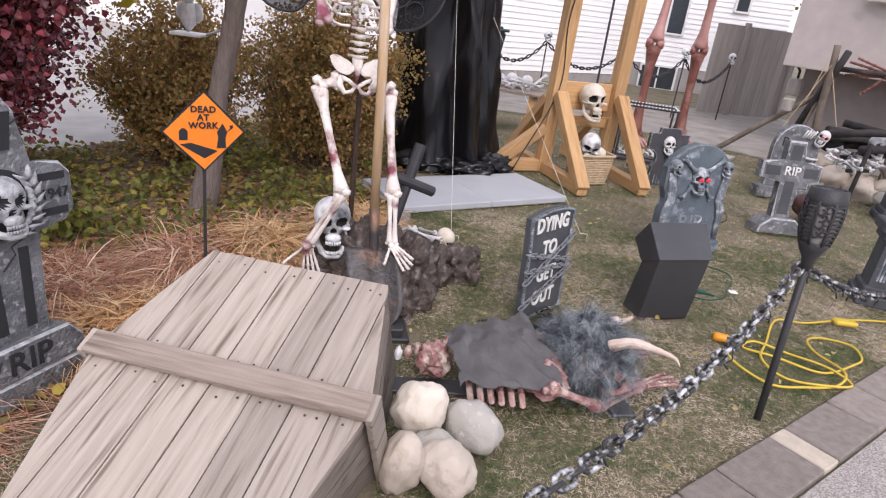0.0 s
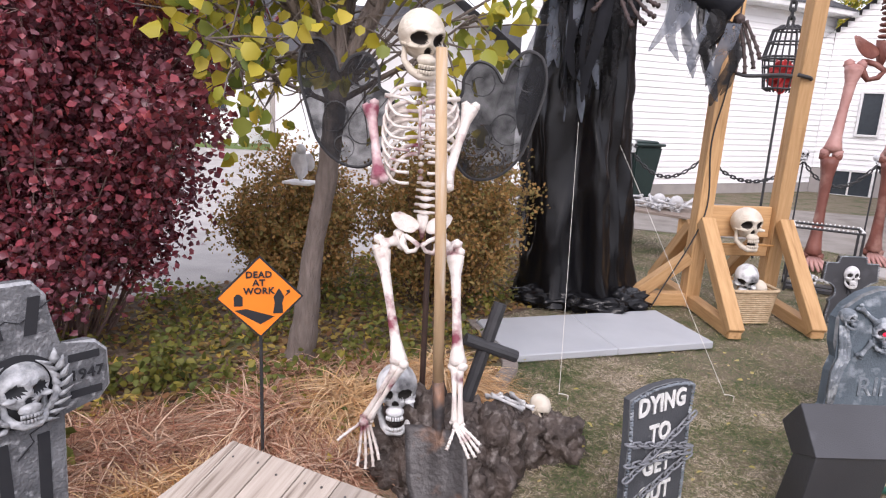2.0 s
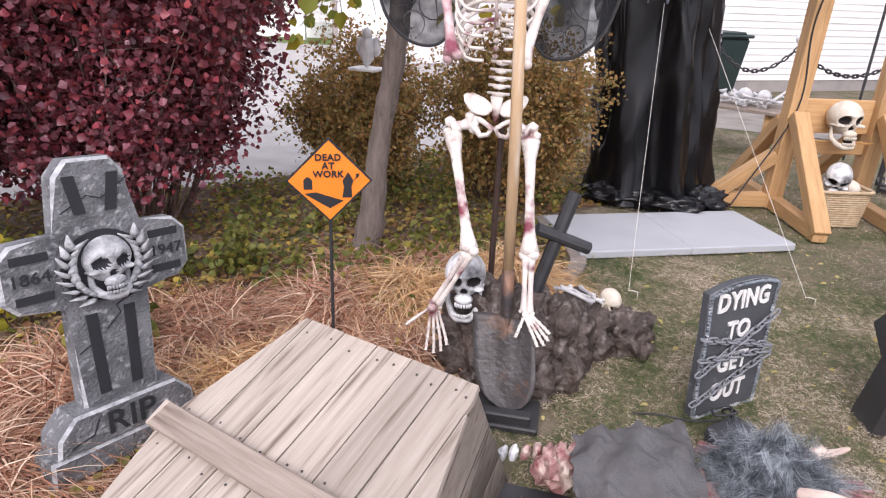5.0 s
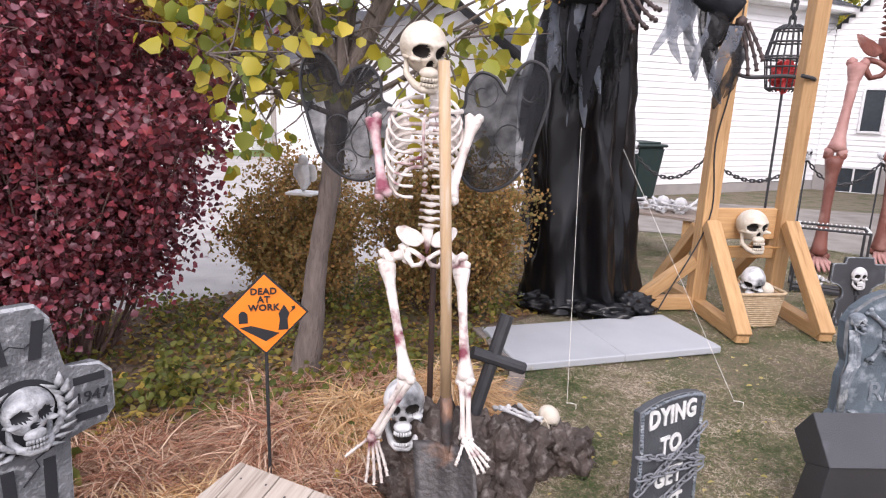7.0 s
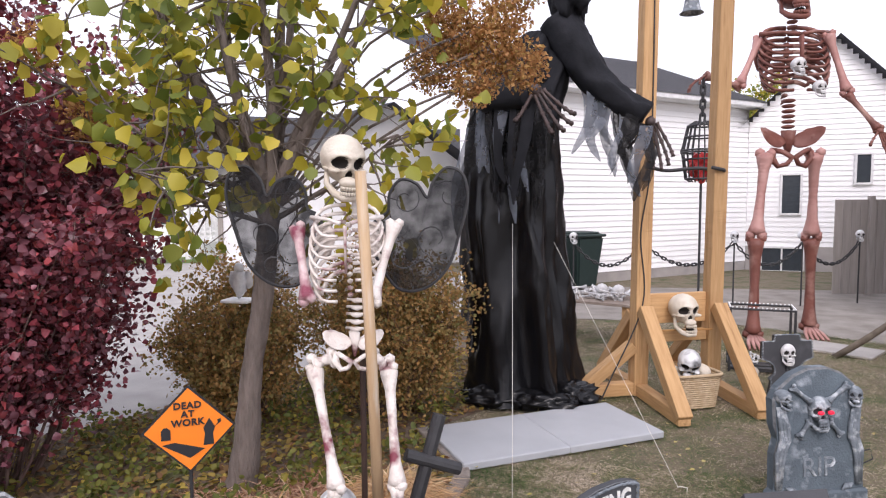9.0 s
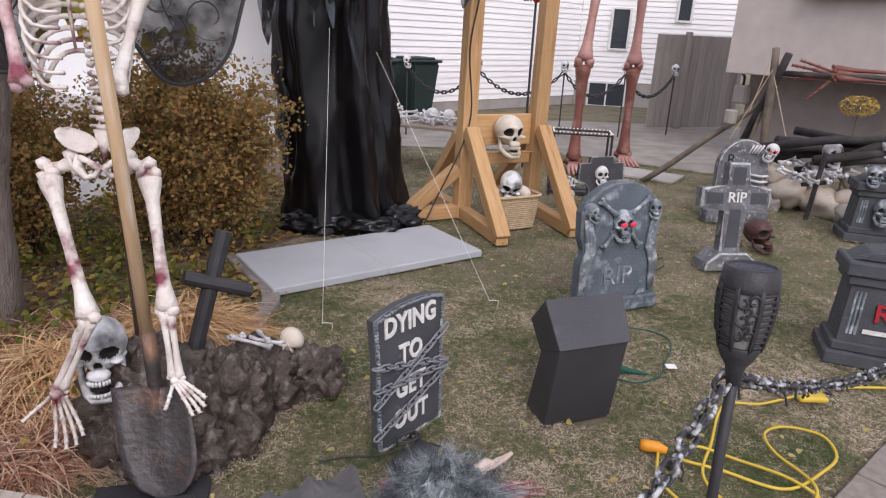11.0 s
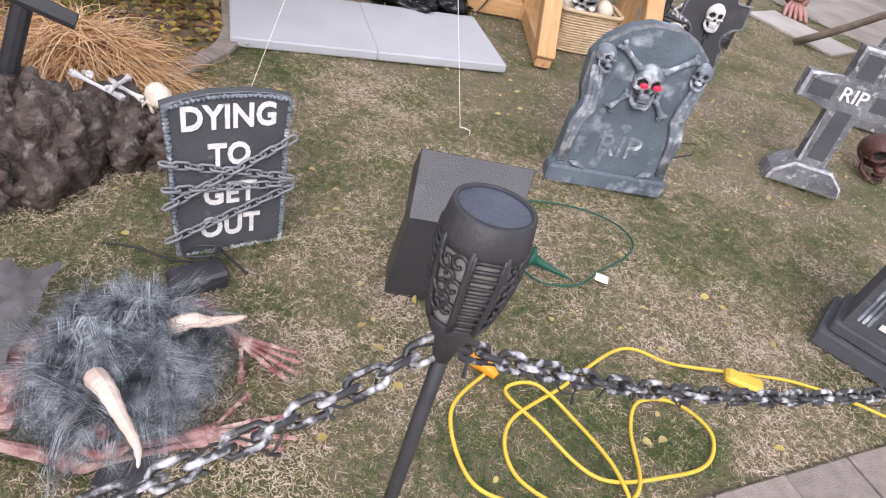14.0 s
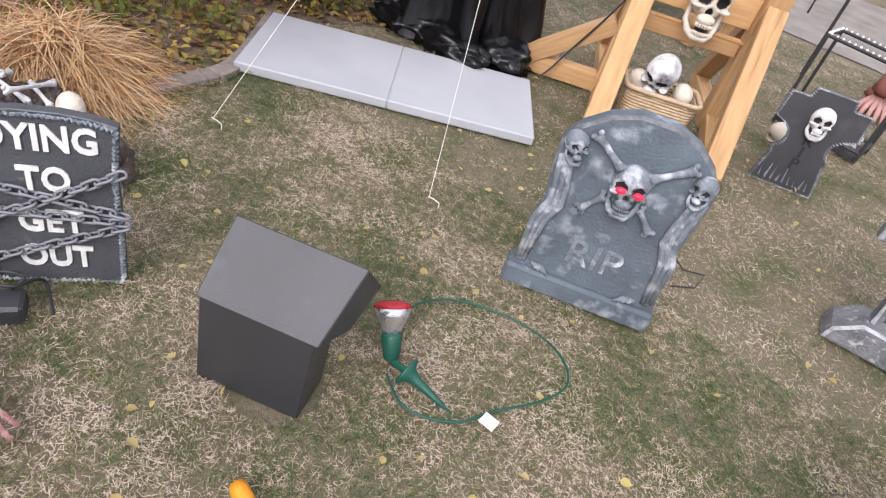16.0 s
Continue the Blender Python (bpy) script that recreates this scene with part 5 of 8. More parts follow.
# ---- black foam box ----
def prism(bm, section, x0, x1, lean=0.0, skew=0.0):
    """A section in y and z drawn out from x0 to x1; lean: how far x shifts for each metre of height; skew: the slant of the far end."""
    a = [bm.verts.new((x0 + lean * z, y, z)) for y, z in section]
    b = [bm.verts.new((x1 + lean * z + skew * max(0.0, y), y, z)) for y, z in section]
    bm.faces.new(a)
    bm.faces.new(b)
    for i in range(len(a)):
        bm.faces.new((a[i - 1], a[i], b[i], b[i - 1]))
    bmesh.ops.bevel(bm, geom=bm.edges[:], offset=0.003, segments=1, affect="EDGES")


T = thing("foam_box", pose(1.362, 3.152, 0, 0, 0, 19.5), "black foam box with an overhanging ridged lid on the lawn", "box")
bm = bmesh.new()
prism(bm, [(0.0, 0.0), (-0.022, 0.354), (0.112, 0.302), (0.155, 0.0)], -0.157, 0.157, 0.075)
part("body", bm, M_FOAM, T)
bm = bmesh.new()
prism(bm, [(-0.031, 0.357), (0.13, 0.508), (0.222, 0.385), (0.116, 0.294)], -0.152, 0.178, 0.045, 0.25)
part("lid", bm, M_FOAM, T, "lid with a pale scuffed top")

# ---- solar torch and its chains ----
T = thing("solar_torch", pose(1.53, 2.3, 0, -4.5, 0.5, 0) @ Matrix.Diagonal((0.88, 0.88, 1.035, 1)), "black solar garden torch on a stake", "torch light")
bm = bmesh.new()
tube(bm, [(0, 0, 0), (0, 0, 0.68)], 0.017, 10)
part("stake", bm, M_BLACK, T, smooth=True)
HEADP = [(0.02, 0.655), (0.028, 0.69), (0.046, 0.715), (0.063, 0.75), (0.074, 0.795), (0.081, 0.85), (0.0805, 0.9), (0.073, 0.945)]


def head_r(z):
    return float(np.interp(z, [p[1] for p in HEADP], [p[0] for p in HEADP]))


bm = bmesh.new()
lathe(bm, [(r - 0.009, z) for r, z in HEADP], 28)
part("liner", bm, plain("smoky_cup", (0.25, 0.245, 0.23), 0.4), T, "dim translucent inner cup", smooth=True)
bm = bmesh.new()
lathe(bm, [(0.018, 0.64), (0.029, 0.69), (0.048, 0.715), (0.065, 0.75), (0.0615, 0.754), (0.026, 0.71)], 28)
part("collar", bm, M_BLACK, T, smooth=True)
bm = bmesh.new()
lathe(bm, [(0.0825, 0.895), (0.082, 0.91), (0.075, 0.95), (0.066, 0.953), (0.066, 0.94)], 28)
part("rim", bm, M_BLACK, T, smooth=True)
bm = bmesh.new()
lathe(bm, [(0.0655, 0.943), (0.0655, 0.949)], 28)
part("solar_panel", bm, M_SOLAR, T, "grey-blue solar panel lid")
bm = bmesh.new()
for k in range(8):
    a = 2 * math.pi * k / 8
    tube(bm, [(head_r(z) * math.cos(a), head_r(z) * math.sin(a), z) for z in np.linspace(0.745, 0.91, 7)], 0.0055, 6)
part("ribs", bm, M_BLACK, T, smooth=True)
bm = bmesh.new()
for k in range(8):
    a0 = 2 * math.pi * k / 8
    da = 2 * math.pi / 8
    if k % 2 == 0:
        for j in range(10):
            z = 0.757 + 0.0152 * j
            tube(bm, [(head_r(z) * math.cos(a0 + da * u), head_r(z) * math.sin(a0 + da * u), z + 0.003 * math.sin(math.pi * u)) for u in (0.02, 0.35, 0.65, 0.98)], 0.0042, 5)
        for u in (0.08, 0.92):
            tube(bm, [(head_r(z) * math.cos(a0 + da * u), head_r(z) * math.sin(a0 + da * u), z) for z in np.linspace(0.75, 0.905, 5)], 0.005, 5)
    else:
        for zc, uc, r in ((0.79, 0.3, 0.016), (0.79, 0.72, 0.016), (0.83, 0.35, 0.02), (0.835, 0.72, 0.018), (0.875, 0.3, 0.018), (0.88, 0.7, 0.018), (0.855, 0.5, 0.014), (0.81, 0.52, 0.013)):
            pts = []
            for q in range(10):
                g = q * 0.62
                rr = r * (1 - 0.07 * q)
                u, z = uc + rr * math.cos(g + uc * 9) / (head_r(zc) * da), zc + rr * math.sin(g + uc * 9)
                pts.append((head_r(z) * math.cos(a0 + da * u), head_r(z) * math.sin(a0 + da * u), z))
            tube(bm, pts, 0.0044, 5)
tagged(part("fretwork", bm, M_CHAIN, T, "pierced scroll and mesh pattern", smooth=True), kind="stuff")


def hung_chain(name, heading, profile, link, wire, mat, label):
    """A chain from the torch's neck along a heading; profile: distance and height."""
    t = thing(name, pose(1.525, 2.365, 0), label, "chain", "chains along the walk")
    d2 = Vector((math.cos(radians(heading)), math.sin(radians(heading)), 0))
    ss, zs = zip(*profile)
    fine = np.linspace(0, ss[-1], 400)
    co = np.polyfit(ss, zs, 4)
    zz = np.maximum(np.polyval(co, fine), 0.012)
    pts = [d2 * float(s) + Vector((0, 0, float(z))) for s, z in zip(fine, zz)]
    run = [0.0]
    for a, b in zip(pts, pts[1:]):
        run.append(run[-1] + (b - a).length)
    n = int(run[-1] / link)
    for i in range(n):
        at = (i + 0.5) * link
        j = min(max(np.searchsorted(run, at), 1), len(pts) - 1)
        bm = bmesh.new()
        chain_link(bm, pts[j], (pts[j] - pts[j - 1]).normalized(), link, wire, i, 0, 0.6, 6)
        part("link", bm, mat, t, smooth=True)
    # thin wire of a string of lamps wound along it
    bm = bmesh.new()
    pts2 = [p + Vector((0.02 * math.cos(k * 0.9), 0.02 * math.sin(k * 1.3), 0.022 * math.sin(k * 0.8) - 0.012)) for k, p in enumerate(pts[::4])]
    tube(bm, pts2, 0.0028, 5)
    part("light_string", bm, M_BLACK, t, "thin black wire of small lamps")
    for k in range(4, len(pts2) - 2, 5):
        bm = bmesh.new()
        e = pts2[k] + Vector((random.uniform(-0.03, 0.03), random.uniform(-0.03, 0.03), random.uniform(-0.05, -0.01)))
        tube(bm, [pts2[k], e], [0.003, 0.0045], 5)
        part("bulb", bm, M_BLACK, t)
    return t


hung_chain("plastic_chain", 228, [(0.0, 0.68), (0.3, 0.575), (0.5, 0.515), (0.7, 0.48), (1.25, 0.455), (1.6, 0.46), (2.2, 0.5)], 0.055, 0.0072, M_CHAIN_WHITE, "black and white plastic chain hung from the torch")
hung_chain("plastic_chain", 34, [(0.0, 0.68), (0.2, 0.6), (0.36, 0.53), (0.6, 0.46), (0.94, 0.4), (1.3, 0.36), (1.7, 0.36), (2.2, 0.42)], 0.05, 0.0075, M_CHAIN_DARK, "black and white plastic chain hung from the torch")
for at, h in (((0.08, 0.7, 0), 0.52), ((3.37, 3.57, 0), 0.45)):
    bm = bmesh.new()
    tube(bm, [(0, 0, 0), (0, 0, h)], 0.017, 8)
    single("chain_stake", bm, M_BLACK, pose(*at), "black stake that carries the chain", "stake", "stakes along the walk")


def smooth_curve(pts, n=8):
    """A Catmull-Rom line through the places."""
    pts = [Vector(p) for p in pts]
    out = []
    for i in range(len(pts) - 1):
        p0, p1, p2, p3 = pts[max(i - 1, 0)], pts[i], pts[i + 1], pts[min(i + 2, len(pts) - 1)]
        for k in range(n):
            t = k / n
            out.append(0.5 * (2 * p1 + (p2 - p0) * t + (2 * p0 - 5 * p1 + 4 * p2 - p3) * t * t + (3 * p1 - p0 - 3 * p2 + p3) * t**3))
    return out + [pts[-1]]


# yellow extension cord
T = thing("extension_cord", pose(0, 0, 0), "loosely coiled yellow extension cord on the grass", "cord")
bm = bmesh.new()
loop = [(1.63, 2.94), (1.575, 2.74), (1.69, 2.57), (1.85, 2.56), (2.03, 2.63), (2.13, 2.75), (2.09, 2.95), (2.1, 3.06), (2.22, 3.13), (2.33, 3.06), (2.33, 2.95), (2.22, 2.84), (2.02, 2.74), (1.82, 2.82), (1.7, 2.9), (1.78, 2.96), (1.92, 2.9), (2.06, 2.78), (2.12, 2.66), (1.98, 2.6), (1.8, 2.64), (1.74, 2.78), (1.86, 3.0), (2.02, 3.26), (2.2, 3.3), (2.4, 3.36), (2.66, 3.46), (2.95, 3.45), (3.4, 3.4)]
tube(bm, smooth_curve([(x, y, 0.022 + 0.012 * (i % 2)) for i, (x, y) in enumerate(loop)]), 0.0062, 7)
part("cable", bm, M_CORD, T, smooth=True)
bm = bmesh.new()
tube(bm, [(1.66, 2.93, 0.03), (1.63, 2.945, 0.035), (1.585, 2.955, 0.035), (1.565, 2.96, 0.035)], [0.013, 0.022, 0.024, 0.02], 10)
part("socket", bm, plain("orange_socket", (0.75, 0.3, 0.02), 0.4), T, "orange socket end", smooth=True)
bm = bmesh.new()
box(bm, 2.44, 3.33, 0.045, 0.13, 0.06, 0.03, None, 0.01)
part("plug", bm, M_CORD, T, "yellow plug cover")

# green spotlight lying by the foam box
T = thing("spotlight", pose(1.52, 3.57, 0), "green garden spotlight with a red lamp, fallen over", "spotlight")
bm = bmesh.new()
up = Matrix.Translation((0.04, -0.03, 0.03)) @ Vector((-0.5, 0.4, 0.75)).to_track_quat("Z", "Y").to_matrix().to_4x4()
lathe(bm, [(0.016, 0.0), (0.024, 0.008), (0.033, 0.07), (0.034, 0.085)], 16, 0, up)
part("socket", bm, M_GREEN, T, smooth=True)
bm = bmesh.new()
lathe(bm, [(0.026, 0.083), (0.032, 0.1), (0.054, 0.14), (0.061, 0.165)], 20, 0, up)
bulb = part("lamp", bm, M_SILVER, T, smooth=True)
bm = bmesh.new()
lathe(bm, [(0.061, 0.165), (0.057, 0.176), (0.035, 0.184), (0.005, 0.186)], 20, 0, up)
part("lens", bm, M_REDGLASS, bulb, "red glass front", smooth=True)
bm = bmesh.new()
lay = Matrix.Translation((0.1, -0.035, 0.045)) @ Vector((0.9, 0.05, -0.18)).to_track_quat("Z", "Y").to_matrix().to_4x4()
lathe(bm, [(0.048, 0.0), (0.05, 0.008), (0.026, 0.02), (0.016, 0.05), (0.01, 0.12), (0.002, 0.2)], 16, 0, lay)
part("ground_spike", bm, M_GREEN, T, smooth=True)
bm = bmesh.new()
tube(bm, [(0.045, -0.03, 0.035), (0.105, -0.035, 0.045)], 0.012, 8)
part("hinge", bm, M_GREEN, T)
bm = bmesh.new()
tube(bm, smooth_curve([(x - 1.52, y - 3.57, 0.02) for x, y in ((1.53, 3.6), (1.45, 3.78), (1.53, 3.93), (1.72, 4.02), (1.9, 4.02), (2.0, 3.93), (1.98, 3.8), (1.89, 3.64), (1.83, 3.52), (1.7, 3.45), (1.58, 3.5))]), 0.0042, 6)
part("cable", bm, M_GREEN, T, smooth=True)
bm = bmesh.new()
box(bm, 0.385, 0.02, 0.035, 0.05, 0.045, 0.002, None, 0.0005)
part("tag", bm, M_PAPER, T, "white paper tag", at=pose(0, 0, 0))

# power adapter behind the horned figure
T = thing("power_adapter", pose(0.7, 2.82, 0, 0, 0, 55), "black power adapter box with its cord", "adapter")
bm = bmesh.new()
box(bm, 0, 0, 0.035, 0.17, 0.09, 0.07, None, 0.01)
part("case", bm, M_FOAM, T)
bm = bmesh.new()
tube(bm, smooth_curve([(0.05, 0.03, 0.075), (0.08, 0.06, 0.09), (0.02, 0.09, 0.085), (-0.02, 0.05, 0.09), (0.06, 0.02, 0.095), (0.1, 0.08, 0.06), (0.12, 0.1, 0.02), (0.15, -0.02, 0.015)]), 0.005, 6)
tube(bm, smooth_curve([(0, 0.04, 0.07), (-0.05, 0.12, 0.03), (-0.12, 0.22, 0.02), (-0.2, 0.28, 0.015)]), 0.004, 6)
part("cord", bm, M_BLACK, T, smooth=True)

# ---- river stones by the coffin ----
for c, r, rot, mat, label, seed in (((0.135, 1.86, 0.15), (0.1, 0.085, 0.1), 20, M_BOULDER_PALE, "cream river stone leaning on the coffin", 1), ((0.33, 1.89, 0.085), (0.115, 0.08, 0.085), -32, M_BOULDER_GREY, "smooth grey river stone on the grass", 2),
                                    ((0.105, 1.63, 0.1), (0.068, 0.075, 0.115), 10, M_BOULDER, "tan upright river stone by the coffin", 3), ((0.245, 1.645, 0.085), (0.1, 0.09, 0.088), -15, M_BOULDER, "brownish round river stone on the grass", 4), ((0.2, 1.76, 0.06), (0.09, 0.08, 0.065), 0, M_BOULDER_GREY, "grey river stone under the others", 5)):
    bm = bmesh.new()
    blob(bm, (0, 0, 0), r, None, 0.16, 1.1, 4, 0, seed)
    single("river_stone", bm, mat, pose(*c, 0, 12, rot), label, "stone", "stones by the coffin", smooth=True)

# ---- horned figure crawling on the lawn ----
bm = bmesh.new()
skull(bm, pose(0.79, 2.27, 0.16, -50, 0, 70) @ sized(0.21), 0.5, 3, 0, 1)
for a, b, r in (((0.605, 2.06, 0.17), (0.828, 2.18, 0.04), 0.016), ((0.828, 2.185, 0.045), (1.05, 2.385, 0.045), 0.011), ((0.84, 2.17, 0.035), (1.055, 2.37, 0.03), 0.009), ((0.6, 2.62, 0.08), (0.8, 2.72, 0.05), 0.014), ((0.8, 2.72, 0.05), (0.96, 2.65, 0.06), 0.01)):
    bone(bm, a, b, r, 0)
bone_hand(bm, (1.05, 2.375, 0.045), (0.75, 0.55, -0.02), (0.5, -0.8, 0.1), 0.2, 0, 0.1, 0.008)
bone_hand(bm, (0.965, 2.65, 0.06), (1, -0.12, -0.03), (0.1, 1, 0.1), 0.17, 0, 0.1, 0.008)
for k in range(6):
    x = 0.3 + 0.04 * k
    tube(bm, [(x - 0.03, 2.36, 0.12), (x, 2.22, 0.13), (x + 0.01, 2.085, 0.105), (x + 0.02, 2.07, 0.07), (x + 0.02, 2.12, 0.04)], 0.013, 7)
for k in range(9):
    x, y = -0.06 + 0.038 * k, 2.33 + 0.006 * k
    blob(bm, (x, y - 0.03, 0.055 + 0.012 * k), (0.016, 0.03, 0.028), None, 0.3, 3, 2, 4 if k < 3 else 0, k)
blob(bm, (0.16, 2.28, 0.09), (0.07, 0.07, 0.06), None, 0.5, 3, 3, 0, 7)
blob(bm, (0.6, 2.25, 0.12), (0.11, 0.15, 0.07), None, 0.4, 3, 3, 0, 9)
for base, mid, tip in (((0.85, 2.26, 0.27), (0.985, 2.18, 0.325), (1.074, 2.115, 0.3)), ((0.88, 2.46, 0.25), (0.95, 2.53, 0.25), (1.011, 2.59, 0.25))):
    tube(bm, smooth_curve([base, Vector(base).lerp(Vector(mid), 0.5) + Vector((0, 0, 0.02)), mid, Vector(mid).lerp(Vector(tip), 0.6) + Vector((0.015, 0, 0.01)), tip], 4), [0.025 * (1 - 0.95 * i / 16) + 0.0014 * (i % 2) for i in range(17)], 10, True, 2)
head = np.array([0.8, 2.38, 0.17])
locks, each = 520, 30
n = locks * each
ld = unit(RNG.normal(size=(locks, 3)) * [1, 1.1, 0.8] + [0.05, 0.1, 0.55])
lr = head + ld * np.array([0.125, 0.16, 0.12]) * RNG.uniform(0.85, 1.12, (locks, 1))
lf = RNG.normal(size=(locks, 3)) * [0.7, 0.7, 0.35] + ld * [0.5, 0.5, 0] + [0.12, -0.12, 0.0]
lf -= ld * ((lf * ld).sum(1, keepdims=True) * 0.92)
lock = np.repeat(np.arange(locks), each)
roots = lr[lock] + RNG.normal(size=(n, 3)) * 0.0055
flow = unit(lf)[lock] + RNG.normal(size=(n, 3)) * 0.05
hair = strands("hair", roots, unit(flow), RNG.uniform(0.6, 1.15, n) * RNG.uniform(0.08, 0.2, locks)[lock], 0.0018, M_HAIR, 0.3, 6)
curl = unit(RNG.normal(size=(locks, 3)))[lock][:, None, None, :] * (0.085 * np.sin(np.arange(7) * 1.15 + RNG.uniform(0, 6, locks)[lock][:, None]) * np.linspace(0, 1, 7))[:, :, None, None]
v = np.empty(len(hair.vertices) * 3, np.float32)
hair.vertices.foreach_get("co", v)
v = v.reshape(n, 7, 2, 3)
v += curl
v += (0.006 * np.sin(np.arange(7) * 1.5 + RNG.uniform(0, 6, (n, 1))) * np.linspace(0, 1, 7))[:, :, None, None] * unit(RNG.normal(size=(n, 1, 1, 3)))
hair.vertices.foreach_set("co", np.ascontiguousarray(v, np.float32).ravel())
k = len(bm.faces)
bm.from_mesh(hair)
bm.faces.ensure_lookup_table()
for f in bm.faces[k:]:
    f.material_index = 3
bpy.data.meshes.remove(hair)
single("horned_figure", bm, [M_GORE, M_SOCKET, M_HORN, M_HAIR, M_BONE_SILVER], pose(0, 0, 0), "gory horned half-skeleton figure with grey hair crawling", "figure")
for c, sx, sy, rot in (((0.9, 2.33), 0.11, 0.34, 14), ((0.2, 2.2), 0.44, 0.1, 8)):
    bm = bmesh.new()
    box(bm, 0, 0, 0.012, sx, sy, 0.024, None, 0.004)
    single("base_board", bm, M_FOAM, pose(*c, 0, 0, 0, rot), "flat black board under the crawling figure", "board", "boards under the figure")


def draped(name, corners, lift, mat, at_label, category, fold=0.02, n=34, ragged=0.03, seed=0.0):
    """A cloth spread between four corners, hung over a hump and wrinkled."""
    bm = bmesh.new()
    c00, c10, c11, c01 = (Vector(c) for c in corners)
    grid = []
    for i in range(n + 1):
        row = []
        for j in range(n + 1):
            u, v = i / n, j / n
            e = ragged * noise.noise(Vector((u * 9, v * 9, seed)))
            uu, vv = u + (e if i in (0, n) else 0), v + (e if j in (0, n) else 0)
            p = c00.lerp(c10, uu).lerp(c01.lerp(c11, uu), vv)
            p.z += lift(u, v) + fold * noise.fractal(Vector((u * 3.2 + v * 1.3, v * 2.2, seed)), 0.8, 2.0, 4) + 0.4 * fold * math.sin(u * 17 + 3 * math.sin(v * 5))
            row.append(bm.verts.new(p))
        grid.append(row)
    for i in range(n):
        for j in range(n):
            bm.faces.new((grid[i][j], grid[i + 1][j], grid[i + 1][j + 1], grid[i][j + 1]))
    bmesh.ops.solidify(bm, geom=bm.faces[:], thickness=0.003)
    return single(name, bm, mat, pose(0, 0, 0), at_label, category, smooth=True)


draped("sackcloth", [(0.27, 2.02, 0.125), (0.675, 2.09, 0.125), (0.52, 2.52, 0.2), (0.19, 2.4, 0.135)], lambda u, v: 0.085 * (math.sin(math.pi * (0.08 + 0.84 * v)) * math.sin(math.pi * (0.15 + 0.7 * u))) ** 0.7, M_CLOTH_GREY, "torn grey sackcloth over the crawling figure", "cloth", 0.024, 56, 0.06)

# ---- mock execution things on the guillotine ----
skull_prop("large_skull", GAL @ pose(0.34, -0.14, 0.76, -3, 0, 0), 0.31, [M_BONE_CLEAN, M_SOCKET], "large ivory skull on the guillotine's neck board", 0.5)
basket = thing("wicker_basket", GAL @ pose(0.27, -0.38, 0) @ Matrix.Diagonal((1.12, 1, 1.05, 1)), "pale wicker basket with skulls in it", "basket")
for k in range(15):
    bm = bmesh.new()
    z = 0.012 + k * 0.0165
    hw, hd = 0.15 + 0.03 * k / 14, 0.1 + 0.02 * k / 14
    n = 44
    pts = []
    for i in range(n + 1):
        a = 2 * math.pi * i / n
        c, s = math.cos(a), math.sin(a)
        x = hw * math.copysign(abs(c) ** 0.35, c)
        y = hd * math.copysign(abs(s) ** 0.35, s)
        w = 1 + 0.02 * (1 if (i + k) % 2 else -1)
        pts.append((x * w, y * w, z))
    tube(bm, pts, 0.0085, 5, False)
    part("wicker_band", bm, M_WICKER, basket, smooth=True)
bm = bmesh.new()
tube(bm, [(0.19 * math.copysign(abs(math.cos(a)) ** 0.35, math.cos(a)), 0.13 * math.copysign(abs(math.sin(a)) ** 0.35, math.sin(a)), 0.265) for a in [2 * math.pi * i / 32 for i in range(33)]], 0.013, 7, False)
part("rim", bm, M_WICKER, basket, smooth=True)
bm = bmesh.new()
box(bm, 0, 0, 0.015, 0.28, 0.18, 0.02)
part("bottom", bm, M_WICKER, basket)
skull_prop("basket_skull", GAL @ pose(0.22, -0.42, 0.375, 22, 10, -20), 0.24, [M_BONE_SILVER, M_SOCKET], "black and white painted skull in the basket", 0.2)
for x, y, r in ((0.39, -0.36, 20), (0.14, -0.34, 80)):
    skull_prop("small_skull", GAL @ pose(x, y, 0.265, 40, 0, r), 0.15, [M_BONE_CLEAN, M_SOCKET], "ivory skull heaped in the basket", 0, 3)
skull_prop("grass_skull", pose(2.0, 6.75, 0.09, 20, 30, -70), 0.17, [M_BONE_CLEAN, M_SOCKET], "ivory skull lying on the grass by the frame", 0, 3)


def bird_cage(at):
    t = thing("cage", at, "black plastic basket cage hanging on a chain", "cage")
    for k in range(20):
        bm = bmesh.new()
        a = 2 * math.pi * k / 20
        tube(bm, [(r * math.cos(a), r * math.sin(a), z) for r, z in ((0.08, 0.0), (0.11, 0.02), (0.135, 0.2), (0.14, 0.22), (0.13, 0.26), (0.1, 0.4), (0.05, 0.43))], 0.0055, 5)
        part("bar", bm, M_BLACK, t)
    for r, z in ((0.11, 0.02), (0.12, 0.09), (0.13, 0.16), (0.142, 0.21), (0.142, 0.225), (0.118, 0.32), (0.1, 0.4)):
        bm = bmesh.new()
        tube(bm, [(r * math.cos(2 * math.pi * k / 24), r * math.sin(2 * math.pi * k / 24), z) for k in range(25)], 0.007, 5, False)
        part("hoop", bm, M_BLACK, t)
    bm = bmesh.new()
    blob(bm, (0, 0, 0.1), (0.08, 0.08, 0.09), None, 0.5, 3, 3)
    part("red_filling", bm, M_RED, t, "red plastic bits inside")
    bm = bmesh.new()
    wire_chain(bm, (0, 0, 0.43), (0, 0, 0.73), 0.05, 0.009)
    part("chain", bm, M_CHAIN, t)
    return t


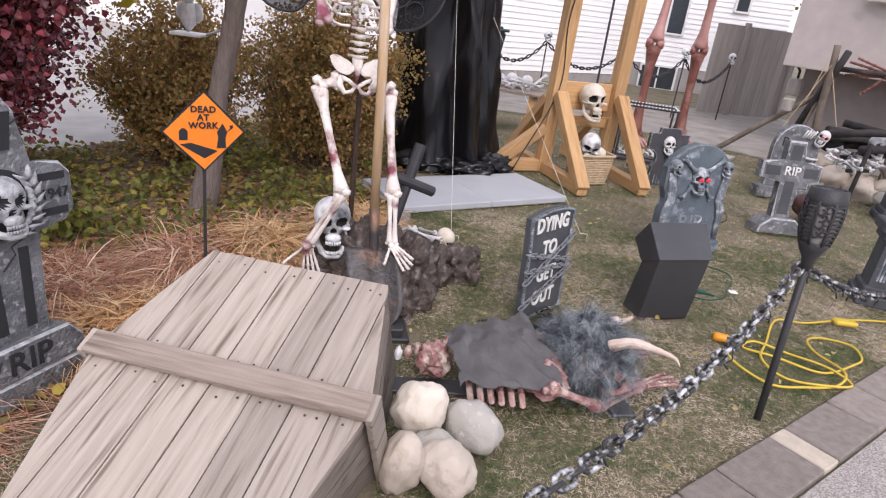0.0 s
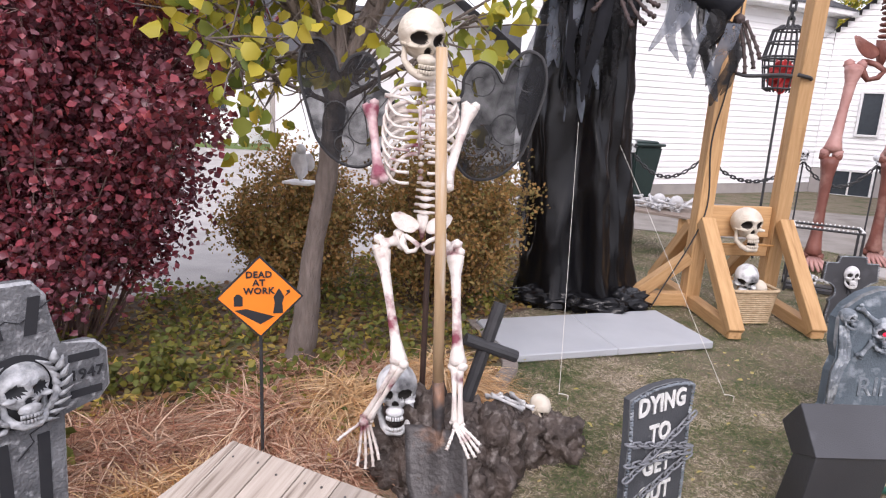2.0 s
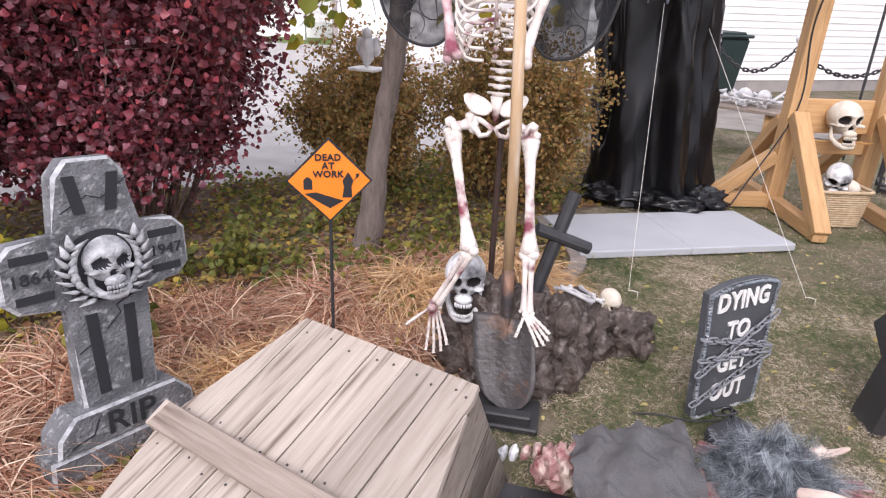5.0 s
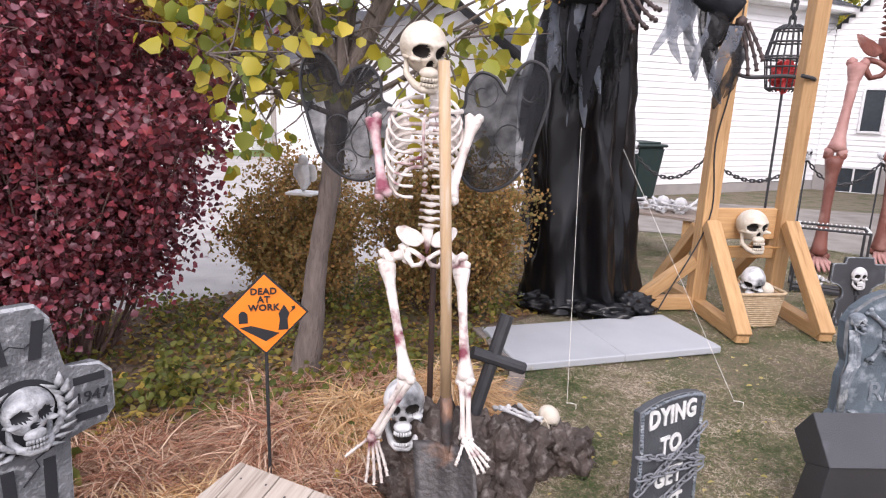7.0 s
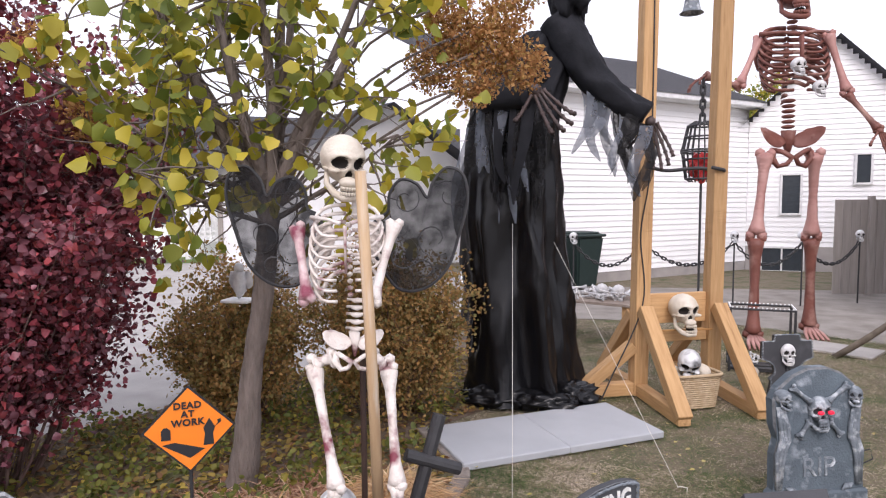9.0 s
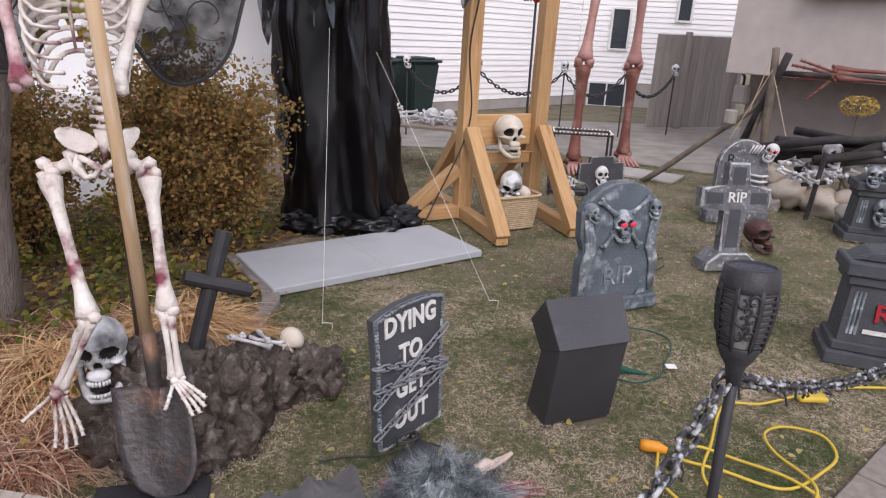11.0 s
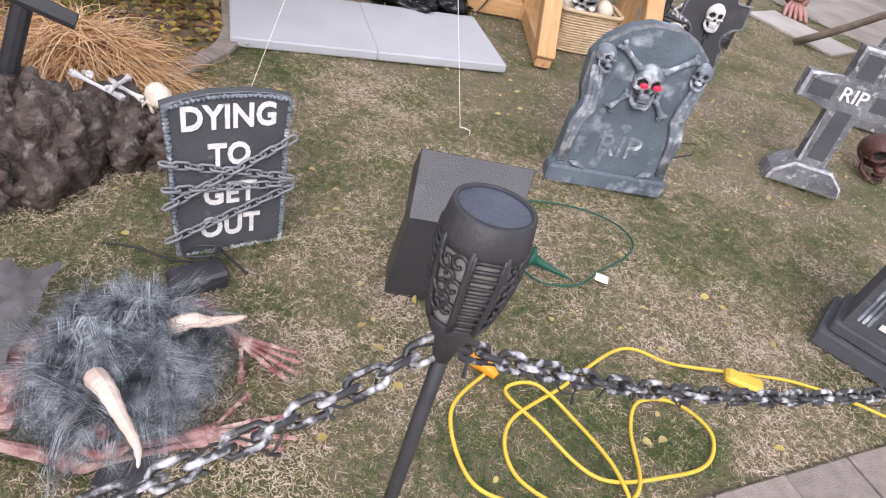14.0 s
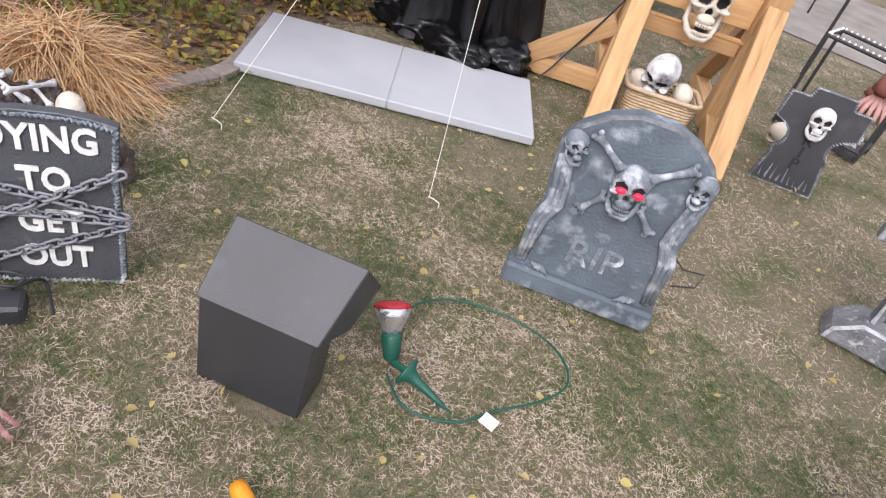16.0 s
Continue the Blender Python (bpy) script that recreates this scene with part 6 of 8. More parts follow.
bird_cage(pose(1.81, 8.5, 1.88) @ sized(1.6))
bm = bmesh.new()
tube(bm, [(0, 0, 0), (0, 0, 1.885)], 0.014, 8)
single("iron_rod", bm, M_BLACK, pose(1.81, 8.5, 0), "thin black iron rod under the hanging cage", "rod")
bm = bmesh.new()
lathe(bm, [(0.012, 0.2), (0.05, 0.18), (0.06, 0.08), (0.075, 0.02), (0.1, 0.0), (0.088, 0.0), (0.02, 0.14)], 20)
single("hanging_bell", bm, M_STONE_RELIEF, GAL @ pose(0.44, 0, 3.24), "pale grey bell hung between the posts", "bell", smooth=True)
bm = bmesh.new()
tube(bm, smooth_curve([GAL @ Vector(p) for p in ((0.62, -0.07, 1.95), (0.72, -0.08, 1.93), (0.76, 0.0, 1.92), (0.6, 0.09, 1.95), (0.3, 0.12, 1.93), (0.12, 0.1, 1.97))]), 0.016, 7)
single("rubber_strap", bm, M_BLACK, pose(0, 0, 0), "black strap tied round the guillotine post", "strap", smooth=True)
bm = bmesh.new()
tube(bm, smooth_curve([GAL @ Vector(p) for p in ((0.06, -0.066, 3.4), (0.05, -0.066, 2.0), (-0.03, -0.066, 1.4), (0.0, -0.066, 0.8), (-0.3, -0.08, 0.16), (-0.4, -0.12, 0.01))]), 0.006, 6)
single("black_cable", bm, M_BLACK, pose(0, 0, 0), "thin black cable down the post", "cable", smooth=True)

# strings to small stakes in the lawn
for top, foot in (((-0.02, 5.55, 1.5), (0.18, 3.93, 0.03)), ((0.3, 5.6, 1.35), (1.09, 4.31, 0.03))):
    T = thing("guy_string", pose(*foot), "white string tied to a small tent peg", "string", "strings to pegs")
    bm = bmesh.new()
    tube(bm, [(0, 0, 0), Vector(top) - Vector(foot)], 0.0015, 5)
    part("line", bm, M_STRING, T)
    bm = bmesh.new()
    tube(bm, [(-0.005, 0, 0.004), (0.02, 0.003, 0.006), (0.05, 0.008, 0.0), (0.05, 0.008, -0.03)], 0.0026, 6)
    part("peg", bm, M_STRING, T)

# ---- robed figure ----
bm = bmesh.new()
rows = []
sides = 96
for i in range(46):
    t = i / 45
    z = 3.05 * t
    rx = float(np.interp(z, [0, 0.3, 0.8, 1.5, 2.2, 2.7, 2.95, 3.05], [0.46, 0.42, 0.385, 0.35, 0.34, 0.3, 0.2, 0.12]))
    ry = rx * 0.8
    cx, cy = float(np.interp(z, [0, 0.8, 1.5, 2.3, 3.05], [0.02, -0.04, -0.1, -0.06, 0.2])), 5.95
    row = []
    for k in range(sides):
        a = 2 * math.pi * k / sides
        ca, sa = math.cos(a), math.sin(a)
        fold = 0.1 * noise.noise(Vector((ca * 2.1, sa * 2.1, z * 0.5))) + 0.04 * noise.noise(Vector((ca * 2.2 + 0.8 * z, sa * 2.2, z * 1.7)))
        fold += 0.15 * (0.4 - abs(noise.noise(Vector((ca * 2.4 + 0.35 * z, sa * 2.4 - 0.3 * z, z * 1.3 + 3))))) + 0.045 * (0.4 - abs(noise.noise(Vector((ca * 4 - z, sa * 4, z * 2.6 + 9)))))
        if i < 2:
            fold += 0.05 * noise.noise(Vector((math.cos(a) * 4, math.sin(a) * 4, 7)))
        k_ = 1 + fold / max(rx, 0.2)
        row.append(bm.verts.new((cx + rx * k_ * math.cos(a), cy + ry * k_ * math.sin(a), z + (0.03 if i == 0 else 0))))
    rows.append(row)
for q, r in zip(rows, rows[1:]):
    for k in range(sides):
        f = bm.faces.new((q[k], q[(k + 1) % sides], r[(k + 1) % sides], r[k]))
        f.material_index = 0 if q[0].co.z < 2.3 else 1
# hood
blob(bm, (0.4, 5.84, 3.42), (0.17, 0.22, 0.36), None, 0.25, 2.2, 4, 1, 3)
# gathered sheeting on the ground
for c, r, s in (((-0.15, 5.62, 0.06), (0.26, 0.14, 0.11), 1), ((0.25, 5.6, 0.06), (0.25, 0.12, 0.1), 2), ((0.45, 5.8, 0.07), (0.2, 0.16, 0.12), 3)):
    blob(bm, c, r, None, 0.35, 2.0, 4, 0, s)


def sleeve(bm, a, b, c, r0, r1, mat):
    pts = smooth_curve([a, b, c], 14)
    n = len(pts)
    k0 = len(bm.verts)
    tube(bm, pts, [(r0 + (r1 - r0) * i / (n - 1)) for i in range(n)], 30, True, mat)
    bm.verts.ensure_lookup_table()
    for v in bm.verts[k0:]:
        w = 0.4 - abs(noise.noise(Vector((v.co.x * 3 + v.co.z * 2, v.co.y * 7, v.co.z * 4))))
        w += 0.5 * (0.4 - abs(noise.noise(Vector((v.co.x * 9, v.co.y * 9 + v.co.z * 8, v.co.z * 5)))))
        v.co += Vector((0.25, -0.6, 0.7)) * 0.09 * w


sleeve(bm, (0.1, 5.85, 2.72), (-0.22, 5.6, 2.5), (0.12, 5.42, 2.47), 0.18, 0.12, 1)
sleeve(bm, (0.3, 5.86, 3.1), (0.6, 5.8, 2.6), (0.98, 5.76, 2.32), 0.17, 0.09, 1)


def ribbon(bm, top, bottom, w0, w1, mat, sway=0.04):
    """A hanging strip of torn cloth."""
    top, bottom = Vector(top), Vector(bottom)
    prev = None
    ph = random.uniform(0, 6)
    for i in range(9):
        t = i / 8
        p = top.lerp(bottom, t) + Vector((sway * math.sin(ph + 4 * t) * t, 0.5 * sway * math.cos(ph + 3 * t), 0))
        w = (w0 + (w1 - w0) * t) * random.uniform(0.8, 1.15)
        if i == 8:
            w *= 0.25
        s = Vector((math.cos(ph * 0.3), 0.4 * math.sin(ph), 0)).normalized() * w / 2
        cur = (bm.verts.new(p - s), bm.verts.new(p + Vector((0, -0.012, 0))), bm.verts.new(p + s))
        if prev:
            for q in (0, 1):
                bm.faces.new((prev[q], prev[q + 1], cur[q + 1], cur[q])).material_index = mat
        prev = cur


for k in range(16):
    x = -0.34 + 0.038 * k
    y = 5.95 - 0.28 * math.sqrt(max(0.05, 1 - ((x + 0.06) / 0.36) ** 2)) - 0.05
    ribbon(bm, (x, y, 2.55 - 0.01 * (k % 3)), (x + random.uniform(-0.05, 0.05), y - 0.02, random.choice((1.6, 1.75, 1.9, 1.5))), 0.1, 0.05, random.choice((2, 3, 3)))
for k in range(14):
    t = 0.35 + k / 20
    p = Vector((0.3, 5.85, 2.9)).lerp(Vector((1.02, 5.76, 2.26)), t)
    ribbon(bm, p + Vector((0, -0.05 + 0.02 * (k % 3), -0.05)), p + Vector((random.uniform(-0.08, 0.08), -0.05, -random.uniform(0.35, 0.75))), 0.13, 0.06, random.choice((2, 2, 3)), 0.09)
for k in range(8):
    p = Vector((-0.2 + 0.045 * k, 5.52 - 0.015 * k, 2.42))
    ribbon(bm, p, p + Vector((random.uniform(-0.08, 0.05), 0, -random.uniform(0.4, 0.9))), 0.1, 0.05, random.choice((1, 3, 2)), 0.05)
for k in range(7):
    p = Vector((-0.36 + 0.02 * k, 5.75, 2.3 - 0.02 * k))
    ribbon(bm, p, p + Vector((-random.uniform(0.1, 0.3), 0, -random.uniform(0.5, 1.1))), 0.14, 0.05, random.choice((2, 3, 3)), 0.08)
bone_hand(bm, (0.17, 5.4, 2.5), (0.45, -0.3, -0.75), (0.9, 0.2, 0.4), 0.42, 4, 0.35, 0.017)
bone_hand(bm, (1.02, 5.75, 2.28), (0.25, -0.1, -0.95), (0.8, -0.5, 0.1), 0.36, 4, 0.2, 0.016)
single("reaper_figure", bm, [M_TARP, M_CLOTH, M_GAUZE, M_GAUZE_DARK, material("brown_black_hand", (0.09, 0.06, 0.055), 0.6, (0.04, 0.03, 0.03), 20, 6, 0.4, 60)], pose(0, 0, 0), "tall hooded figure in black sheeting and torn gauze", "figure", smooth=True)

# black gauze wings behind the skeleton: two lobes above and one below, with swirls of cord on the gauze
for s, c, k in ((-1, (-0.76, 3.1, 1.59), 0.98), (1, (-0.16, 3.3, 1.57), 1.02)):
    T = thing("gauze_wing", pose(*c, 0, 0, 16) @ sized(k), "black see-through gauze wing stretched on wire", "wing", "wings")
    o = [(0.19, -0.14), (0.1, -0.27), (-0.02, -0.27), (-0.12, -0.18), (-0.17, -0.04), (-0.21, 0.12), (-0.19, 0.23), (-0.12, 0.26), (-0.06, 0.2), (-0.035, 0.13), (0.01, 0.19), (0.08, 0.21), (0.13, 0.15), (0.14, 0.07), (0.2, 0.02)]
    line = smooth_curve([(x * -s, 0.02 * math.sin(9 * x), z) for x, z in o + o[:1]], 5)
    bm = bmesh.new()
    tube(bm, line, 0.007, 5, False)
    part("wire", bm, M_BLACK, T)
    bm = bmesh.new()
    mid = bm.verts.new((0, 0.02, -0.02))
    vs = [bm.verts.new(p) for p in line[:-1]]
    for a, b in zip(vs, vs[1:] + vs[:1]):
        bm.faces.new((mid, a, b))
    part("membrane", bm, M_GAUZE_THIN, T, "thin black gauze")
    for cx, cz, r, a0 in ((-0.13, 0.14, 0.07, 0.5), (0.06, 0.12, 0.065, 2.2), (-0.06, -0.05, 0.085, 4.0), (0.08, -0.12, 0.09, 1.2), (0.1, 0.0, 0.05, 3.0), (-0.02, -0.19, 0.06, 5.2)):
        bm = bmesh.new()
        turn = [a0 + 0.45 * q for q in range(15)]
        tube(bm, [((cx + r * (1 - 0.045 * q) * math.cos(a)) * -s, -0.004, cz + r * (1 - 0.045 * q) * math.sin(a)) for q, a in enumerate(turn)], [0.002 + 0.003 * math.sin(math.pi * q / 14) for q in range(15)], 5, True, 0, 0.5)
        part("swirl", bm, M_BLACK, T)

# ---- shrubs and trees ----
def limb(bm, a, d, length, r, bend=0.25, n=7, mat=0, up=0.1):
    """A wandering branch; returns its places."""
    p, d = Vector(a), Vector(d).normalized()
    pts = [p.copy()]
    for i in range(n):
        d = (d + Vector((random.gauss(0, bend), random.gauss(0, bend), random.gauss(0, bend) + up)) * 0.5).normalized()
        p = p + d * length / n
        pts.append(p.copy())
    tube(bm, pts, [r * (1 - 0.8 * i / n) for i in range(n + 1)], 6 if r > 0.01 else 4, True, mat)
    return pts


def shrub(name, base, spread, height, stems, leaf, per, mat, label, low=0.25, lean=1.0, jitter=0.09, droop=0.3, twig=0.007, sub=3, twig_mat=None, flat=0.0, lobed=False):
    """Many stems from a base, with side twigs and leaves along their outer parts."""
    T = thing(name, pose(*base, 0), label, "shrub")
    bm = bmesh.new()
    spots = []
    for s in range(stems):
        a = random.uniform(0, 2 * math.pi)
        r = math.sqrt(random.random())
        start = Vector((0.3 * spread[0] * r * math.cos(a), 0.3 * spread[1] * r * math.sin(a), 0))
        out = Vector((spread[0] * r * math.cos(a) * lean, spread[1] * r * math.sin(a) * lean, height * random.uniform(0.7, 1.0) * math.sqrt(max(0.12, 1 - (0.8 * r) ** 2))))
        pts = limb(bm, start, out - start, (out - start).length, twig * random.uniform(0.8, 1.8), 0.16, 8)
        for q in range(2, 9):
            if pts[q].z < low * height * random.uniform(0.6, 1.2):
                continue
            for _ in range(sub):
                d = Vector((random.gauss(0, 1), random.gauss(0, 1), random.gauss(0.2, 0.7)))
                tp = limb(bm, pts[q], d, random.uniform(0.12, 0.3) * min(1.0, height), twig * 0.4, 0.3, 3)
                for w in tp[1:]:
                    spots += [w] * per
    tagged(part("twig", bm, twig_mat or M_TWIG, T), kind="stuff")
    P = np.array([tuple(v) for v in spots]) + RNG.normal(size=(len(spots), 3)) * jitter * 0.5
    P = P[P[:, 2] > 0.03]
    me = leaves("foliage", P, leaf, mat, droop, flat, 0.95 if lobed else 0.75, lobed)
    ob = new("foliage", me)
    ob.parent = T
    tagged(ob, kind="stuff")
    return T


random.seed(11)
shrub("burgundy_shrub", (-3.08, 3.5), (1.28, 1.25), 3.3, 105, 0.045, 10, M_L_RED, "large burgundy-leaved shrub in the bed", 0.15, 1.0, 0.15, 0.2, 0.007, 3, M_TWIG_PALE, 0.2, True)
shrub("burgundy_shrub", (-3.55, 2.2), (1.0, 1.0), 3.4, 100, 0.048, 10, M_L_RED, "tall dense burgundy-leaved shrub in the bed", 0.12, 1.0, 0.13, 0.2, 0.008, 3, M_TWIG_PALE, 0.2, True)
shrub("hedge_shrub", (-0.98, 5.3), (0.74, 0.5), 1.36, 100, 0.03, 6, M_L_RUST, "rust and green small-leaved hedge shrub", 0.12, 1.0, 0.05, 0.1, 0.004, 3)
shrub("hedge_shrub", (-2.05, 4.95), (0.6, 0.5), 1.26, 70, 0.03, 6, M_L_RUST, "rust and green small-leaved hedge shrub", 0.12, 1.0, 0.05, 0.1, 0.004, 3)
shrub("low_plant", (-2.5, 2.25), (0.3, 0.3), 0.42, 7, 0.06, 1, M_L_YELLOW, "yellowing low shrub under the burgundy one", 0.1, 1.0, 0.05, 0.3, 0.004, 2)
shrub("low_plant", (-2.0, 3.1), (0.3, 0.25), 0.25, 8, 0.05, 1, M_L_GREEN, "green low plant in the bed", 0.1, 1.0, 0.05, 0.3, 0.004, 2)
shrub("low_plant", (-1.75, 2.2), (0.2, 0.2), 0.25, 8, 0.07, 1, M_L_GREEN, "green low plant in the bed", 0.1, 1.0, 0.05, 0.3, 0.004, 2)

tree = thing("tree", pose(-1.41, 3.84, 0), "small tree with yellowing heart-shaped leaves", "tree")
bm = bmesh.new()
spots = []
fork = Vector((0.27, -0.1, 1.6))
trunk = smooth_curve([(-0.03, 0.02, -0.03), (0.03, 0, 0.25), (0.1, -0.04, 0.7), (0.2, -0.08, 1.1), (0.25, -0.1, 1.4), fork, (0.28, -0.1, 1.75)], 5)
nt = len(trunk)
tube(bm, trunk, [0.1 * (1 - 0.42 * min(1, 6 * i / nt / 2)) * (1 + 0.06 * math.sin(i * 2.1)) for i in range(nt)], 14)
part("trunk", bm, M_BARK, tree, smooth=True)
bm = bmesh.new()
for a, e, L in ((200, 62, 1.5), (150, 58, 1.4), (20, 64, 1.5), (-20, 55, 1.4), (80, 72, 1.6), (-80, 62, 1.3), (-130, 56, 1.3), (0, 82, 1.7), (-50, 74, 1.5), (180, 76, 1.6), (-5, 25, 0.9), (215, 22, 1.2), (180, 12, 0.85), (250, 12, 0.8)):
    d = Vector((math.cos(radians(a)) * math.cos(radians(e)), math.sin(radians(a)) * math.cos(radians(e)), math.sin(radians(e))))
    bm = bmesh.new()
    pts = limb(bm, fork + Vector((0, 0, random.uniform(-0.05, 0.15))), d, L, 0.042 if e > 45 else 0.018, 0.09, 9, 0, 0.03)
    for q in range(2, 10):
        for _ in range(3):
            d2 = Vector((random.gauss(0, 1), random.gauss(0, 1), random.gauss(0.1, 0.6)))
            tp = limb(bm, pts[q], d2, random.uniform(0.25, 0.6), 0.007, 0.25, 5, 0, 0.02)
            for w in tp[2:]:
                inner = math.hypot(w.x - fork.x, w.y - fork.y) < 0.42 and w.z < 2.6
                spots += [w] * (4 if random.random() < (0.08 if inner else 0.45) else 0)
    part("limb", bm, M_BARK, tree, smooth=True)
P = np.array([tuple(v) for v in spots]) + RNG.normal(size=(len(spots), 3)) * 0.05
ob = new("crown", leaves("crown", P, 0.08, M_L_YELLOW, 1.2, 0.0, 1.0))
ob.parent = tree
tagged(ob, kind="stuff")


def flower_head(c, r, n, parent):
    d = unit(RNG.normal(size=(n, 3)))
    ob = new("flower_head", leaves("flower_head", np.array(c) + d * np.array(r) * RNG.uniform(0.4, 1, (n, 1)), 0.022, M_L_BROWN, 0))
    ob.parent = parent
    tagged(ob, kind="stuff")


for c in ((1.33, 0.3, 2.35), (1.5, 0.35, 2.7), (1.6, 0.4, 2.45), (1.45, 0.3, 2.55), (1.25, 0.35, 2.6), (1.63, 0.35, 2.9), (1.2, 0.3, 2.75), (-0.95, -0.4, 2.5), (-0.6, -0.4, 2.15), (1.1, 0.3, 2.45)):
    flower_head(c, (0.17, 0.15, 0.16), 1300, tree)
for c in ((1.33, 0.3, 2.35), (1.5, 0.35, 2.7), (1.6, 0.4, 2.45), (1.45, 0.3, 2.55), (1.25, 0.35, 2.6), (1.63, 0.35, 2.9)):
    bm = bmesh.new()
    tube(bm, smooth_curve([fork + Vector((0.05, 0, 0.05)), Vector((0.8, 0.1, c[2] - 0.35)), c], 5), 0.008, 5)
    part("flower_stem", bm, M_BARK, tree)

def in_poly(x, y, poly):
    inside = np.zeros(len(x), bool)
    for (x0, y0), (x1, y1) in zip(poly, poly[1:] + poly[:1]):
        cross = ((y0 > y) != (y1 > y)) & (x < (x1 - x0) * (y - y0) / (y1 - y0 + 1e-12) + x0)
        inside ^= cross
    return inside


# ---- dead grass clumps, litter and lawn ----
def clump(c, r, h, n, mat, length=0.36, label="clump of long red-brown dead grass"):
    a = RNG.uniform(0, 2 * np.pi, n)
    q = np.sqrt(RNG.random(n))
    p = np.stack([c[0] + r * 0.75 * q * np.cos(a), c[1] + r * 0.75 * q * np.sin(a), h * (1 - q**2) * RNG.uniform(0.2, 1, n)], 1)
    sw = a + RNG.normal(size=n) * 2.0
    d = np.stack([np.cos(sw), np.sin(sw), RNG.normal(size=n) * 0.3 + 0.16], 1)
    stuff("dead_grass", strands("dead_grass", p, d, length * RNG.uniform(0.5, 1.2, n), 0.0065, mat, 0.5, 5), label, "dead grass")


for c, r, h, n, mat, L in (((-1.12, 3.0), 0.42, 0.16, 2600, M_STRAW, 0.4), ((-0.85, 3.25), 0.36, 0.2, 2800, M_STRAW_PALE, 0.36), ((-1.55, 2.55), 0.5, 0.12, 2600, M_STRAW, 0.4), ((-1.7, 1.95), 0.5, 0.14, 2400, M_STRAW, 0.42), ((-1.55, 1.45), 0.4, 0.14, 2400, M_STRAW, 0.4),
                           ((-0.42, 3.62), 0.38, 0.26, 4200, M_STRAW_PALE, 0.34), ((-0.7, 2.8), 0.3, 0.08, 1200, M_STRAW, 0.3), ((-0.85, 3.75), 0.35, 0.07, 1200, M_STRAW, 0.34), ((-2.1, 1.5), 0.6, 0.1, 1800, M_STRAW, 0.4), ((-1.15, 2.35), 0.35, 0.12, 1500, M_STRAW_PALE, 0.35), ((-1.3, 3.5), 0.4, 0.05, 900, M_STRAW, 0.3)):
    clump(c, r, h, n, mat, L)

n = 24000
x, y = RNG.uniform(-5, 0.2, n), RNG.uniform(0.5, 7.5, n)
ok = np.array([a < edge_x(b) - 0.02 for a, b in zip(x, y)])
ok &= in_poly(x, y, BED_EDGE + [(-1.9, 8.4), (-2.25, 6.0), (-3.15, 4.4), (-5.2, 2.2), (-7.5, 0.0), (-7.5, -6.0)])
P = np.stack([x, y, RNG.uniform(0.002, 0.03, n)], 1)[ok]
stuff("leaf_litter", leaves("leaf_litter", P, 0.05, M_L_LITTER, 0, 0.7), "brown and yellow fallen leaves over the bed", "leaf litter")
n = 5500
x, y = RNG.uniform(-3.2, -0.4, n), RNG.uniform(3.0, 6.0, n)
keep = in_poly(x, y, [(-0.3, 3.0), (-0.3, 6.0), (-2.25, 6.0), (-3.15, 4.4), (-3.4, 3.0)])
keep &= np.array([noise.noise(Vector((a * 1.6, b * 1.6, 3))) > 0.0 and a < edge_x(b) - 0.1 for a, b in zip(x, y)])
P = np.stack([x, y, RNG.uniform(0.01, 0.14, n)], 1)[keep]
stuff("ground_cover", leaves("ground_cover", P, 0.045, M_L_GREEN, -0.3, 0.3), "green and yellow ground cover in the bed", "ground cover")

# concrete edging between bed and lawn
edging = thing("bed_edging", pose(0, 0, 0), "grey concrete edging of the planting bed", "edging", "", "structure")
line = smooth_curve([(x, y, 0) for x, y in BED_EDGE[3:9]], 5)
for i, (a, b) in enumerate(zip(line, line[1:])):
    bm = bmesh.new()
    beam(bm, a + Vector((0, 0, 0.012)), b + Vector((0, 0, 0.012)), 0.1, 0.04, 0.006)
    part("edging_block", bm, M_PAVER, edging)

# pavers along the walk
kerb = thing("paver_edge", pose(0, 0, 0), "grey paver border along the walk", "pavers", "", "structure")
cuts = [-5.4 + 0.285 * k for k in range(20)] + [0.25, 0.645, 0.765] + [1.155 + 0.283 * k for k in range(24)]
for a, b in zip(cuts, cuts[1:]):
    bm = bmesh.new()
    box(bm, 0, 0, 0.0, b - a - 0.008, 0.222, 0.04, None, 0.005)
    c = KERB_A + KERB_D * (a + b) / 2 + KERB_N * 0.113
    part("paver", bm, M_PAVER_PALE if abs(a - 0.645) < 0.01 else M_PAVER, kerb, at=pose(c.x, c.y, random.uniform(-0.006, 0.0), random.uniform(-1, 1), random.uniform(-1, 1), math.degrees(math.atan2(KERB_D.y, KERB_D.x))))


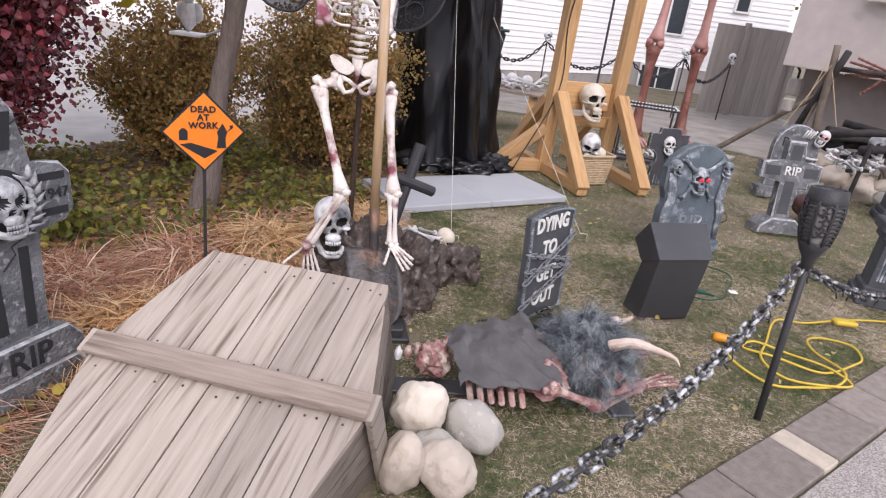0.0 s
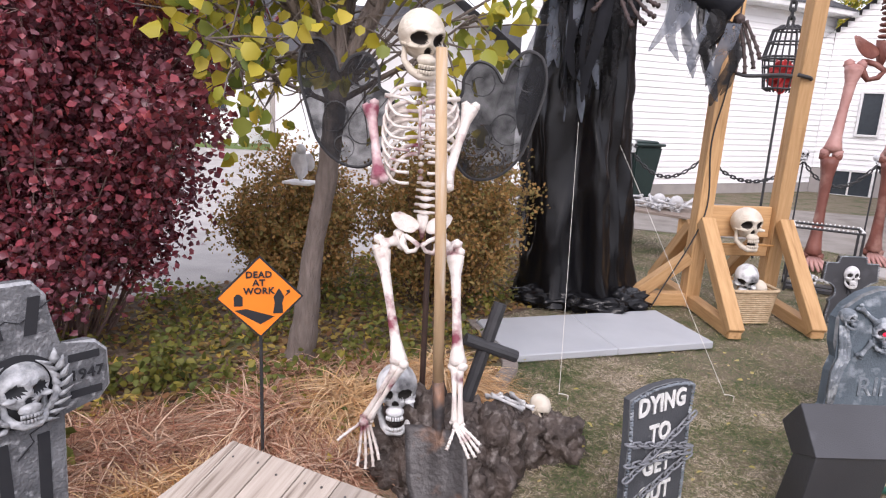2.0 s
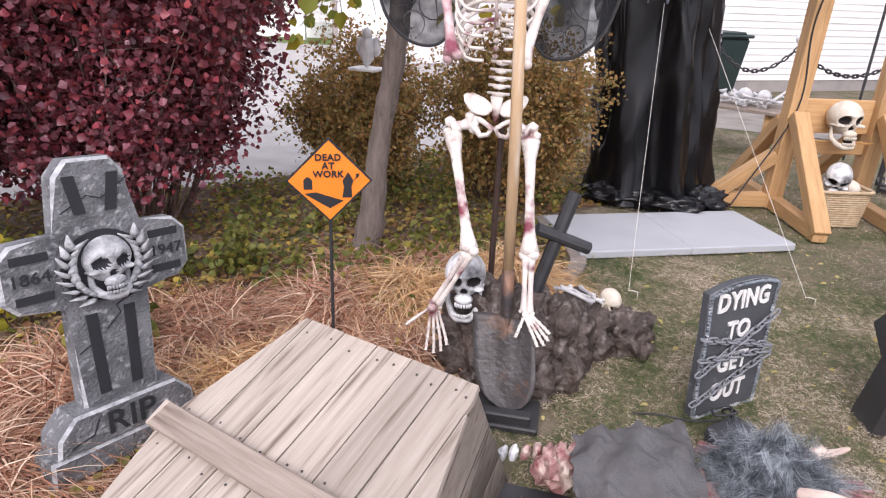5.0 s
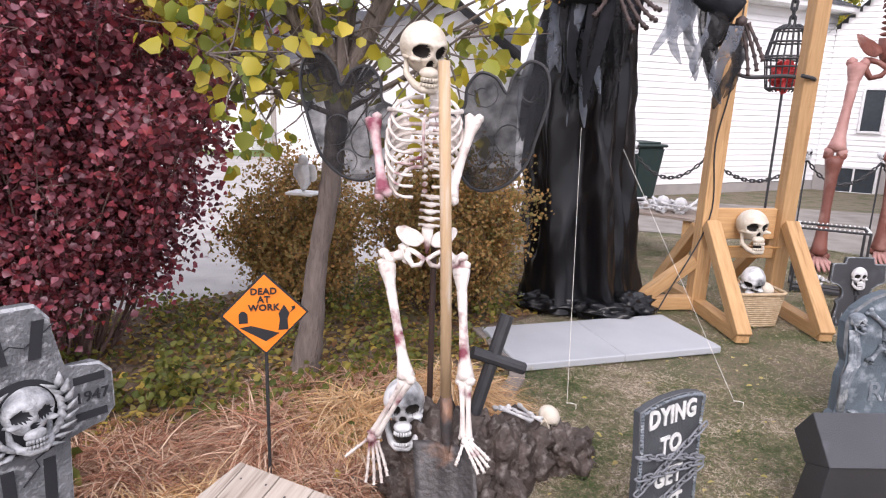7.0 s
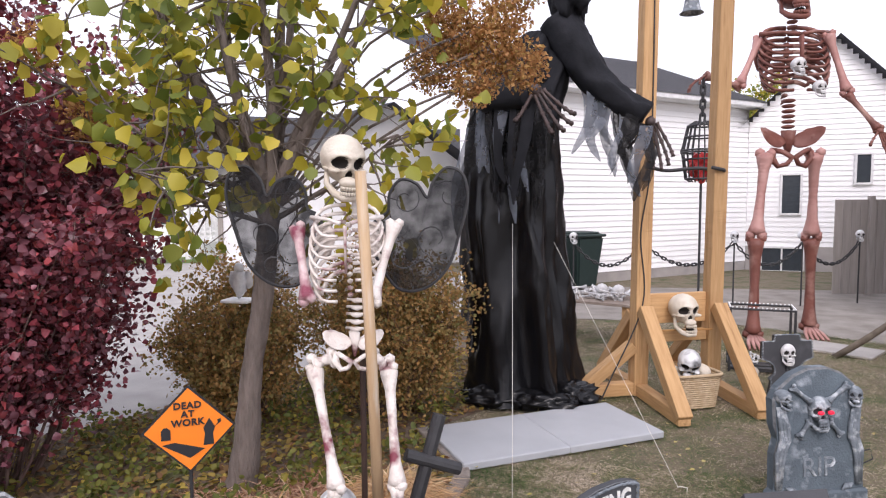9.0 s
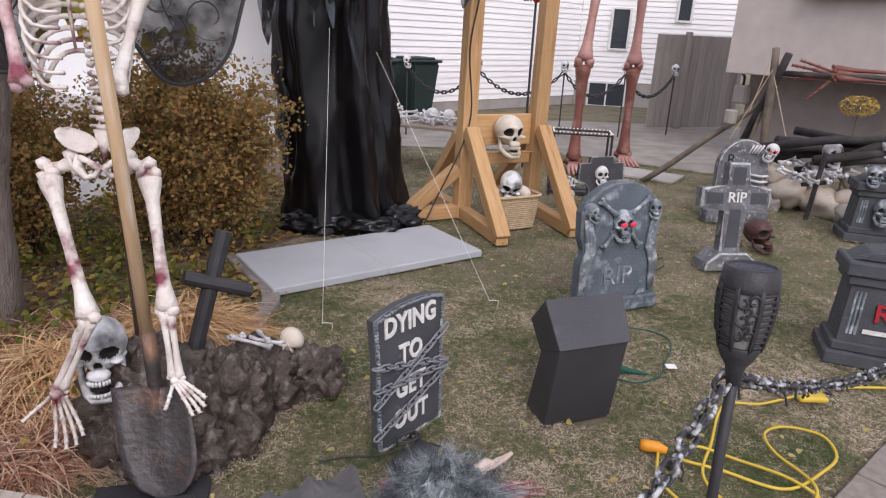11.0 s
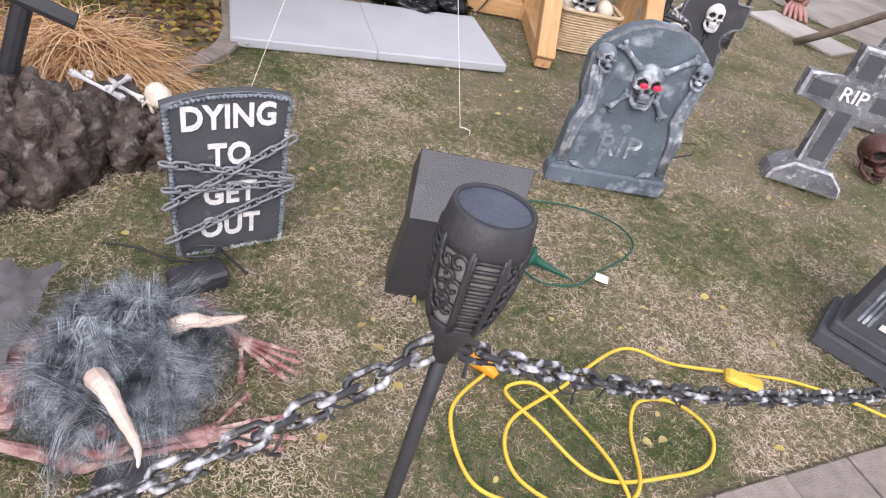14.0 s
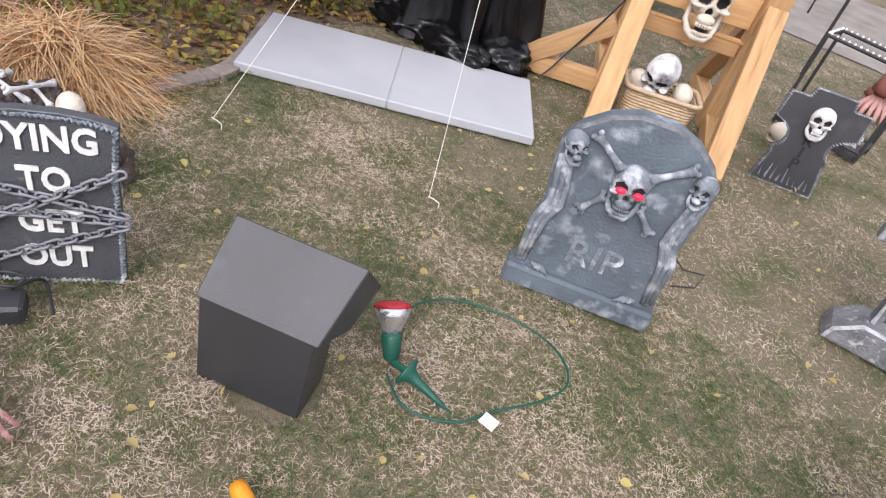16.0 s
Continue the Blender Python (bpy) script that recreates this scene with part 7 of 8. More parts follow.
def lawn(name, n, x0, x1, y0, y1, tall, segments):
    x, y = RNG.uniform(x0, x1, n), RNG.uniform(y0, y1, n)
    ys, xs = [p[1] for p in BED_EDGE], [p[0] for p in BED_EDGE]
    ok = x > np.interp(y, ys, xs) + 0.05
    ok &= (x - KERB_A.x) * KERB_N.x + (y - KERB_A.y) * KERB_N.y < -0.008
    mat_c = [tuple((MAT_AT @ Vector(p)).xy) for p in ((-0.005, -0.005, 0), (1.535, -0.005, 0), (1.535, 0.7, 0), (-0.005, 0.7, 0))]
    ok &= ~in_poly(x, y, mat_c)
    ok &= ~in_poly(x, y, [(0.02, 2.42), (0.03, 1.55), (-0.4, 0.6), (-0.9, 0.8), (-1.0, 1.7), (-0.7, 2.5)])
    ok &= ~in_poly(x, y, [(-1.0, 9.6), (2.3, 9.75), (4.1, 8.6), (5.4, 8.5), (8, 7.5), (8, 13.5), (-1, 13)])
    for cx, cy, r in ((1.38, 3.24, 0.14), (0.0, 2.6, 0.1), (-0.2, 2.95, 0.25), (0.15, 3.35, 0.16), (0.12, 5.95, 0.4), (0.25, 1.75, 0.13)):
        ok &= (x - cx) ** 2 + (y - cy) ** 2 > r * r
    x, y = x[ok], y[ok]
    m = len(x)
    a = RNG.uniform(0, 2 * np.pi, m)
    d = np.stack([np.cos(a), np.sin(a), RNG.uniform(0.5, 3.0, m)], 1)
    me = strands(name, np.stack([x, y, np.full(m, -0.006)], 1), d, RNG.uniform(0.35, 1.35, m) * tall, 0.0034, M_GRASS, 0.34, segments)
    stuff(name, me, "short patchy green and straw-coloured lawn grass", "grass")


lawn("grass", 440000, -1.3, 3.6, 1.0, 4.6, 0.034, 2)
lawn("grass", 230000, -1.0, 5.2, 4.6, 9.5, 0.04, 1)
n = 260
x, y = RNG.uniform(-0.2, 4, n), RNG.uniform(1.5, 7, n)
ok = (x - KERB_A.x) * KERB_N.x + (y - KERB_A.y) * KERB_N.y < -0.05
ok &= np.array([a > edge_x(b) + 0.05 for a, b in zip(x, y)])
stuff("lawn_leaves", leaves("lawn_leaves", np.stack([x, y, np.full(n, 0.03)], 1)[ok], 0.03, leafy("yellow_fallen_leaves", [(0.5, 0.42, 0.12), (0.55, 0.45, 0.2), (0.4, 0.3, 0.1)]), 0, 0.8), "few small yellow leaves fallen on the lawn", "leaf litter")

# ---- behind the guillotine ----
# plank bed with a heap of bones
T = thing("plank_bed", pose(0.45, 8.35, 0, 0, 0, -22), "rough pale plank bed with bones on it", "bed")
for k in range(4):
    bm = bmesh.new()
    box(bm, 0, -0.24 + 0.16 * k, 0.5, 1.5, 0.15, 0.03, None, 0.004)
    part("plank", bm, M_PLANK_X, T)
for x in (-0.65, 0.65):
    for y in (-0.22, 0.22):
        bm = bmesh.new()
        box(bm, x, y, 0.24, 0.08, 0.08, 0.485, None, 0.004)
        part("leg", bm, M_LUMBER, T)
    bm = bmesh.new()
    box(bm, x * 0.9, 0, 0.2, 0.05, 0.5, 0.06, None, 0.004)
    part("stretcher", bm, M_LUMBER, T)
bm = bmesh.new()
for k in range(70):
    c = Vector((random.uniform(-0.65, 0.65), random.uniform(-0.22, 0.22), 0.53 + random.uniform(0, 0.1)))
    d = Vector((random.gauss(0, 1), random.gauss(0, 1), random.gauss(0, 0.25))).normalized() * random.uniform(0.05, 0.15)
    bone(bm, c - d, c + d, random.uniform(0.008, 0.014))
for x in (-0.2, 0.3, 0.5):
    skull(bm, pose(x, -0.05, 0.62, 20, 0, random.uniform(-60, 60)) @ sized(0.19), 0.2, 2)
ob = single("bone_heap", bm, [M_BONE_WHITE, M_SOCKET], pose(0.45, 8.35, 0, 0, 0, -22), "heap of white bones and skulls on the bed", "bones", "", "stuff", True)

# wheeled bins by the wall
def wheelie_bin(at):
    t = thing("wheelie_bin", at, "dark green wheeled rubbish bin by the wall", "bin", "bins by the wall")
    bm = bmesh.new()
    lo = [bm.verts.new(p) for p in ((-0.22, -0.24, 0.06), (0.22, -0.24, 0.06), (0.22, 0.22, 0.06), (-0.22, 0.22, 0.06))]
    hi = [bm.verts.new(p) for p in ((-0.3, -0.34, 0.98), (0.3, -0.34, 0.98), (0.3, 0.34, 0.98), (-0.3, 0.34, 0.98))]
    bm.faces.new(lo)
    bm.faces.new(hi)
    for i in range(4):
        bm.faces.new((lo[i - 1], lo[i], hi[i], hi[i - 1]))
    bmesh.ops.bevel(bm, geom=bm.edges[:], offset=0.03, segments=2, affect="EDGES")
    part("body", bm, M_GREEN_BIN, t)
    bm = bmesh.new()
    box(bm, 0, -0.01, 1.01, 0.66, 0.74, 0.05, None, 0.02)
    box(bm, 0, 0.0, 1.05, 0.5, 0.55, 0.05, None, 0.02)
    part("lid", bm, M_GREEN_BIN, t)
    for s in (-1, 1):
        bm = bmesh.new()
        lathe(bm, [(0.11, -0.03), (0.12, -0.02), (0.12, 0.02), (0.11, 0.03)], 16, 0, pose(0.25 * s, 0.22, 0.12, 0, 90, 0))
        part("wheel", bm, M_BLACK, t)
    bm = bmesh.new()
    tube(bm, [(-0.2, 0.38, 0.98), (0.2, 0.38, 0.98)], 0.018, 8)
    part("handle", bm, M_GREEN_BIN, t)
    return t


wb = wheelie_bin(pose(0.35, 12.75, 0, 0, 0, 40))
copy_thing(wb, pose(-0.35, 12.15, 0, 0, 0, 38))

# electricity meter on the wall
meter = thing("meter_box", MA @ pose(1.45, -0.06, 1.55), "grey electricity meter on the siding", "meter")
bm = bmesh.new()
box(bm, 0, 0, 0, 0.22, 0.12, 0.36, None, 0.01)
part("case", bm, M_FENCE, meter)
bm = bmesh.new()
lathe(bm, [(0.085, 0), (0.085, 0.05), (0.06, 0.08)], 16, 0, pose(0, -0.06, 0.06, 90, 0, 0))
part("dial", bm, M_SILVER, meter)

# skull posts joined by a chain
POSTS = [(0.3, 10.7), (1.36, 10.95), (2.75, 11.3), (3.75, 11.4), (4.7, 11.85)]
for x, y in POSTS:
    bm = bmesh.new()
    tube(bm, [(0, 0, 0), (0, 0, 1.02)], 0.012, 8)
    T = thing("skull_post", pose(x, y, 0), "thin black stake topped by a pale skull", "stake", "skull posts")
    part("stake", bm, M_BLACK, T)
    bm = bmesh.new()
    skull(bm, pose(0, 0, 1.1, 0, 0, random.uniform(-20, 40)) @ sized(0.17), 0.2, 3)
    part("skull", bm, [M_BONE_SILVER, M_SOCKET], T, smooth=True)
for (x0, y0), (x1, y1) in zip(POSTS, POSTS[1:]):
    bm = bmesh.new()
    wire_chain(bm, (x0, y0, 1.0), (x1, y1, 1.0), 0.06, 0.012, 0.36)
    single("black_chain", bm, M_CHAIN, pose(0, 0, 0), "black chain slung between skull posts", "chain", "chains between posts", smooth=True)

# giant red-brown skeleton
bm = bmesh.new()
c = Vector((2.8, 8.74, 0))
pelvis(bm, pose(c.x, c.y, 2.33, 0, 0, 8) @ sized(1), 0.62, 0)
bone(bm, (2.53, 8.66, 2.2), (2.42, 8.5, 1.26), 0.052, 1, 1.9)
bone(bm, (3.07, 8.74, 2.2), (3.13, 8.95, 1.24), 0.052, 1, 1.9)
bone(bm, (2.42, 8.5, 1.22), (2.4, 8.42, 0.12), 0.055, 0, 1.7)
bone(bm, (3.13, 8.95, 1.2), (3.17, 9.05, 0.12), 0.055, 0, 1.7)
for x, y in ((2.4, 8.36), (3.17, 9.0)):
    for k in range(5):
        tube(bm, [(x + 0.02 * (k - 2), y, 0.1), (x + 0.045 * (k - 2), y - 0.14, 0.07), (x + 0.055 * (k - 2), y - 0.3, 0.025)], [0.03, 0.022, 0.016], 6, True, 1)
    blob(bm, (x, y + 0.05, 0.07), (0.06, 0.1, 0.06), None, 0.2, 2, 2, 1)
for k in range(7):
    blob(bm, (c.x, c.y + 0.08, 2.45 + 0.06 * k), (0.075, 0.07, 0.026), None, 0.15, 2, 2, 0)
rib_cage(bm, pose(c.x, c.y, 2.82, 0, 0, 8), 0.72, 0.72, 0.42, 0.017, 0, 10)
for k in range(4):
    blob(bm, (c.x, c.y + 0.05, 3.58 + 0.06 * k), (0.06, 0.06, 0.026), None, 0.15, 2, 2, 0)
skull(bm, pose(c.x, c.y, 4.05, 0, 0, 8) @ sized(0.52), 0.4, 3, 0, 2)
bone(bm, (3.15, 8.7, 3.52), (3.32, 8.57, 2.85), 0.036, 1)
bone(bm, (3.32, 8.57, 2.83), (3.6, 8.45, 2.42), 0.028, 0)
bone_hand(bm, (3.61, 8.44, 2.4), (0.35, -0.15, -0.9), (0.8, 0.4, 0), 0.36, 0, 0.2, 0.015)
bone(bm, (2.45, 8.75, 3.52), (2.2, 8.52, 2.97), 0.036, 1)
bone(bm, (2.2, 8.52, 2.95), (1.84, 8.5, 3.08), 0.028, 0)
bone_hand(bm, (1.83, 8.5, 3.09), (-0.5, -0.05, -0.3), (0.1, 0.9, 0.2), 0.26, 0, 0.6, 0.015)
single("giant_skeleton", bm, [M_BONE_BROWN, M_BONE_PINK, M_SOCKET], pose(0, 0, 0), "giant red-brown and pink plastic skeleton standing", "skeleton", smooth=True)
for x, y, z, s in ((2.78, 8.42, 3.15, 0.2), (3.0, 8.42, 2.9, 0.18)):
    skull_prop("hung_skull", pose(x, y, z, 0, 0, 20), s, [M_BONE_WHITE, M_SOCKET], "small white skull hung on the giant skeleton", 0.2, 3)

# beaded acrylic frame by the guillotine
T = thing("beaded_frame", pose(2.18, 7.25, 0, 0, 0, -8), "clear tank edged with black beaded wire", "display tank")
bm = bmesh.new()
cs = [(-0.26, -0.14), (0.3, -0.14), (0.3, 0.16), (-0.26, 0.16)]
for (x0, y0), (x1, y1) in zip(cs, cs[1:] + cs[:1]):
    for z in (0.08, 0.62):
        tube(bm, [(x0, y0, z), (x1, y1, z)], 0.012, 6)
    tube(bm, [(x0, y0, 0), (x0, y0, 0.62)], 0.012, 6)
part("edges", bm, M_BLACK, T)
bm = bmesh.new()
for (x0, y0), (x1, y1) in zip(cs, cs[1:] + cs[:1]):
    for z in (0.08, 0.635):
        for k in range(15):
            t = (k + 0.5) / 15
            blob(bm, (x0 + (x1 - x0) * t, y0 + (y1 - y0) * t, z), (0.009,) * 3, None, 0, 1, 1)
tagged(part("beads", bm, M_TRIM, T, "small white lamp beads"), kind="stuff")
bm = bmesh.new()
for k in range(30):
    cc = Vector((random.uniform(-0.2, 0.24), random.uniform(-0.1, 0.12), 0.06 + random.random() * 0.1))
    d = Vector((random.gauss(0, 1), random.gauss(0, 1), random.gauss(0, 0.4))).normalized() * 0.05
    bone(bm, cc - d, cc + d, 0.008)
tagged(part("bones", bm, M_BONE_WHITE, T, "loose white bones inside", smooth=True), kind="stuff")
bm = bmesh.new()
box(bm, 0.02, 0.01, 0.03, 0.54, 0.28, 0.03)
part("floor", bm, M_BLACK, T)

# ---- pole tripod and fire pit on the right ----
T = thing("pole_tripod", pose(0, 0, 0), "tripod of weathered branches with ropes", "tripod")
for a, b, r, mat in (((4.1, 7.3, 0), (3.94, 7.2, 1.5), 0.042, M_LOG), ((3.1, 7.95, 0.0), (4.05, 7.35, 1.02), 0.032, M_LOG), ((3.9, 7.75, 0), (4.02, 7.1, 1.45), 0.045, M_CHAR), ((3.85, 7.35, 0.0), (4.0, 7.3, 1.1), 0.022, M_LOG)):
    bm = bmesh.new()
    a, b = Vector(a), Vector(b)
    tube(bm, [a.lerp(b, t) + Vector((0.012 * math.sin(9 * t), 0.01 * math.cos(7 * t), 0)) for t in np.linspace(0, 1, 8)], [r * (1.1 - 0.3 * t) for t in np.linspace(0, 1, 8)], 9)
    part("pole", bm, mat, T, smooth=True)
for a, b in (((3.95, 7.2, 1.3), (3.7, 7.3, 0.6)), ((3.97, 7.2, 1.25), (4.1, 7.0, 0.7)), ((3.9, 7.2, 1.35), (3.8, 7.2, 0.9))):
    bm = bmesh.new()
    tube(bm, [a, b], 0.004, 5)
    part("rope", bm, M_WICKER, T)
bm = bmesh.new()
lathe(bm, [(0.03, 0.0), (0.06, 0.01), (0.062, 0.13), (0.05, 0.14)], 14)
single("hanging_can", bm, M_FENCE, pose(3.72, 7.4, 0.75), "small grey can hung from the tripod", "can")
stones = [(4.0, 7.25, 0.07, 0.2), (4.25, 7.0, 0.16, 0.22), (4.5, 6.85, 0.1, 0.24), (4.15, 7.15, 0.3, 0.16), (4.75, 6.7, 0.14, 0.24), (4.45, 6.95, 0.32, 0.17), (5.0, 6.6, 0.14, 0.26), (4.9, 6.95, 0.3, 0.2), (4.35, 7.3, 0.14, 0.24), (5.2, 6.5, 0.16, 0.24), (4.05, 7.0, 0.05, 0.17), (4.62, 6.6, 0.06, 0.17)]
for k, (x, y, z, r) in enumerate(stones):
    bm = bmesh.new()
    blob(bm, (0, 0, 0), (r, r * 0.8, r * 0.68), None, 0.35, 1.4, 3, 0, k + 3)
    single("pit_stone", bm, random.choice((M_BOULDER, M_BOULDER_GREY, M_BOULDER)), pose(x, y, z, 0, 0, 40 * k), "rounded field stone of the fire pit", "stone", "stones of the fire pit", smooth=True)
for k in range(13):
    bm = bmesh.new()
    c = Vector((4.75 + random.uniform(-0.4, 0.5), 7.1 + random.uniform(-0.35, 0.35), 0.45 + 0.02 * k))
    d = Vector((random.uniform(0.4, 0.7), random.uniform(-0.4, 0.1), random.uniform(-0.08, 0.14)))
    tube(bm, [c - d, c + Vector((0, 0, 0.03)), c + d], [0.045, 0.04, 0.025], 8)
    single("charred_log", bm, M_CHAR, pose(0, 0, 0), "charred black branch heaped on the fire pit", "log", "logs on the fire pit", smooth=True)
for x, y, z in ((4.5, 6.85, 0.6), (5.0, 6.8, 0.68)):
    skull_prop("pit_skull", pose(x, y, z, 0, 0, 10), 0.22, [M_BONE_SILVER, M_SOCKET], "grey skull on the charred logs", 0.2, 3)
bm = bmesh.new()
for k in range(40):
    c = Vector((4.3 + random.uniform(-0.25, 0.9), 6.85 + random.uniform(-0.2, 0.2) - 0.25 * random.random(), 0.4 + random.uniform(-0.04, 0.08)))
    d = Vector((random.gauss(0, 1), random.gauss(0, 1), random.gauss(0, 0.3))).normalized() * 0.07
    bone(bm, c - d, c + d, 0.012)
single("ash_bones", bm, M_BONE_SILVER, pose(0, 0, 0), "grey bones scattered over the fire pit", "bones", "", "stuff", True)
bm = bmesh.new()
tube(bm, [(4.2, 6.55, 0.0), (4.28, 6.6, 0.62)], 0.022, 8)
tube(bm, [(4.1, 6.56, 0.33), (4.38, 6.58, 0.36)], 0.02, 8)
single("stick_cross", bm, M_CHAR, pose(0, 0, 0), "dark stick cross beside the fire pit", "cross")
# red skeleton lashed to a spit
bm = bmesh.new()
tube(bm, [(4.0, 7.2, 1.27), (6.4, 5.6, 1.3)], 0.028, 8, True, 1)
bone_hand(bm, (4.4, 6.95, 1.27), (-0.8, 0.55, 0.05), (0.1, 0.1, 1), 0.36, 0, 0.1, 0.016)
for o in (-0.04, 0.0, 0.04):
    bone(bm, (4.4, 6.95 + o, 1.3 + o), (5.1, 6.5 + o, 1.28 + o), 0.018, 0)
bone(bm, (5.1, 6.5, 1.3), (5.9, 5.95, 1.42), 0.026, 0)
bone(bm, (5.1, 6.45, 1.2), (6.0, 5.9, 1.1), 0.026, 0)
single("spit_skeleton", bm, [M_BONE_BROWN, M_STEEL], pose(0, 0, 0), "red-brown skeleton arms lashed along a metal spit", "skeleton", smooth=True)
bm = bmesh.new()
tube(bm, [(0, 0, 0), (0, 0, 1.25)], 0.03, 8)
single("spit_post", bm, M_LOG, pose(6.3, 5.66, 0), "wooden post that carries the spit", "post")
# small yellow bush head on a stake
T = thing("dried_flower", pose(5.0, 7.4, 0), "dried yellow flower head on a stalk", "flower")
bm = bmesh.new()
tube(bm, [(0, 0, 0), (0.01, 0, 1.0)], 0.012, 6)
part("stalk", bm, M_LOG, T)
d = unit(RNG.normal(size=(500, 3)))
ob = new("head", leaves("head", d * [0.17, 0.15, 0.09] + [0, 0, 0.98], 0.03, leafy("dry_yellow", [(0.5, 0.36, 0.1), (0.42, 0.28, 0.08), (0.6, 0.45, 0.16)]), 0))
ob.parent = T
tagged(ob, kind="stuff")
# gas pipe and meter on the taupe wall
T = thing("gas_meter", MS @ pose(0.05, 0.45, 0.95), "grey gas meter on the stucco base", "meter")
bm = bmesh.new()
box(bm, 0, 0, -0.1, 0.2, 0.14, 0.26, None, 0.03)
part("case", bm, M_FENCE, T)
bm = bmesh.new()
tube(bm, [(0, 0, 0.02), (0, 0, 0.14), (-0.05, 0, 0.2), (-0.08, 0.0, 0.26)], 0.018, 8)
part("pipe", bm, M_BLACK, T, smooth=True)
# flat stepping slab on the lawn
bm = bmesh.new()
box(bm, 0, 0, 0.008, 0.9, 0.5, 0.03, None, 0.006)
single("stepping_slab", bm, M_CONCRETE, pose(3.2, 8.35, 0, 0, 0, -35), "flat concrete slab at the giant skeleton's feet", "slab")

# ---- across the driveway on the left ----
bm = bmesh.new()
flat_sheet(bm, [(-14, 14.6), (-6.2, 17.0), (-6.0, 18.6), (-15, 17.5)], 0.004)
setting("far_lawn", bm, material("far_grass", (0.14, 0.2, 0.05), 0.9, (0.1, 0.15, 0.04), 3, 6, 0.5, 60), "strip of green grass across the drive", "grass")
lattice = thing("lattice_gate", pose(-10.3, 17.0, 0, 0, 0, 20), "white lattice panel between posts", "lattice", "", "structure")
for x in (-0.55, 0.55):
    bm = bmesh.new()
    box(bm, x, 0, 1.05, 0.16, 0.16, 2.1, None, 0.01)
    part("post", bm, M_TRIM, lattice)
for k in range(2):
    bm = bmesh.new()
    box(bm, 0, 0, (0.55, 1.95)[k], 0.94, 0.06, 0.09, None, 0.005)
    part("rail", bm, M_TRIM, lattice)
for k in range(6):
    bm = bmesh.new()
    box(bm, -0.4 + 0.16 * k, 0, 1.25, 0.055, 0.02, 1.31)
    part("slat", bm, M_TRIM, lattice)
for k in range(9):
    bm = bmesh.new()
    box(bm, 0, 0.022, 0.66 + 0.15 * k, 0.94, 0.02, 0.055)
    part("slat", bm, M_TRIM, lattice)


def far_house(name, at, w, d, h, wall, label, roof_h=1.8, windows=True):
    t = thing(name, at, label, "house", "", "structure")
    bm = bmesh.new()
    box(bm, 0, 0, h / 2, w, d, h)
    part("wall", bm, wall, t)
    bm = bmesh.new()
    for s in (-1, 1):
        vs = [bm.verts.new(p) for p in ((-w / 2 - 0.4, s * (d / 2 + 0.4), h - 0.1), (w / 2 + 0.4, s * (d / 2 + 0.4), h - 0.1), (w / 2 + 0.4, 0, h + roof_h), (-w / 2 - 0.4, 0, h + roof_h))]
        bmesh.ops.solidify(bm, geom=[bm.faces.new(vs)], thickness=0.12)
    part("roof", bm, M_SHINGLE, t)
    bm = bmesh.new()
    slab(bm, [(-d / 2, h), (d / 2, h), (0, h + roof_h)], -w / 2, -w / 2 + 0.2, pose(0, 0, 0, 0, 0, -90))
    slab(bm, [(-d / 2, h), (d / 2, h), (0, h + roof_h)], w / 2 - 0.2, w / 2, pose(0, 0, 0, 0, 0, -90))
    part("gable", bm, wall, t)
    for x in (-w * 0.3, 0.05 * w, w * 0.32) if windows else ():
        wd = thing("window", pose(x, -d / 2 - 0.02, h * 0.55), "white-framed window", "window")
        wd.parent = t
        del wd["category"]
        bm = bmesh.new()
        box(bm, 0, 0, 0, 1.1, 0.05, 1.1, None, 0.01)
        part("frame", bm, M_TRIM, wd)
        bm = bmesh.new()
        box(bm, 0, -0.03, 0, 0.95, 0.02, 0.95)
        part("pane", bm, M_GLASS, wd)
    return t


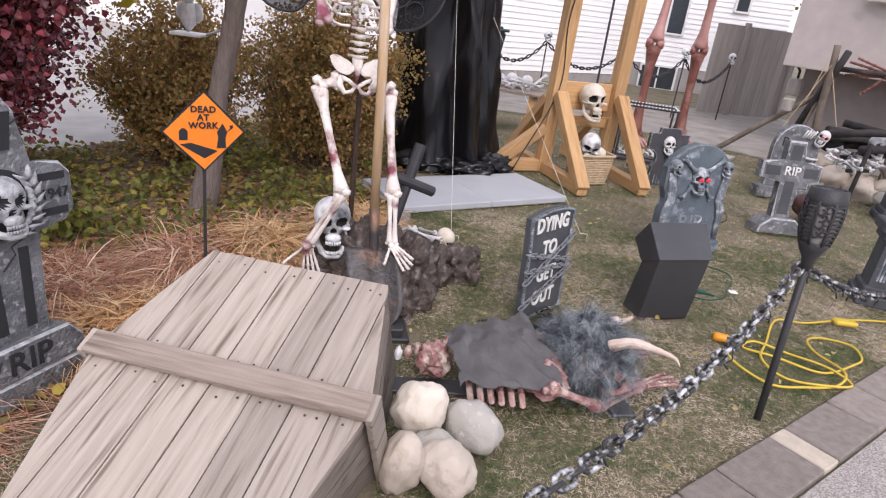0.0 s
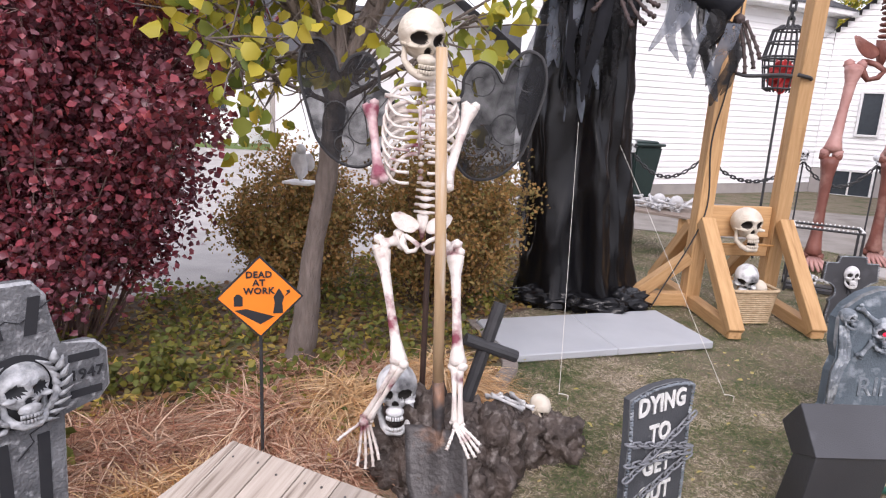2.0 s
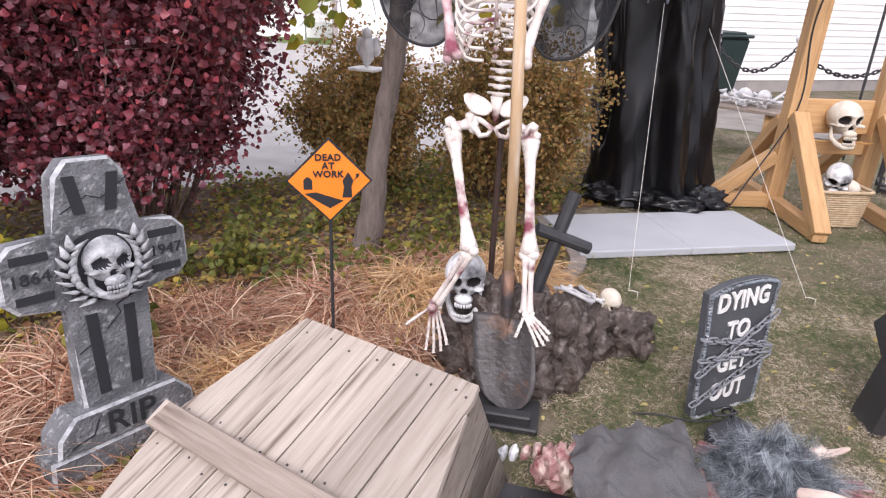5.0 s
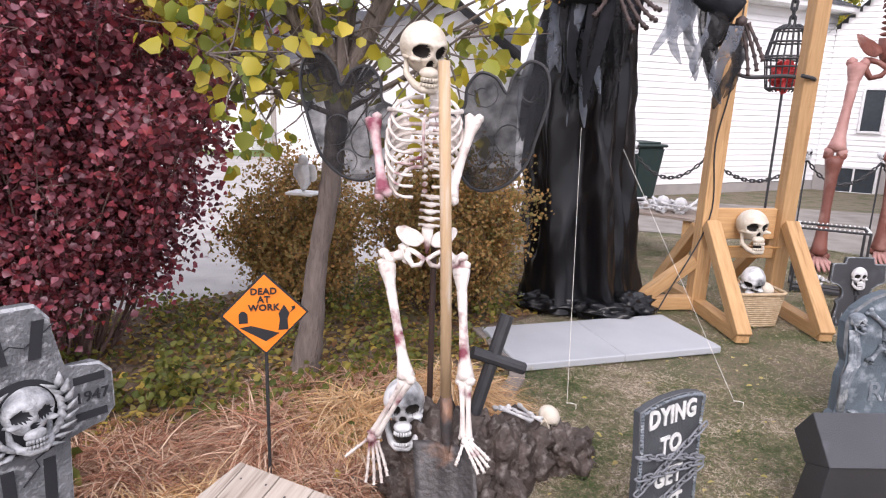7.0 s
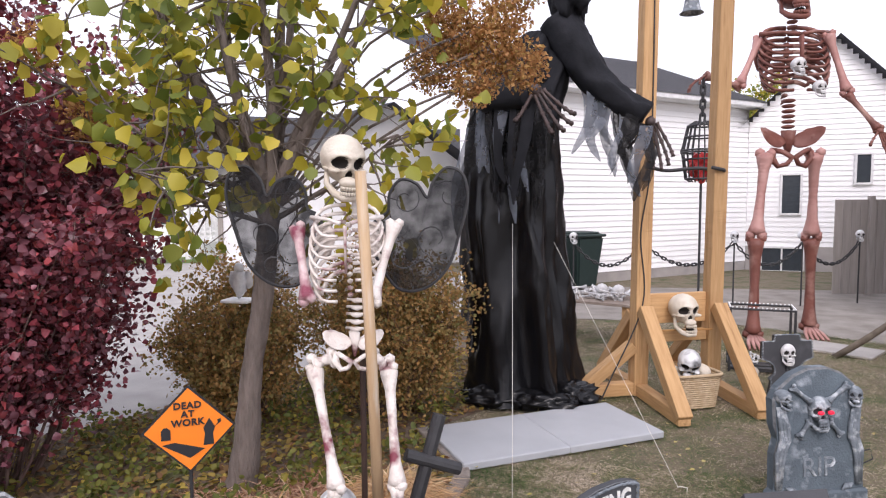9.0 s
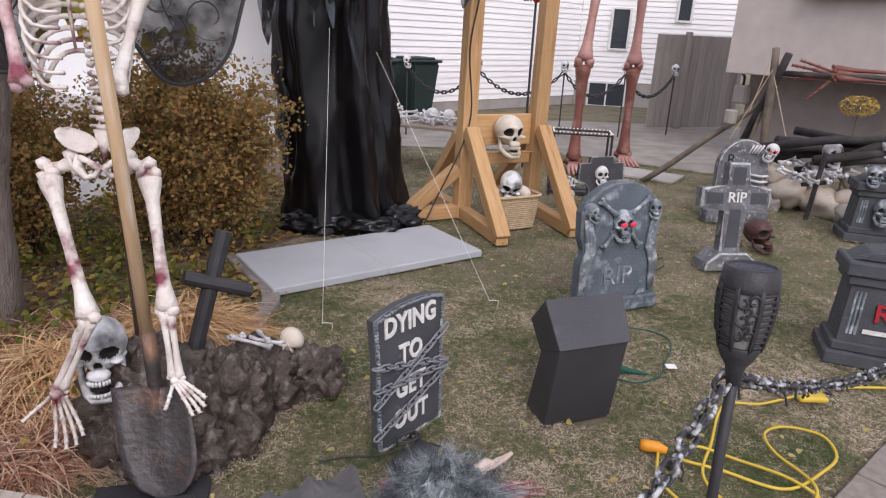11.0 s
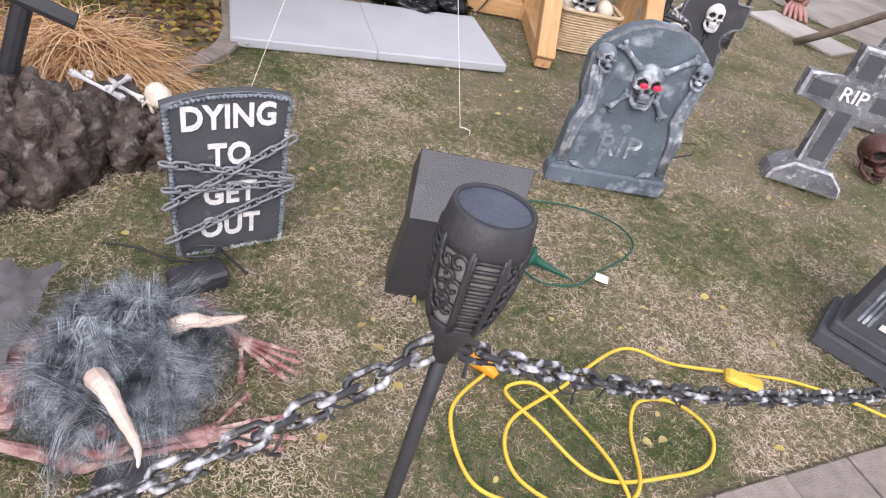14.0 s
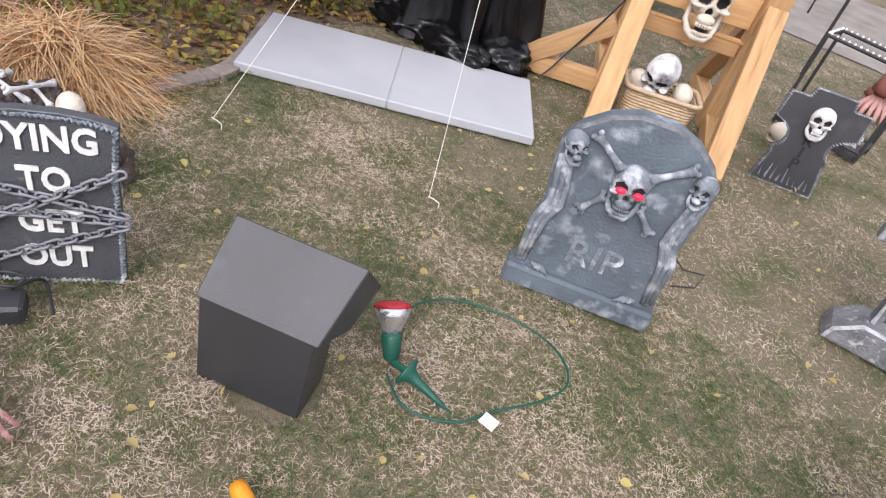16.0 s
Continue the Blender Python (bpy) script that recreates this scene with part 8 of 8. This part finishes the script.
M_BRICK = material("brown_brick", (0.27, 0.16, 0.12), 0.9, (0.2, 0.12, 0.09), 12, 6, 0.3, 60)
far_house("far_house", pose(-11.5, 21.5, 0, 0, 0, 30), 9, 7, 2.7, M_SIDING, "white-sided house across the drive", 2.0)
garage = far_house("garage", pose(-6.08, 16.78, 0, 0, 0, -37.7), 4.4, 5, 2.6, M_SIDING, "white garage at the end of the drive", 1.4, False)
bm = bmesh.new()
box(bm, -2.0, -2.56, 1.2, 0.14, 0.1, 2.4, None, 0.01)
part("corner_post", bm, M_FENCE, garage, "grey corner post")
far_house("far_house", pose(-17.5, 15.5, 0, 0, 0, 60), 8, 7, 2.6, M_BRICK, "low brown brick house across the drive", 1.7)
far_house("far_house", pose(-4.0, 27, 0, 0, 0, 8), 10, 7, 2.8, M_SIDING, "white-sided house beyond the yard", 1.8)

# little pale figurine on a bracket
bm = bmesh.new()
blob(bm, (0, 0, 0.1), (0.05, 0.04, 0.09), None, 0.25, 3, 3)
blob(bm, (0, 0, 0.2), (0.035, 0.033, 0.04), None, 0.1, 3, 2)
for s in (-1, 1):
    blob(bm, (0.055 * s, 0.02, 0.12), (0.035, 0.015, 0.06), None, 0.2, 3, 2)
single("figurine", bm, M_BONE_WHITE, pose(-1.7, 4.35, 1.045), "small pale figurine standing on a tray", "figurine", smooth=True)
bm = bmesh.new()
box(bm, 0, 0, 0, 0.2, 0.16, 0.02, None, 0.005)
tube(bm, [(0.09, 0.06, 0), (0.42, -0.52, 0.1)], 0.008, 6)
single("tray", bm, M_TRIM, pose(-1.7, 4.35, 1.03), "small white tray fixed to the tree", "tray")

# distant trees beyond the roofs
for x, y, h in ((6.5, 30, 6.5), (-2, 36, 6), (-22, 30, 7), (-13, 34, 6.5), (14, 26, 5.5)):
    T = thing("far_tree", pose(x, y, 0), "distant thin-leaved tree beyond the roofs", "tree", "far trees")
    bm = bmesh.new()
    sp = []
    tube(bm, [(0, 0, 0), (0.05, 0, h * 0.4), (0, 0, h * 0.75)], [0.16, 0.12, 0.06], 8)
    for k in range(16):
        a = random.uniform(0, 6.3)
        pts = limb(bm, (0, 0, h * random.uniform(0.35, 0.75)), (math.cos(a), math.sin(a), 0.9), h * 0.35, 0.05, 0.2, 6)
        for q in pts[2:]:
            sp += [q] * 30
    part("trunk", bm, M_BARK, T)
    ob = new("crown", leaves("crown", np.array([tuple(v) for v in sp]) + RNG.normal(size=(len(sp), 3)) * 0.28, 0.16, M_L_YELLOW, 0.5))
    ob.parent = T
    tagged(ob, kind="stuff")
